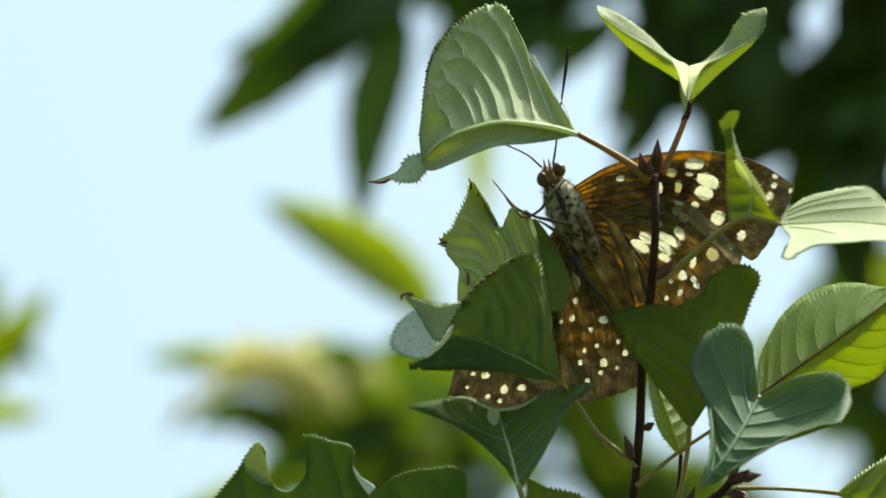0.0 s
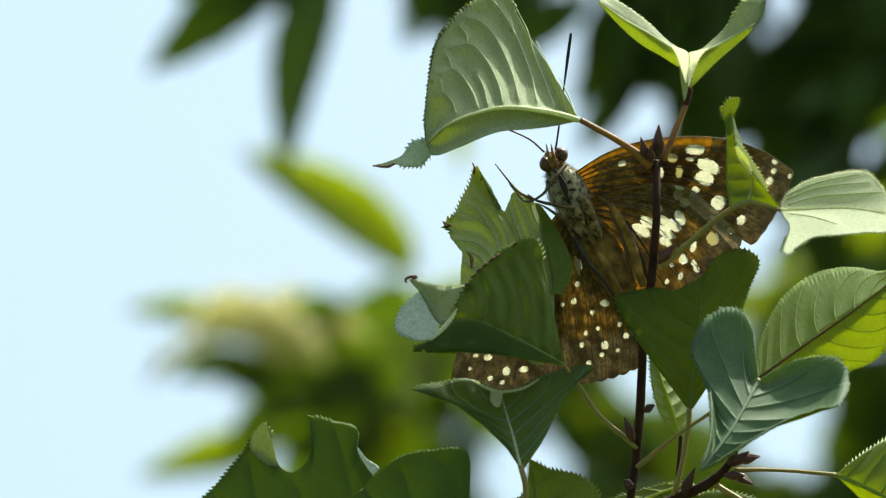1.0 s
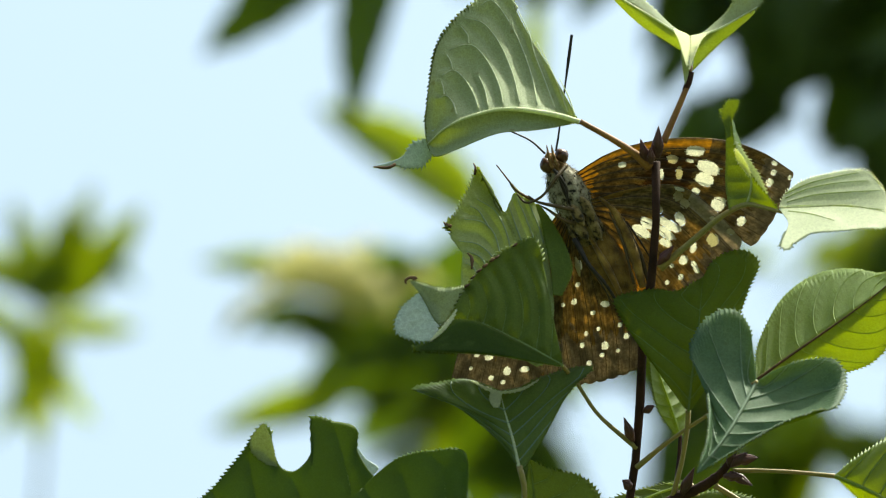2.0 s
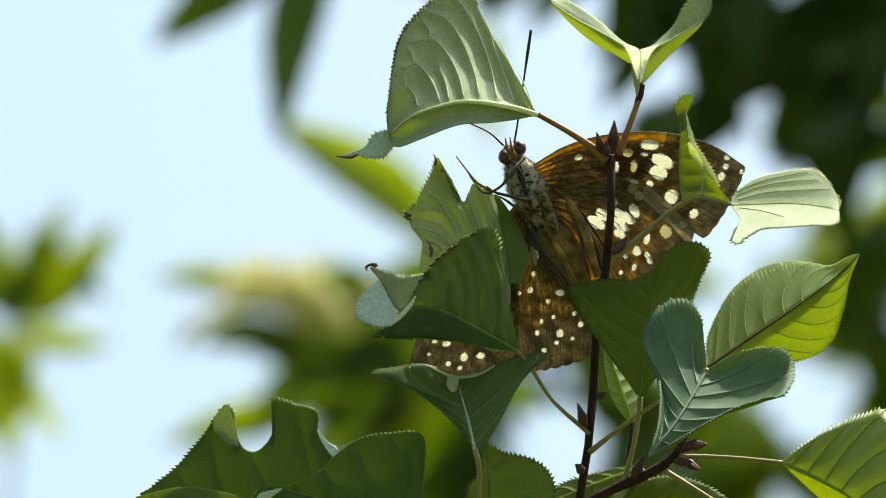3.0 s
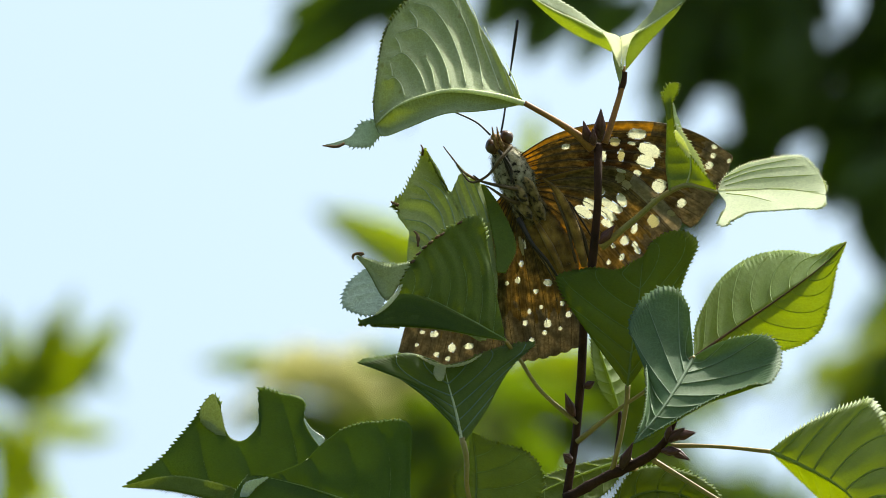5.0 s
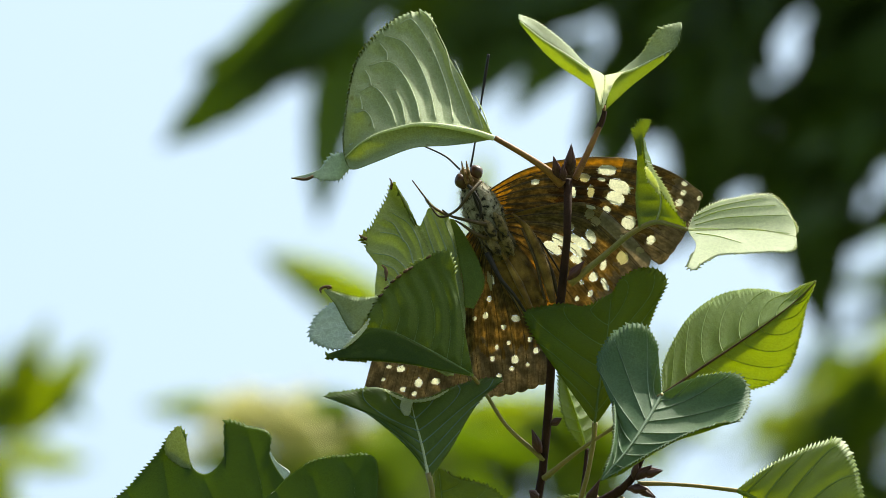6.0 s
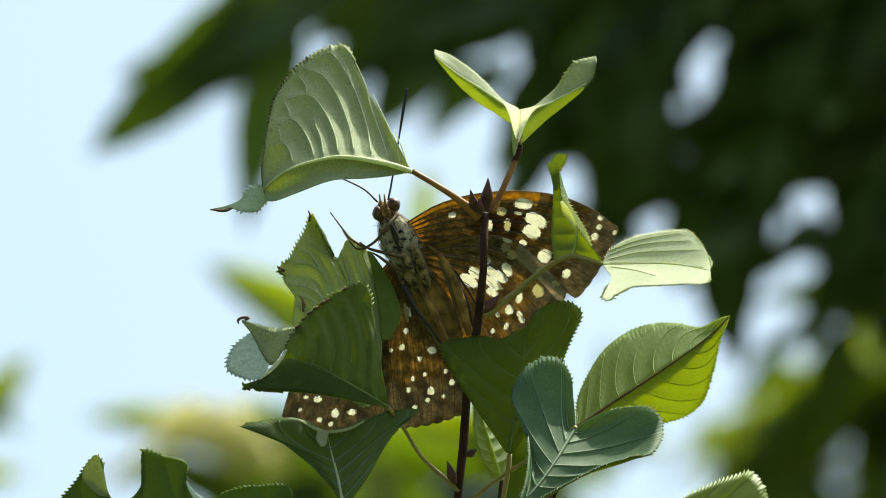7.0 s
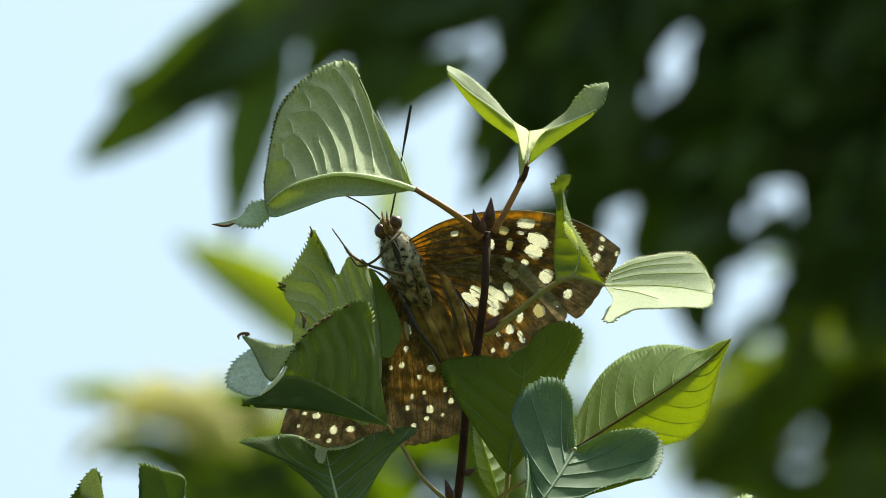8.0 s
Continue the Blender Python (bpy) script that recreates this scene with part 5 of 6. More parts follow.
        v3 = [L(px, pz, d) for px, pz in pts] + [L(px, pz, d + 0.06) for px, pz in pts]
        faces = [tuple(range(k))[::-1], tuple(range(k, 2 * k))] + [(i, (i + 1) % k, (i + 1) % k + k, i + k) for i in range(k)]
        part("wing_spot", mesh_of("wing_spot", v3, faces, (mat or wing_spot_mat,), smooth=False), ob)

    fr, gfr = wing("forewing", "brown forewing with cream spots and golden base", None,
              [(19.7, 21.9, 4), (23.0, 24.2, 4), (29.5, 27.9, 3), (38.0, 30.3, 3), (48.1, 31.3, 3), (58.1, 30.5, 3), (66.7, 27.6, 4), (73.9, 22.9, 6)],
              [(20.2, 16.6, 6), (32.4, 15.6, 6), (41.7, 13.8, 7), (49.6, 12.0, 7), (56.7, 8.7, 8), (63.7, 4.4, 10)], (wing_fore, wing_fore, wing_gold), 7, 0.8, 0.25, 0.36, lead_gold=True)
    hr, ghr = wing("hindwing", "brown hindwing with rows of cream spots", None,
              [(21.6, 15.2, 5), (32.3, 18.5, 4), (40.9, 19.9, 4), (48.1, 18.7, 4.5), (55.3, 13.0, 6), (61.3, 6.4, 8)],
              [(22.3, 11.6, 7), (27.4, 1.6, 9), (31.0, -8.5, 11), (35.3, -17.1, 13), (39.6, -22.8, 14)], (wing_hind, wing_hind, wing_orange), 8, 0.8, 0.5, 0.2, 1.8, True, True)
    # left wings: silvery sheen is put in by a wider pale band
    fl, gfl = wing("forewing", "brown forewing with cream spots half hidden by leaves", None,
              [(18.8, 15.9, 6), (10.9, 5.9, 9), (0.9, -7.0, 12), (-7.0, -17.1, 15), (-10.4, -27.8, 17)],
              [(20.2, 13.0, 6), (18.8, -1.3, 10), (18.1, -17.1, 13), (17.4, -25.7, 14), (16.7, -32.6, 15)], (wing_hind, wing_hind, wing_orange), 7, 0.8, 0.3, 0.3, band_sheen_from=0.8)
    hl, ghl = wing("hindwing", "brown hindwing with rows of cream spots", None,
              [(19.8, 13.0, 5), (15.5, 1.6, 8), (14.1, -11.3, 10), (14.9, -21.4, 12), (17.1, -28.9, 13)],
              [(23.1, 8.7, 6), (30.2, -1.3, 8), (35.3, -9.9, 10), (36.7, -18.5, 12), (36.2, -24.6, 13)], (wing_hind, wing_hind, wing_orange), 7, 0.8, 0.55, 0.3, band_sheen_from=0.74)
    # the hindwings' inner edges lie in long folds beside the body
    for pts, radii, mat, label in (
            ([(26.2, 16.8, 4.5), (30.0, 13.2, 4), (34.2, 4.4, 4), (37.1, -5.6, 5)], (0.3, 1.2, 1.5, 0.9), abdomen_mat, "golden brown fold"),
            ([(28.8, 13.0, 3.4), (32.2, 5.2, 3.2), (34.8, -4.8, 4)], (0.25, 0.4, 0.3), wing_vein_mat, "dark fold line"),
            ([(32.2, 11.6, 4.2), (36.4, 2.4, 4.2), (38.6, -5.4, 5)], (0.25, 0.55, 0.4), leg_mat, "pale brown fold"),
            ([(33.0, 10.8, 3.6), (36.6, 5.4, 3.8), (39.4, 0.8, 4.4)], (0.2, 0.28, 0.2), dark_skin, "dark fold line"),
            ([(24.0, 6.8, 3.2), (28.2, -0.6, 3.4), (31.8, -8.0, 4.6)], (0.4, 1.0, 0.6), abdomen_mat, "olive brown ridge"),
            # highlight of the hind leg, modelled as its own strip
            ([(23.2, 0.4, 2.4), (26.6, -4.4, 2.2), (29.2, -9.0, 2.6)], (0.15, 0.25, 0.15), leg_mat, "highlight on the folded leg, put in as a thin strip"),
            ([(20.4, 2.0, 5.2), (21.0, -0.6, 5.4), (21.4, -2.8, 5.8)], (0.25, 0.7, 0.2), wing_dull, "cream streak"),
            ([(19.6, -4.4, 6.4), (19.9, -5.8, 6.6), (20.0, -7.2, 6.8)], (0.2, 0.55, 0.2), wing_gold, "golden streak")):
        hair("wing_fold", pts, radii, mat, label, hr, 24)
    # cream spots: place, width, height in mm and turn in degrees
    for p, w, h, turn in (((50.1, 28.0, 0), 4.4, 2.6, -8), ((53.3, 24.0, 0), 5.8, 3.3, -28), ((52.4, 21.0, 0), 4.5, 3.4, -22), ((55.7, 14.9, 0), 3.3, 3.7, -20),
                          ((50.1, 18.1, 0), 1.9, 1.8, 0), ((68.4, 20.1, 0), 1.7, 2.1, -30), ((69.6, 24.9, 0), 1.4, 1.1, -30), ((69.4, 22.6, 0), 1.3, 1.5, -30), ((61.4, 10.6, 0), 2.0, 2.5, -30),
                          # x 41.7: sky through a narrow gap, put in as a spot
                          ((41.7, 22.4, 0), 1.2, 2.9, 8), ((48.7, 25.6, 0), 1.8, 0.9, -15), ((32.0, 24.7, 0), 1.9, 1.4, 0), ((73.4, 21.3, 0), 0.9, 1.2, 0)):
        spot(fr, gfr, p[0], p[1], w, h, turn)
    for p, w, h, turn in (((44.4, 26.0, 0), 2.4, 2.2, -20), ((46.1, 22.6, 0), 1.6, 3.2, 5)):
        spot(fr, gfr, p[0], p[1], w, h, turn, wing_dull)
    for p, w, h, turn in (((37.2, 9.4, 0), 4.8, 5.0, -32), ((43.4, 8.6, 0), 5.8, 4.4, -36), ((42.6, 5.4, 0), 3.0, 1.8, -30), ((46.1, 18.6, 0), 2.5, 1.0, -20), ((46.3, 11.3, 0), 2.3, 3.7, 30), ((54.4, 11.3, 0), 1.6, 1.1, -35),
                          # x 50.0: white sky behind a gap, drawn as another spot
                          ((49.6, 4.0, 0), 1.4, 2.6, -20), ((47.1, 1.1, 0), 2.1, 2.4, 0), ((50.0, -0.7, 0), 1.2, 3.6, 32), ((44.1, -0.4, 0), 1.1, 1.1, 0), ((46.4, -3.1, 0), 1.3, 1.5, 0), ((43.1, -4.4, 0), 1.1, 1.3, 0)):
        spot(hr, ghr, p[0], p[1], w, h, turn)
    for p, w, h, turn in (((46.4, 15.9, 0), 2.8, 5.0, 35), ((54.4, 6.1, 0), 2.6, 3.3, 35), ((58.7, 8.1, 0), 1.8, 1.5, -35), ((40.9, 13.7, 0), 2.0, 2.6, 20)):
        spot(hr, ghr, p[0], p[1], w, h, turn, wing_dull)
    for p, w, h, turn in (((27.6, -9.7, 0), 2.7, 2.0, -10), ((24.6, -11.9, 0), 1.5, 1.5, 0), ((27.7, -20.0, 0), 2.1, 2.6, 10), ((33.0, -17.7, 0), 1.8, 1.8, 0), ((26.0, -15.9, 0), 1.3, 1.3, 0),
                          ((31.3, -14.9, 0), 1.2, 1.6, 0), ((26.9, -22.4, 0), 1.5, 1.3, 0), ((23.0, -17.0, 0), 1.1, 1.5, 0), ((22.0, -19.9, 0), 1.3, 1.8, 0), ((30.9, -21.3, 0), 1.2, 1.2, 0),
                          ((20.1, -9.1, 0), 1.5, 2.0, 0), ((17.3, -9.9, 0), 1.3, 1.4, 0), ((21.6, 0.1, 0), 1.1, 3.2, 15), ((23.7, -24.4, 0), 1.6, 1.6, 0), ((20.9, -4.9, 0), 1.4, 1.6, 0)):
        spot(hl, ghl, p[0], p[1], w * 0.8, h * 0.8, turn)
    for p, w, h, turn in (((-1.1, -22.9, 0), 2.0, 1.6, 0), ((3.4, -26.3, 0), 1.7, 2.2, 0), ((7.7, -25.9, 0), 2.0, 1.6, 0), ((-0.6, -28.0, 0), 1.2, 1.3, 0), ((-4.1, -22.4, 0), 1.3, 0.9, 0), ((2.3, -29.1, 0), 1.3, 1.0, 0), ((-5.6, -25.6, 0), 0.8, 1.0, 0)):
        spot(fl, gfl, p[0], p[1], w, h, turn)
    return fly


butterfly = build_butterfly()


# ---- trees behind ----
def lance_leaf(name, mat, droop=0.12, fold=0.3, width=0.17, seed=0):
    """A long toothed leaf of unit length along x, with its middle fold and droop."""
    rnd = np.random.RandomState(seed)
    n, nv = 15, 2
    s = np.linspace(0, 1, n)
    w = width * np.sin(np.pi * np.clip(s, 0, 1) ** 0.85) ** 0.75 * (1 - 0.25 * s)
    w[1:-1] += np.where(np.arange(n)[1:-1] % 2 == 0, 0.012, -0.004)
    cols = []
    for k in range(-nv, nv + 1):
        v = k / nv
        y = w * v
        z = -droop * s**2 + fold * abs(v) * w + 0.02 * np.sin(6 * s + v * 3 + rnd.rand() * 3) * abs(v)
        cols.append(np.stack([s, y, z], 1))
    me, _ = solid(name, np.stack(cols, 1), 0.004, (mat, mat))
    return me


CHESTNUT = [lance_leaf("chestnut_leaf", chestnut_leaf, 0.1 + 0.08 * k, 0.25 + 0.1 * k, 0.17 + 0.02 * k, k) for k in range(3)]
SUNLIT = [lance_leaf("sunlit_leaf", bright_leaf, 0.1 + 0.08 * k, 0.25 + 0.1 * k, 0.15 + 0.02 * k, 5 + k) for k in range(3)]


def placing(base, tip, roll, origin):
    """The pose of a leaf from base to tip (points of the leaning plane) turned about its length."""
    a, b = at(*base), at(*tip)
    x = (b - a)
    y = (VIEW.to_3x3() @ Vector((0, -1, 0))).cross(x).normalized()
    z = x.normalized().cross(y)
    m = Matrix((x.normalized(), y, z)).transposed().to_4x4() @ Matrix.Rotation(radians(roll), 4, "X")
    return Matrix.Translation(a - origin) @ m @ Matrix.Diagonal((x.length, x.length, x.length, 1))


def hang(parent, me, base, tip, roll, origin, name="leaf"):
    ob = new(name, me)
    ob.parent = parent
    ob.matrix_local = placing(base, tip, roll, origin)
    return ob


def far_tree(name, label, base, crown_top, r):
    tree = thing(name, base, label, "tree")
    o = tree.location
    v, f = tube([Vector((0, 0, 0)), Vector((0.05, 0.02, 1.5)), Vector((-0.04, 0.05, 3.2)), Vector(crown_top) - o], (r, r * 0.8, r * 0.6, r * 0.25), 14, 40, None, 0.15)
    part("trunk", mesh_of("trunk", v, f, (tree_bark,)), tree, "grey-brown ridged trunk")
    return tree


def crown_mass(tree, centre, size, count, mat, kinds, seed):
    """A tree's leafy crown: many leaves in uneven clumps round a few twigs."""
    rnd = random.Random(seed)
    c = Vector(centre) - tree.location
    clumps = [c + Vector((rnd.uniform(-1, 1) * size[0], rnd.uniform(-1, 1) * size[1], rnd.uniform(-1, 1) * size[2])) * 0.75 for _ in range(14)]
    for p in clumps:
        v, f = tube([c + Vector((0, 0, -size[2])), (c + p) / 2, p], (14, 8, 2), 6, 10)
        part("limb", mesh_of("limb", v, f, (tree_bark,)), tree, "thin crooked limb")
    verts, faces = [], []
    for i in range(count):
        p = rnd.choice(clumps) + Vector((rnd.gauss(0, 1), rnd.gauss(0, 1), rnd.gauss(0, 0.8))) * 0.16
        k = rnd.uniform(0.08, 0.16)
        m = Matrix.Translation(p) @ Euler((rnd.uniform(-0.7, 0.7), rnd.uniform(0.0, 1.1), rnd.uniform(0, 6.3))).to_matrix().to_4x4() @ Matrix.Scale(k, 4)
        me = kinds[i % 3]
        a = len(verts)
        verts += [m @ v.co for v in me.vertices]
        faces += [tuple(j + a for j in q.vertices) for q in me.polygons]
    tagged(part("crown", mesh_of("crown", verts, faces, (mat,)), tree, "leafy crown"), kind="stuff")


def limb(tree, pts, radii, label="dark thin branch", name="branch"):
    o = tree.location
    v, f = tube([(Vector(p) if isinstance(p, Vector) else at(*p)) - o for p in pts], radii, 8, 30, None, 0.1)
    return part(name, mesh_of(name, v, f, (tree_bark,)), tree, label)


def crown(origin, kinds, count, corner, other, near, far, seed):
    """Places for many leaves hanging between two corners of the leaning plane."""
    rnd = random.Random(seed)
    got = []
    for i in range(count):
        x, z, d = rnd.uniform(corner[0], other[0]), rnd.uniform(corner[1], other[1]), rnd.uniform(near, far)
        length, turn = rnd.uniform(90, 180), rnd.uniform(-0.9, 0.9)
        tip = (x - length * math.sin(turn + 0.3), z - length * math.cos(turn + 0.3), d + rnd.uniform(-60, 60))
        got.append((kinds[i % 3], placing((x, z, d), tip, rnd.uniform(-70, 70), origin)))
    return got


def joined(name, places, mat):
    """Many leaves in one mesh; bright sunlit ones keep their lighter skin."""
    verts, faces, index = [], [], []
    for me, m in places:
        k = len(verts)
        verts += [m @ v.co for v in me.vertices]
        faces += [tuple(i + k for i in p.vertices) for p in me.polygons]
        index += [int(me in SUNLIT)] * len(me.polygons)
    return mesh_of(name, verts, faces, (mat, bright_leaf), index)


def at_flat(g):
    return g[0], g[1]


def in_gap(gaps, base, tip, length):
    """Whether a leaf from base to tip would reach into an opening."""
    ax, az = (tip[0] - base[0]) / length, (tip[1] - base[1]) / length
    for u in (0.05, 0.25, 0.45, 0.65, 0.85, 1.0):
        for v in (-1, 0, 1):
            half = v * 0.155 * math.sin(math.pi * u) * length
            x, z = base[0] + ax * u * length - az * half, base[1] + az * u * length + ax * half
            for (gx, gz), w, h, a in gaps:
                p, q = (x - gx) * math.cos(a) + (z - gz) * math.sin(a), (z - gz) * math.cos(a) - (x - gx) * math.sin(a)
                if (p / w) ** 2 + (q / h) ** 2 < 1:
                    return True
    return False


def build_chestnut():
    """The shaded chestnut whose branch hangs over the shoot."""
    tree = far_tree("chestnut_tree", "tall chestnut with drooping long dark leaves in shade", (1.7, 4.3, 0), (1.5, 4.1, 5.6), 130)
    o = tree.location
    bough = limb(tree, [Vector((1.55, 4.15, 4.4)), (427.8, 292.3, 3500), (223.3, 249.8, 3500), (52.7, 222.5, 3500), (-15.4, 209.5, 3500)], (45, 16, 9, 5, 2), "dark swaying bough", "bough")
    for b, t, roll, k in (((-1.6, 206.6, 3500), (-137.0, 127.0, 3480), 20, 1), ((-72.8, 183.1, 3500), (-159.6, 76.5, 3480), -25, 1), ((-42.4, 195.0, 3510), (-92.5, 118.9, 3500), 30, 0),
                          ((-1.7, 210.3, 3510), (-68.1, 149.2, 3510), 15, 1), ((43.2, 205.2, 3510), (-40.8, 153.8, 3510), 10, 1)):
        hang(bough, CHESTNUT[k], b, t, roll, o)
    for b, t, roll, k in (((-48.1, 163.7, 3505), (-120.2, 110.4, 3495), 20, 0), ((-65.3, 156.8, 3505), (-151.2, 124.1, 3495), -15, 1), ((34.3, 160.4, 3505), (-3.4, 103.6, 3495), 30, 2), ((17.2, 163.8, 3505), (-20.6, 115.6, 3495), 10, 0), ((-92.8, 160.2, 3505), (-134, 115.5, 3495), -25, 1)):
        hang(bough, CHESTNUT[k], b, t, roll, o)
    dangling = limb(tree, [(39.0, 221.6, 3490), (-1.7, 209.7, 3490), (-34.8, 180.9, 3490), (-46.3, 166.8, 3490)], (6, 4, 3, 2), "swaying side twig", "twig")
    hang(dangling, CHESTNUT[0], (-46.3, 166.8, 3490), (-82.2, 38.5, 3480), 35, o)
    upper = limb(tree, [Vector((1.5, 4.1, 4.6)), (500.6, 315.3, 3560), (364.5, 247.4, 3560), (244.0, 221.8, 3560), (175.0, 212.1, 3560)], (40, 18, 10, 6, 3), "dark leafy bough", "bough")
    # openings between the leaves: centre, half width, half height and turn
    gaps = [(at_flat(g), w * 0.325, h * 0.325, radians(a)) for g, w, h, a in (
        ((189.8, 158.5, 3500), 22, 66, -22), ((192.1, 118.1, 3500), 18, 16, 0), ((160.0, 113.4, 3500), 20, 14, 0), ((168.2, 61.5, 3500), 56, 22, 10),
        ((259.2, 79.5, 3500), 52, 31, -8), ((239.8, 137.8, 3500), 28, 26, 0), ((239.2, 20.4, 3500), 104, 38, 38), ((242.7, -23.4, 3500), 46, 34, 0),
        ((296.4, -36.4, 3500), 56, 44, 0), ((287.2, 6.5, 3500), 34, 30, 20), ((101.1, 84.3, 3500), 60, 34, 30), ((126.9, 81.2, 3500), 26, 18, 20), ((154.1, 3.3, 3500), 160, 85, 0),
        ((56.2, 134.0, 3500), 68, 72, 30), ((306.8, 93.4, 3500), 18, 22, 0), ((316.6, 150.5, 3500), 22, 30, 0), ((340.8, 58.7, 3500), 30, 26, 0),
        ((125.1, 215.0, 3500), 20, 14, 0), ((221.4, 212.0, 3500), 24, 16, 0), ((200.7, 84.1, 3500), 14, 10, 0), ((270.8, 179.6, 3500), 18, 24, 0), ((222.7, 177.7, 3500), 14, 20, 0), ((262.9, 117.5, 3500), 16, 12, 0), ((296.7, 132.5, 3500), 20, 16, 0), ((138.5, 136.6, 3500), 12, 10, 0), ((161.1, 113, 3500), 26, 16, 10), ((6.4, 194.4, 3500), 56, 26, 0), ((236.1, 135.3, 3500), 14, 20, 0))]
    for k, (base, tip) in enumerate((
            ((107.7, 221.2, 3500), (-17.3, 171.3, 3490)), ((59.7, 223.5, 3520), (-41.7, 174.6, 3520)), ((165.6, 233.8, 3500), (81.4, 185.2, 3480)), ((38.9, 225.3, 3500), (16.8, 176.4, 3500)),
            ((90.8, 213.7, 3500), (20.5, 169.7, 3500)), ((56.5, 216.1, 3510), (-9.7, 151.6, 3510)), ((145.3, 138.6, 3500), (99.9, 105.5, 3480)), ((188.8, 183.8, 3520), (125.4, 120.6, 3500)),
            ((216.0, 218.6, 3500), (214.1, 153.3, 3500)), ((216.1, 153.4, 3500), (212.7, 84.6, 3500)), ((32.8, 204.5, 3500), (1.1, 138.0, 3500)), ((84.2, 210.3, 3510), (34.1, 172.2, 3510)), ((126.7, 173.9, 3500), (91.4, 155.3, 3500)), ((124.1, 153.2, 3500), (90.9, 124.4, 3500)),
            ((213.3, 112.1, 3500), (197.4, 35.9, 3500)), ((206.5, 118.8, 3510), (191.9, 52.9, 3510)), ((228.0, 88.6, 3500), (216.5, 29.8, 3500)), ((295.5, 74.1, 3500), (278.7, 21.9, 3500)),
            ((319.8, 68.2, 3500), (302.6, -18.3, 3500)), ((340.1, 75.9, 3500), (319.2, -3.9, 3500)), ((155.2, 147.5, 3500), (126.4, 94.9, 3500)), ((151.1, 127.0, 3510), (141.1, 75.0, 3510)),
            ((135.9, 201.7, 3500), (89.8, 153.5, 3500)), ((140.7, 174.7, 3510), (98.1, 119.7, 3510)), ((146.4, 154.1, 3500), (114.3, 96.1, 3500)), ((114.8, 214.6, 3500), (71.6, 178.6, 3500)),
            ((150.2, 195.7, 3510), (114.6, 137.6, 3510)), ((164.9, 165.1, 3500), (128.8, 120.7, 3500)), ((171.0, 182.5, 3500), (152.6, 126.8, 3500)), ((224.4, 136.5, 3500), (209.9, 67.3, 3500)), ((277.2, 114.8, 3510), (274.5, 52.7, 3510)))):
        hang(upper, CHESTNUT[k % 3], base, tip, 20 + 15 * (k % 3), o)
    for base, tip in (((225.3, 112.5, 3500), (202.1, 46.4, 3500)), ((236.2, 106.3, 3510), (215.4, 41.8, 3510)), ((210.8, 105.4, 3520), (189.9, 51.2, 3520)), ((240.3, 125.2, 3500), (225.6, 61.0, 3500)), ((220.2, 95.3, 3510), (207.2, 39.8, 3510)),
                      ((292.5, 63.7, 3500), (274.7, 35.5, 3500)), ((279.5, 56.4, 3510), (267.6, 7.8, 3510)), ((5.5, 200.0, 3500), (-39.8, 131.2, 3500)), ((30.0, 191.0, 3510), (-12.2, 125.7, 3510)), ((23.2, 187.0, 3500), (6.8, 124.5, 3500)), ((87.3, 217.0, 3500), (17.6, 154.1, 3500)), ((104.7, 214.6, 3510), (51.6, 166.0, 3510)), ((39.5, 208.2, 3500), (0.9, 143.1, 3500)), ((19.1, 204.3, 3510), (-26.6, 144.0, 3510)),
                      ((113.3, 166.5, 3500), (63.0, 92.4, 3500)), ((128.1, 143.3, 3510), (76.9, 89.6, 3510)), ((187.8, 105.9, 3500), (147.8, 75.1, 3500)), ((200.6, 94.5, 3510), (168.8, 71.9, 3510)), ((165.4, 108.5, 3500), (135.7, 76.4, 3500)),
                      ((126.1, 191.0, 3500), (79.5, 151.4, 3500)), ((131.0, 157.1, 3510), (77.5, 118.9, 3510)), ((73.6, 220.6, 3520), (31.1, 163.7, 3520)),
                      ((33.8, 165.5, 3500), (-7.4, 119.1, 3492)), ((56.2, 162.3, 3508), (21.9, 114.1, 3500)), ((18.4, 169.4, 3516), (-10.8, 131.4, 3508)), ((85.3, 158.7, 3500), (68.2, 119.1, 3492)), ((100.9, 155.5, 3508), (83.8, 110.7, 3500)), ((44.2, 172.8, 3516), (6.4, 134.9, 3508)), ((71.6, 165.5, 3500), (47.6, 131.1, 3492))):
        hang(upper, CHESTNUT[2], base, tip, 0, o)
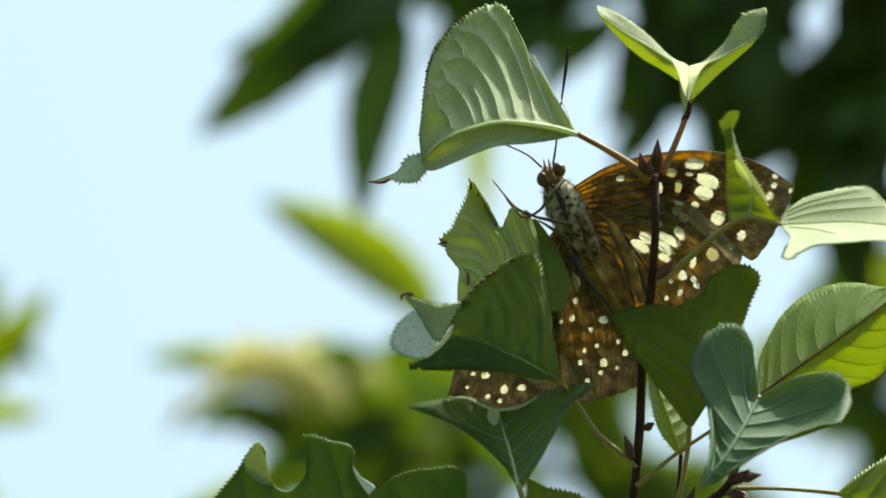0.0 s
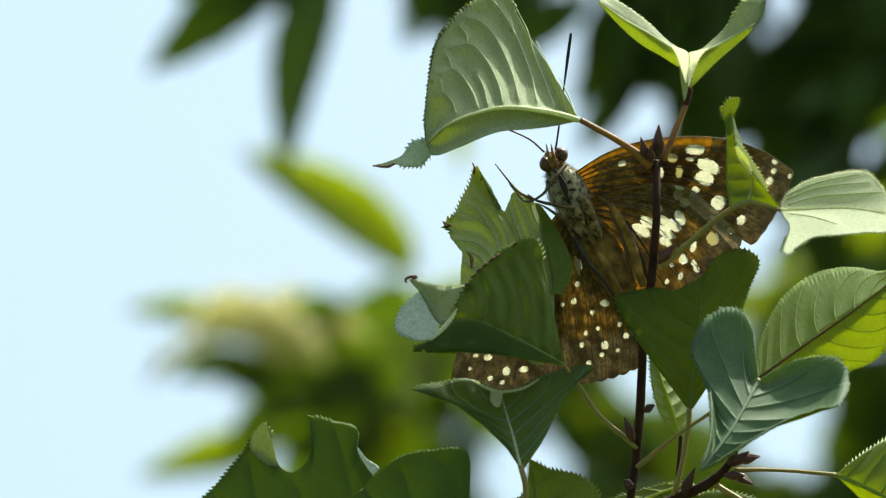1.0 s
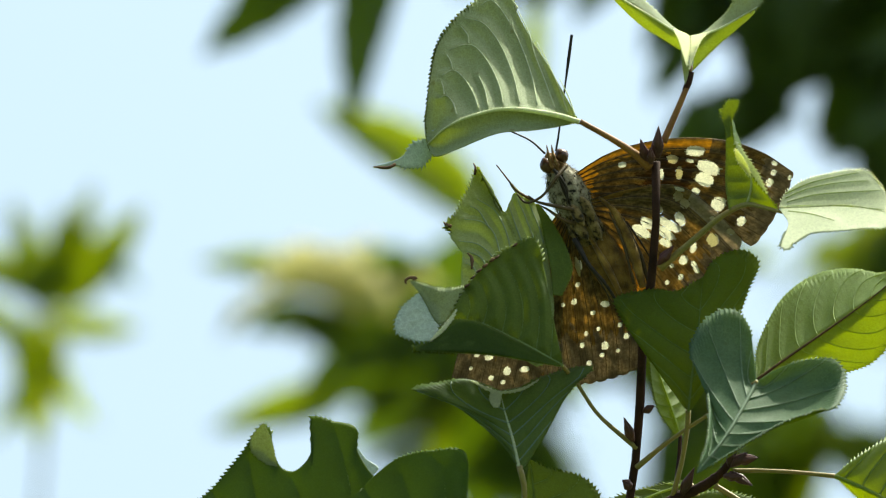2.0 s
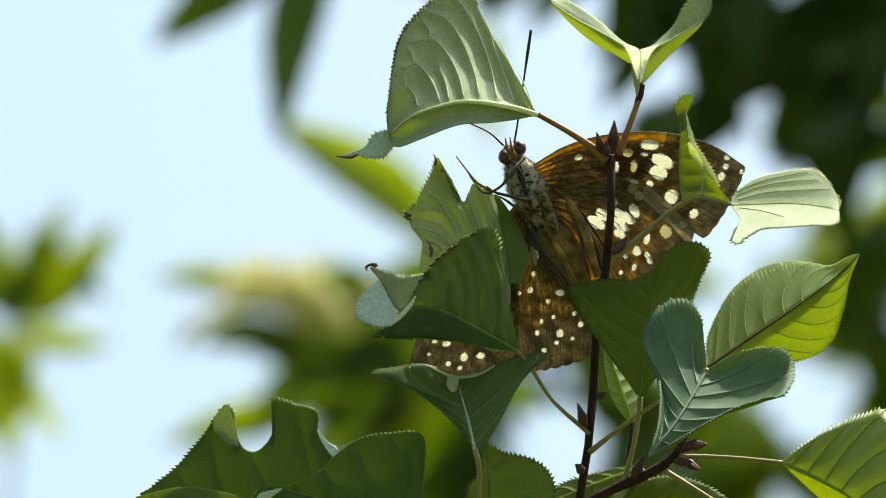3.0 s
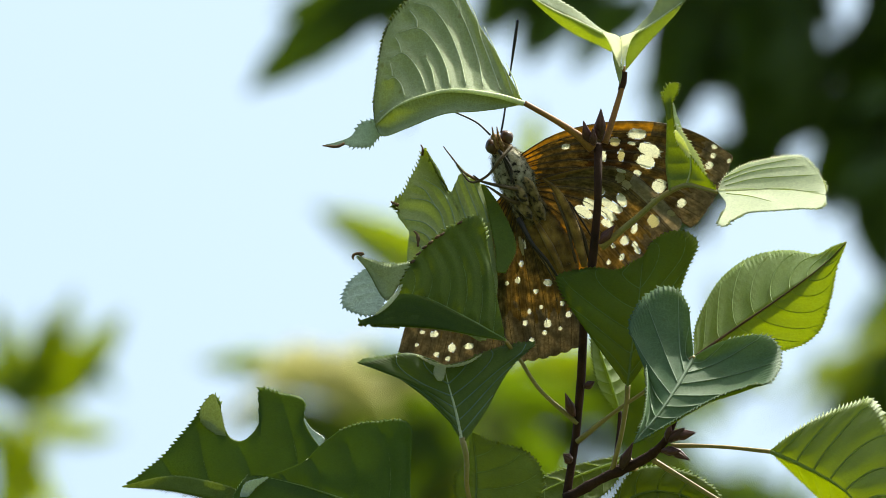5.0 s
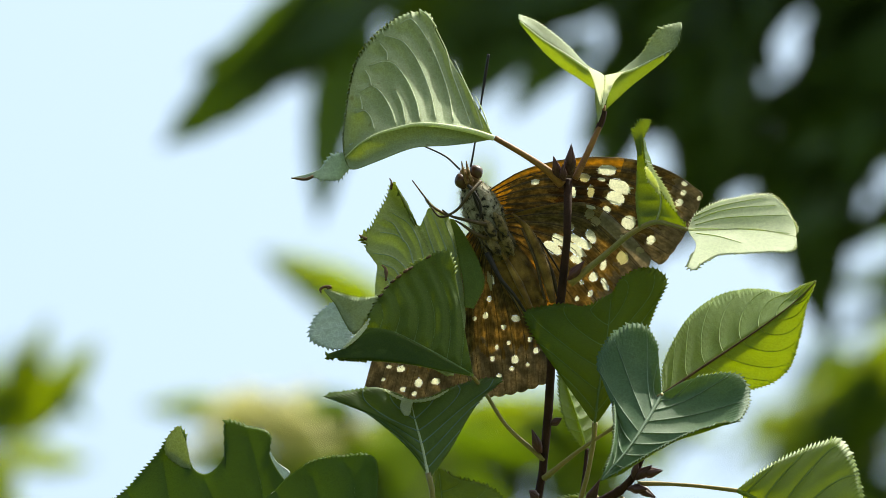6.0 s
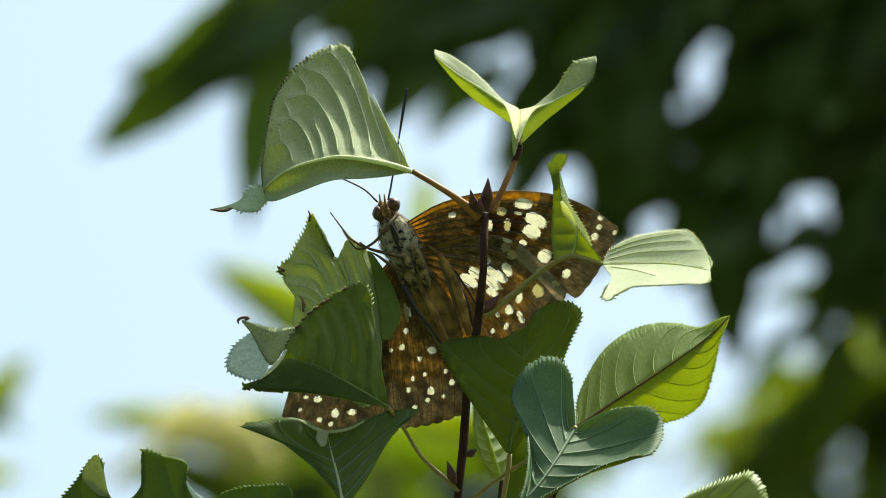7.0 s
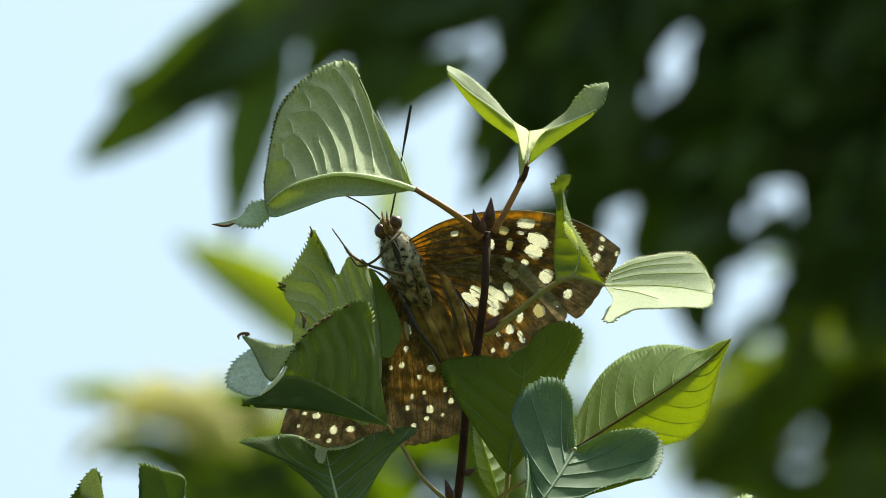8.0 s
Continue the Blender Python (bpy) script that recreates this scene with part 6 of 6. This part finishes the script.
    # long leaves that hang below the crown's edge
    for k, (base, tip) in enumerate((((202.7, 146, 3498), (207.1, 51.8, 3490)), ((210.9, 112, 3502), (208.4, -16.8, 3494)), ((201.9, 60.1, 3506), (211.3, -21.9, 3498)), ((215.4, 84.7, 3510), (212.7, -4.7, 3502)), ((193.7, 94.2, 3514), (205.6, 19.1, 3506)), ((207.9, 118.8, 3495), (209.9, 50.2, 3490)), ((213.7, 74.3, 3503), (206.8, -10.0, 3498)), ((199.5, 87.5, 3511), (211.6, 5.6, 3506)), ((216.4, 95.1, 3495), (215.2, 19.5, 3490)), ((266.3, 73.7, 3503), (227.3, 43.3, 3498)), ((273.6, 63.0, 3511), (241.6, 46.3, 3506)), ((282.6, 8.4, 3495), (262.1, -54.9, 3490)), ((302.0, 40.1, 3503), (276.3, -5.6, 3498)), ((321.6, 64.9, 3511), (288.9, 22.4, 3506)), ((332.3, 99.6, 3495), (310.6, 40.4, 3490)), ((279.2, 52.9, 3503), (259.3, 34.9, 3498)), ((292.0, -11.8, 3511), (269.9, -60.8, 3506)), ((171.5, 83.0, 3495), (148.8, 67.7, 3490)), ((188.9, 76.8, 3503), (206.0, 36.3, 3498)), ((84.9, 103.6, 3511), (66.5, 64.4, 3506)), ((101.9, 107.7, 3495), (75.7, 74.0, 3490)))):
        hang(upper, CHESTNUT[k % 3], base, tip, 12 * (k % 3), o)
    rnd = random.Random(7)
    lo, hi, step = (84.7, 282.1, 3500), (458.1, -43.1, 3500), (203.9, 46.5, 3500)
    low, left, deep = (900.0, -2.0, 3500), (77.9, 192.6, 3500), (281.8, -14.0, 3500)
    made, packed = 0, []
    while made < 2000:
        x, z, d = rnd.uniform(lo[0], hi[0]), rnd.uniform(hi[1], lo[1]), 3500 + rnd.uniform(-60, 70)
        length, turn = rnd.uniform(38, 140) if made < 500 else rnd.uniform(18, 58), rnd.uniform(-0.7, 0.9)
        tip = (x - length * math.sin(turn + 0.35), z - length * math.cos(turn + 0.35), d + rnd.uniform(-30, 30))
        if z < step[1] and x < step[0] or z < low[1] and x < low[0] or tip[0] < left[0] or tip[1] < deep[1] and tip[0] < low[0]:
            continue
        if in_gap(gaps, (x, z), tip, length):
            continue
        k = made % 3
        if made < 290:
            hang(upper, CHESTNUT[k], (x, z, d), tip, rnd.uniform(-60, 60), o)
        else:
            packed.append((CHESTNUT[k], placing((x, z, d), tip, rnd.uniform(-60, 60), o)))
        made += 1
    tagged(part("foliage", joined("foliage", packed, chestnut_leaf), upper, "mass of dark leaves"), kind="stuff")
    # unseen rest of the crown, added above and beyond to shade the boughs
    rest = crown(o, CHESTNUT, 1500, (103.8, 720.6, 3600), (778.8, 440.1, 3600), 3450, 4300, 21)
    rest += crown(o, CHESTNUT, 100, (405.6, 318.2, 3700), (734.7, 75.6, 3700), 3700, 4600, 22)
    tagged(part("foliage", joined("foliage", rest, chestnut_leaf), bough, "mass of dark leaves"), kind="stuff")
    crown_mass(tree, (1.75, 4.5, 5.4), (0.7, 0.9, 0.8), 900, chestnut_leaf, CHESTNUT, 33)
    return bough, upper, dangling


def catkin(parent, b, t, r, o):
    """A fluffy spike from b to t."""
    a, c = at(*b) - o, at(*t) - o
    verts, faces = tube([a, (a + c) / 2 + Vector((0, 0, 0.012)), c], (r * 0.3, r, r, r * 0.8, r * 0.2), 20, 44)
    axis = (c - a).normalized()
    for i, p in enumerate(verts):
        foot = a + axis * (p - a).dot(axis)
        verts[i] = foot + (p - foot) * (1 + 0.55 * noise.noise(p * 90) + 0.35 * noise.noise(p * 260))
    part("catkin", mesh_of("catkin", verts, faces, (catkin_mat,)), parent, "fluffy cream catkin")


def build_flowering():
    """The sunlit chestnut farther off with cream catkins."""
    tree = far_tree("flowering_chestnut", "sunlit chestnut with cream catkins and bright leaves", (-1.6, 5.6, 0), (-1.4, 5.4, 4.6), 110)
    o = tree.location
    spray = limb(tree, [Vector((-1.5, 5.5, 3.2)), (-233.6, -343.6, 4500), (-105.6, -223.6, 4500), (-33.6, -151.6, 4500), (6.4, -103.6, 4500)], (35, 12, 7, 4, 2), "branch with catkins")
    for b, t, roll, k in (((-5.6, -41.6, 4500), (-113.3, 56.2, 4480), 30, 2), ((27.2, 116.4, 4500), (20.8, 28.4, 4500), 40, 0), ((-133.6, -68.4, 4500), (-209.8, -63.4, 4480), 20, 0), ((-89.9, -83.8, 4520), (-182.1, -62.2, 4520), 10, 1),
                          ((-33.6, -103.6, 4500), (-141.2, -143.2, 4480), 20, 2), ((-17.6, -111.9, 4520), (-121.9, -103.9, 4520), -20, 2), ((-105.6, -159.6, 4500), (-203.0, -177.1, 4480), 20, 1), ((-9.6, -128.0, 4520), (-105.6, -167.6, 4500), 25, 2), ((6.4, -99.6, 4500), (-65.8, -79.8, 4520), 10, 1),
                          ((-9.6, -143.6, 4500), (-57.6, -207.6, 4500), 30, 2), ((6.4, -80.1, 4540), (78.8, -104.2, 4540), 20, 1), ((14.5, -104.2, 4540), (58.7, -168.5, 4540), 20, 1)):
        hang(spray, SUNLIT[k] if roll >= 30 or t[0] < -150 else CHESTNUT[k], b, t, roll, o)
    for b, t, roll, k in (((-53.6, -63.7, 4440), (-125.6, -74.9, 4440), 20, 2), ((-17.6, -99.7, 4440), (-73.6, -85.7, 4440), -15, 1), ((-33.6, -111.7, 4440), (-105.6, -99.7, 4440), 25, 0), ((-9.6, -103.7, 4440), (-57.6, -139.7, 4440), 10, 1), ((-57.6, -115.7, 4440), (-133.6, -127.7, 4440), -20, 2), ((-25.6, -119.7, 4440), (-73.6, -163.7, 4440), 15, 0), ((-1.6, -87.7, 4440), (-37.6, -79.7, 4440), 30, 2), ((-89.6, -99.7, 4440), (-141.6, -109.7, 4440), 5, 1)):
        hang(spray, CHESTNUT[k], b, t, roll, o)
    for k, (b, t) in enumerate((((-20, -108, 4520), (-84, -146, 4510)), ((-8, -138, 4520), (-92, -166, 4510)), ((-26, -150, 4530), (-104, -192, 4520)), ((2, -118, 4530), (-60, -178, 4520)),
                                ((-52, -148, 4530), (-128, -158, 4520)), ((10, -150, 4530), (-44, -214, 4520)), ((-2, -96, 4530), (-66, -122, 4520)), ((-116.5, -97.9, 4430), (-177.6, -111.2, 4420)), ((-100.6, -104.6, 4430), (-144, -116.3, 4420)), ((-132.3, -93.1, 4430), (-167.7, -98.5, 4420)),
                                ((-25, -102.9, 4430), (-76.5, -106.7, 4420)), ((-29, -122.7, 4430), (-80.4, -120.6, 4420)), ((-48.8, -106.9, 4430), (-100.2, -111.5, 4420)), ((-17, -138.6, 4430), (-60.6, -122.6, 4420)), ((-60.7, -130.7, 4430), (-100.2, -118.7, 4420)), ((-9.1, -114.8, 4430), (-48.7, -134.4, 4420)))):
        hang(spray, CHESTNUT[k % 3], b, t, 20 * (k % 3) - 15, o)
    # catkins: stout fluffy spikes, each one shell
    for b, t, r in (((-105.6, -62.9, 4470), (-175.6, -79.7, 4455), 7), ((-73.6, -68.5, 4475), (-155.6, -88.5, 4460), 8), ((-111.6, -82.9, 4480), (-185.6, -103.7, 4465), 6), ((-57.6, -79.7, 4485), (-137.6, -70.9, 4470), 8), ((-49.6, -88.5, 4490), (-125.6, -101.7, 4475), 7), ((-31.6, -99.7, 4495), (-91.6, -79.7, 4480), 7), ((-157.6, -98.9, 4500), (-197.6, -118.9, 4485), 5), ((-65.6, -74.1, 4505), (-113.6, -63.7, 4490), 6),
                    ((-80.4, -88.9, 4420), (-133.7, -74.2, 4410), 8), ((-92.3, -102, 4420), (-155.5, -83.7, 4410), 8), ((-70.5, -102.8, 4420), (-117.9, -88.8, 4410), 7), ((-108.2, -83, 4420), (-167.4, -71.9, 4410), 7)):
        catkin(spray, b, t, r, o)
    crown_mass(tree, (-1.55, 5.6, 4.3), (0.7, 0.8, 0.7), 900, bright_leaf, SUNLIT, 31)


def build_sapling():
    """A young plant at the edge, swaying."""
    base = at(*(-322.5, -188.8, 4700))
    tree = thing("sapling", (base.x - 0.05, base.y, 0), "young sapling with bright green backlit leaves", "sapling")
    o = tree.location
    v, f = tube([Vector((0, 0, 0)), Vector((0.03, 0, 1.5)), at(*(-322.5, -271.1, 4700)) - o, at(*(-314.3, -172.4, 4700)) - o, at(*(-312.3, -106.6, 4700)) - o], (16, 10, 6, 4, 2), 8, 50)
    stem = part("stem", mesh_of("stem", v, f, (petiole_mat,)), tree, "green-brown stem")
    for b, t, roll, k in (((-314.3, -118.9, 4700), (-239.9, -53.8, 4690), 20, 2), ((-314.3, -125.1, 4700), (-250.2, -140.1, 4690), 20, 2), ((-318.4, -123.0, 4700), (-336.0, -38.0, 4700), 20, 1), ((-314.3, -114.8, 4700), (-388.4, -65.4, 4700), 30, 2),
                          ((-322.5, -147.7, 4700), (-384.3, -106.6, 4700), 30, 2), ((-310.6, -106.7, 4710), (-277.3, -32.5, 4700), 20, 1), ((-314.3, -160.0, 4700), (-281.4, -209.4, 4700), 30, 1), ((-318.4, -168.3, 4700), (-359.6, -213.5, 4700), 30, 1),
                          ((-317.3, -106.9, 4720), (-298.3, -49.0, 4710), 30, 2), ((-318.4, -172.4, 4700), (-297.9, -131.2, 4700), 30, 2)):
        hang(stem, SUNLIT[k], b, t, roll, o)
    for i, (b, t, k, roll) in enumerate((((-330.1, -105.6, 4705), (-276.5, -50.0, 4705), 1, 20), ((-276.5, -72.7, 4705), (-249.7, -107.7, 4705), 0, 25), ((-321.8, -122.1, 4705), (-325.9, -221.0, 4705), 2, 10), ((-313.6, -97.4, 4705), (-260.0, -89.2, 4705), 2, -20), ((-346.5, -146.8, 4705), (-293.0, -171.6, 4705), 0, 30))):
        hang(stem, (CHESTNUT if i == 1 else SUNLIT)[k], b, t, roll, o)
    return stem


def build_thicket():
    """Sunlit foliage farther off, low behind the shoot."""
    tree = far_tree("thicket_tree", "sunlit broadleaf tree with yellow-green leaves farther off", (1.9, 7.4, 0), (1.6, 7.2, 4.4), 100)
    o = tree.location
    bough = limb(tree, [Vector((1.8, 7.3, 2.6)), (554.8, -327.6, 6200), (355.9, -253.0, 6200), (157.1, -218.2, 6200)], (40, 20, 10, 4), "low leafy bough", "bough")
    rnd = random.Random(11)
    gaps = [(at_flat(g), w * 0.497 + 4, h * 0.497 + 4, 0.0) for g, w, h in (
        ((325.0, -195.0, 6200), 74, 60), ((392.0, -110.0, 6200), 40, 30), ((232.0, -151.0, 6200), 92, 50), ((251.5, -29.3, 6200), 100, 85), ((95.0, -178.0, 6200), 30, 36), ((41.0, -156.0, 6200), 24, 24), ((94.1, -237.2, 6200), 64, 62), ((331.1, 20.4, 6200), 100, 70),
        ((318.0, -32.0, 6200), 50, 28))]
    packed = []
    right, left = (346.0, 20.4, 6200), (167.0, -79.0, 6200)
    made = 0
    while made < 760:
        px, pz = rnd.uniform(-32, 580), rnd.uniform(-253, -59)
        if made % 2 == 0:
            px, pz = rnd.uniform(right[0] - 40, right[0] + 190), rnd.uniform(right[1] - 200, right[1])
        length, turn = rnd.uniform(60, 180) if made < 300 else rnd.uniform(35, 90), rnd.uniform(-1.6, 1.6)
        d = 6200 + rnd.uniform(-90, 90)
        tip = (px - length * math.sin(turn), pz - length * math.cos(turn), d)
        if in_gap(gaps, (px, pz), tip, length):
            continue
        # more dark leaves to the left stand in for shade
        if made < 290:
            hang(bough, (SUNLIT if rnd.random() < (0.55 if px > left[0] else 0.12) else CHESTNUT)[made % 3], (px, pz, d), tip, rnd.uniform(-70, 70), o)
        else:
            packed.append(((CHESTNUT if made % 5 < 3 or px < left[0] else SUNLIT)[made % 3], placing((px, pz, d), tip, rnd.uniform(-70, 70), o)))
        made += 1
    tagged(part("foliage", joined("foliage", packed, chestnut_leaf), bough, "mass of green leaves"), kind="stuff")
    for b, t, r in (((392.0, -72.0, 6150), (328.0, -84.0, 6140), 8), ((398.0, -98.0, 6150), (338.0, -106.0, 6140), 8), ((372.0, -62.0, 6150), (318.0, -70.0, 6140), 6), ((410.0, -120.0, 6150), (352.0, -124.0, 6140), 7)):
        catkin(bough, b, t, r, o)
    for k, (b, t, young) in enumerate((((370.3, -18.4, 6150), (315.9, -63, 6140), 1), ((380.3, -53, 6150), (320.9, -77.9, 6140), 1), ((370.4, -82.7, 6150), (296.2, -92.7, 6140), 1), ((350.6, -102.6, 6150), (286.3, -112.5, 6140), 1), ((188.2, -3.8, 6150), (195.2, -63.1, 6140), 1), ((390.2, -112.4, 6150), (340.8, -132.3, 6140), 1), ((212.1, -162.1, 6150), (237.9, -217.5, 6140), 0), ((247.8, -181.9, 6150), (203.3, -206.7, 6140), 0), ((76, -102.9, 6150), (38.9, -162.3, 6140), 0), ((54.7, -132.6, 6150), (24.1, -184.6, 6140), 0), ((400.1, -82.7, 6150), (350.6, -112.5, 6140), 0), ((370.5, -132.2, 6150), (321, -152.1, 6140), 0), ((93.3, -93, 6150), (53.7, -122.7, 6140), 1), ((355.5, -43.2, 6150), (340.7, -92.7, 6140), 0),
                                   ((14.1, -83.1, 6150), (53.7, -127.5, 6140), 0), ((24, -102.9, 6150), (73.5, -132.4, 6140), 1), ((53.7, -83.1, 6150), (78.4, -142.3, 6140), 0), ((66.1, -127.6, 6150), (53.7, -181.9, 6140), 0), ((78.4, -102.9, 6150), (103.2, -162.1, 6140), 0),
                                   ((103.2, -132.5, 6150), (73.5, -176.9, 6140), 0), ((118, -83, 6150), (132.8, -142.3, 6140), 1), ((9.2, -127.7, 6150), (24.1, -196.8, 6140), 0), ((53.8, -177.2, 6150), (113.1, -196.7, 6140), 0), ((103.3, -182, 6150), (147.7, -206.5, 6140), 0),
                                   ((123, -142.4, 6150), (137.8, -196.6, 6140), 0), ((73.5, -93, 6150), (33.9, -132.5, 6140), 1), ((132.9, -102.8, 6150), (103.1, -142.3, 6140), 0), ((354.5, -18.4, 6150), (295.8, -53.1, 6140), 0),
                                   ((340.6, -3.6, 6150), (310.6, -43.2, 6140), 0), ((370.4, -63, 6150), (320.6, -82.7, 6140), 1), ((320.9, -63, 6150), (271.1, -82.8, 6140), 1), ((301.1, -82.8, 6150), (256.3, -107.5, 6140), 1), ((340.7, -82.8, 6150), (290.9, -102.5, 6140), 1),
                                   ((281.3, -63.1, 6150), (261.3, -102.6, 6140), 1), ((360.5, -102.6, 6150), (320.6, -127.2, 6140), 1), ((301.1, -102.6, 6150), (266.3, -132.2, 6140), 1), ((162.7, -182, 6150), (221.9, -211.4, 6140), 0),
                                   ((172.6, -196.8, 6150), (231.7, -221.2, 6140), 0), ((152.8, -172.1, 6150), (202.1, -196.6, 6140), 0), ((88.4, -132.6, 6150), (123, -181.8, 6140), 0), ((73.5, -63.3, 6150), (38.8, -102.8, 6140), 1), ((93.3, -83.1, 6150), (63.6, -127.5, 6140), 0))):
        hang(bough, (SUNLIT if young else CHESTNUT)[k % 3], b, t, 14 * (k % 4) - 20, o)
    crown_mass(tree, (1.85, 7.5, 4.4), (0.7, 0.9, 0.8), 900, bright_leaf, SUNLIT, 32)


chestnut_bough, crown_bough, swaying_twig = build_chestnut()
build_flowering()
sapling_stem = build_sapling()
build_thicket()


def build_insect():
    """A small fly that crosses in front of the sky."""
    fly = thing("fly", at(*(-50.2, -3.0, 1000)), "tiny dark fly passing in the air", "fly")
    v, f = ellipsoid((-0.0022, 0, 0), (0.0022, 0, 0), 1.0, 0.8, 8, 8)
    part("body", mesh_of("body", v, f, (fly_mat,)), fly)
    for s in (-1, 1):
        g = np.array([[(0.0002 - 0.0012 * a, s * 0.0025 * b, 0.0006) for a in np.linspace(0, 1, 4)] for b in np.linspace(0.1, 1, 4)])
        me, _ = solid("wing", g, 0.00004, (wing_band, wing_band))
        part("wing", me, fly, "grey clear wing")
    return fly


fly = build_insect()


# ---- what moves ----
FORK_SWAY = ((0, 2.4), (0.5, -5.3), (1, 1.7), (1.5, 0.4), (1.7, 4.0), (2.8, -5.2), (3, -0.8), (3.5, -0.0), (4, -3.0), (5.3, -4.3), (5.5, 0.7), (6, 3.1), (6.5, 0.1), (7, 2.2), (7.5, 5.7), (8, 4.9))
PALE_SWAY = ((0, -1.0), (0.5, -2.9), (1, 5.5), (1.5, 0.3), (1.7, 4.2), (2.8, -0.2), (3, 2.4), (3.5, -0.0), (4, 3.6), (5.3, 0.3), (5.5, 0.8), (6, 3.7), (6.5, 5.9), (7, 1.3), (7.5, 0.2), (8, 1.4))
BOUGH_SWAY = ((0, 20, -4), (0.5, 1, 6), (1, -0, 8), (1.5, 6, -4), (1.7, -6, -5), (2.8, -9, -17), (3, -13, 8), (3.5, 4, 4), (4, 25, 8), (5.3, 19, 30), (5.5, 16, 28), (6, 1, 20), (6.5, 3, 18), (7, -9, 23), (7.5, -1, 5), (8, 0, -0))
CROWN_SWAY = ((0, 30, -16), (0.5, 26, -28), (1, 22, -30), (1.5, 24, -26), (1.7, 24, -24), (2.8, 23, -18), (3, 23, -15), (3.5, 24, 0), (4, 29, -4), (5.3, 25, 8), (5.5, 24, 8), (6, 20, 8), (6.5, 10, 3), (7, 2, 2), (7.5, -5, 10), (8, 0, 0))
TWIG_SWAY = ((0, 20, -14), (0.5, 20, 26), (1, -14, -8), (1.5, 6, -4), (1.7, -6, -5), (2.8, -24, -12), (3, -32, -6), (3.5, 31, 85), (4, 25, 70), (5.3, 19, 40), (5.5, 16, 28), (6, 1, 20), (6.5, 3, 18), (7, -9, 23), (7.5, -1, 5), (8, 0, 0))
SAPLING_SWAY = ((0, -41, 30), (0.5, -95, 25), (1, -82, 25), (1.5, 0, 30), (1.7, -13, 26), (2.8, -8, 14), (3, -2, 19), (3.5, 0, -6), (4, -41, 12), (5.3, -25, 20), (5.5, -29, 24), (6, -6, 28), (6.5, 0, 25), (7, -16, 25), (7.5, -25, 25), (8, -25, 25))


def motions():
    """The wind: the bough, the sapling and the young leaves sway."""
    walk(chestnut_bough, [(t, pose(x * MM, 0, z * MM)) for t, x, z in BOUGH_SWAY])
    walk(crown_bough, [(t, pose(x * MM, 0, z * MM)) for t, x, z in CROWN_SWAY])
    walk(swaying_twig, [(t, pose(x * MM, 0, z * MM)) for t, x, z in TWIG_SWAY])
    walk(sapling_stem, [(t, pose(x * MM, 0, z * MM)) for t, x, z in SAPLING_SWAY])

    def swing(ob, pivot, axis, rows):
        p = at(*pivot) - shoot.location
        way = VIEW.to_3x3() @ Vector(axis)
        walk(ob, [(t, Matrix.Translation(p) @ Matrix.Rotation(radians(a), 4, way) @ Matrix.Translation(-p)) for t, a in rows])

    swing(fork_leaf, (40.8, 25.5, -6), (0, 1, 0), FORK_SWAY)
    swing(pale_leaf, (70.3, 12.9, -14), (1, 0, 0), PALE_SWAY)

    # the fly crosses in a straight line
    here, ahead = at(*(-50.2, -3.0, 1000)), at(*(-124.8, -60.6, 1000))
    walk(fly, [(t, Matrix.Translation(here + (ahead - here) * (t - 4.0) * 10)) for t in (0.0, 2.0, 4.0, 6.0, 8.0)])


motions()
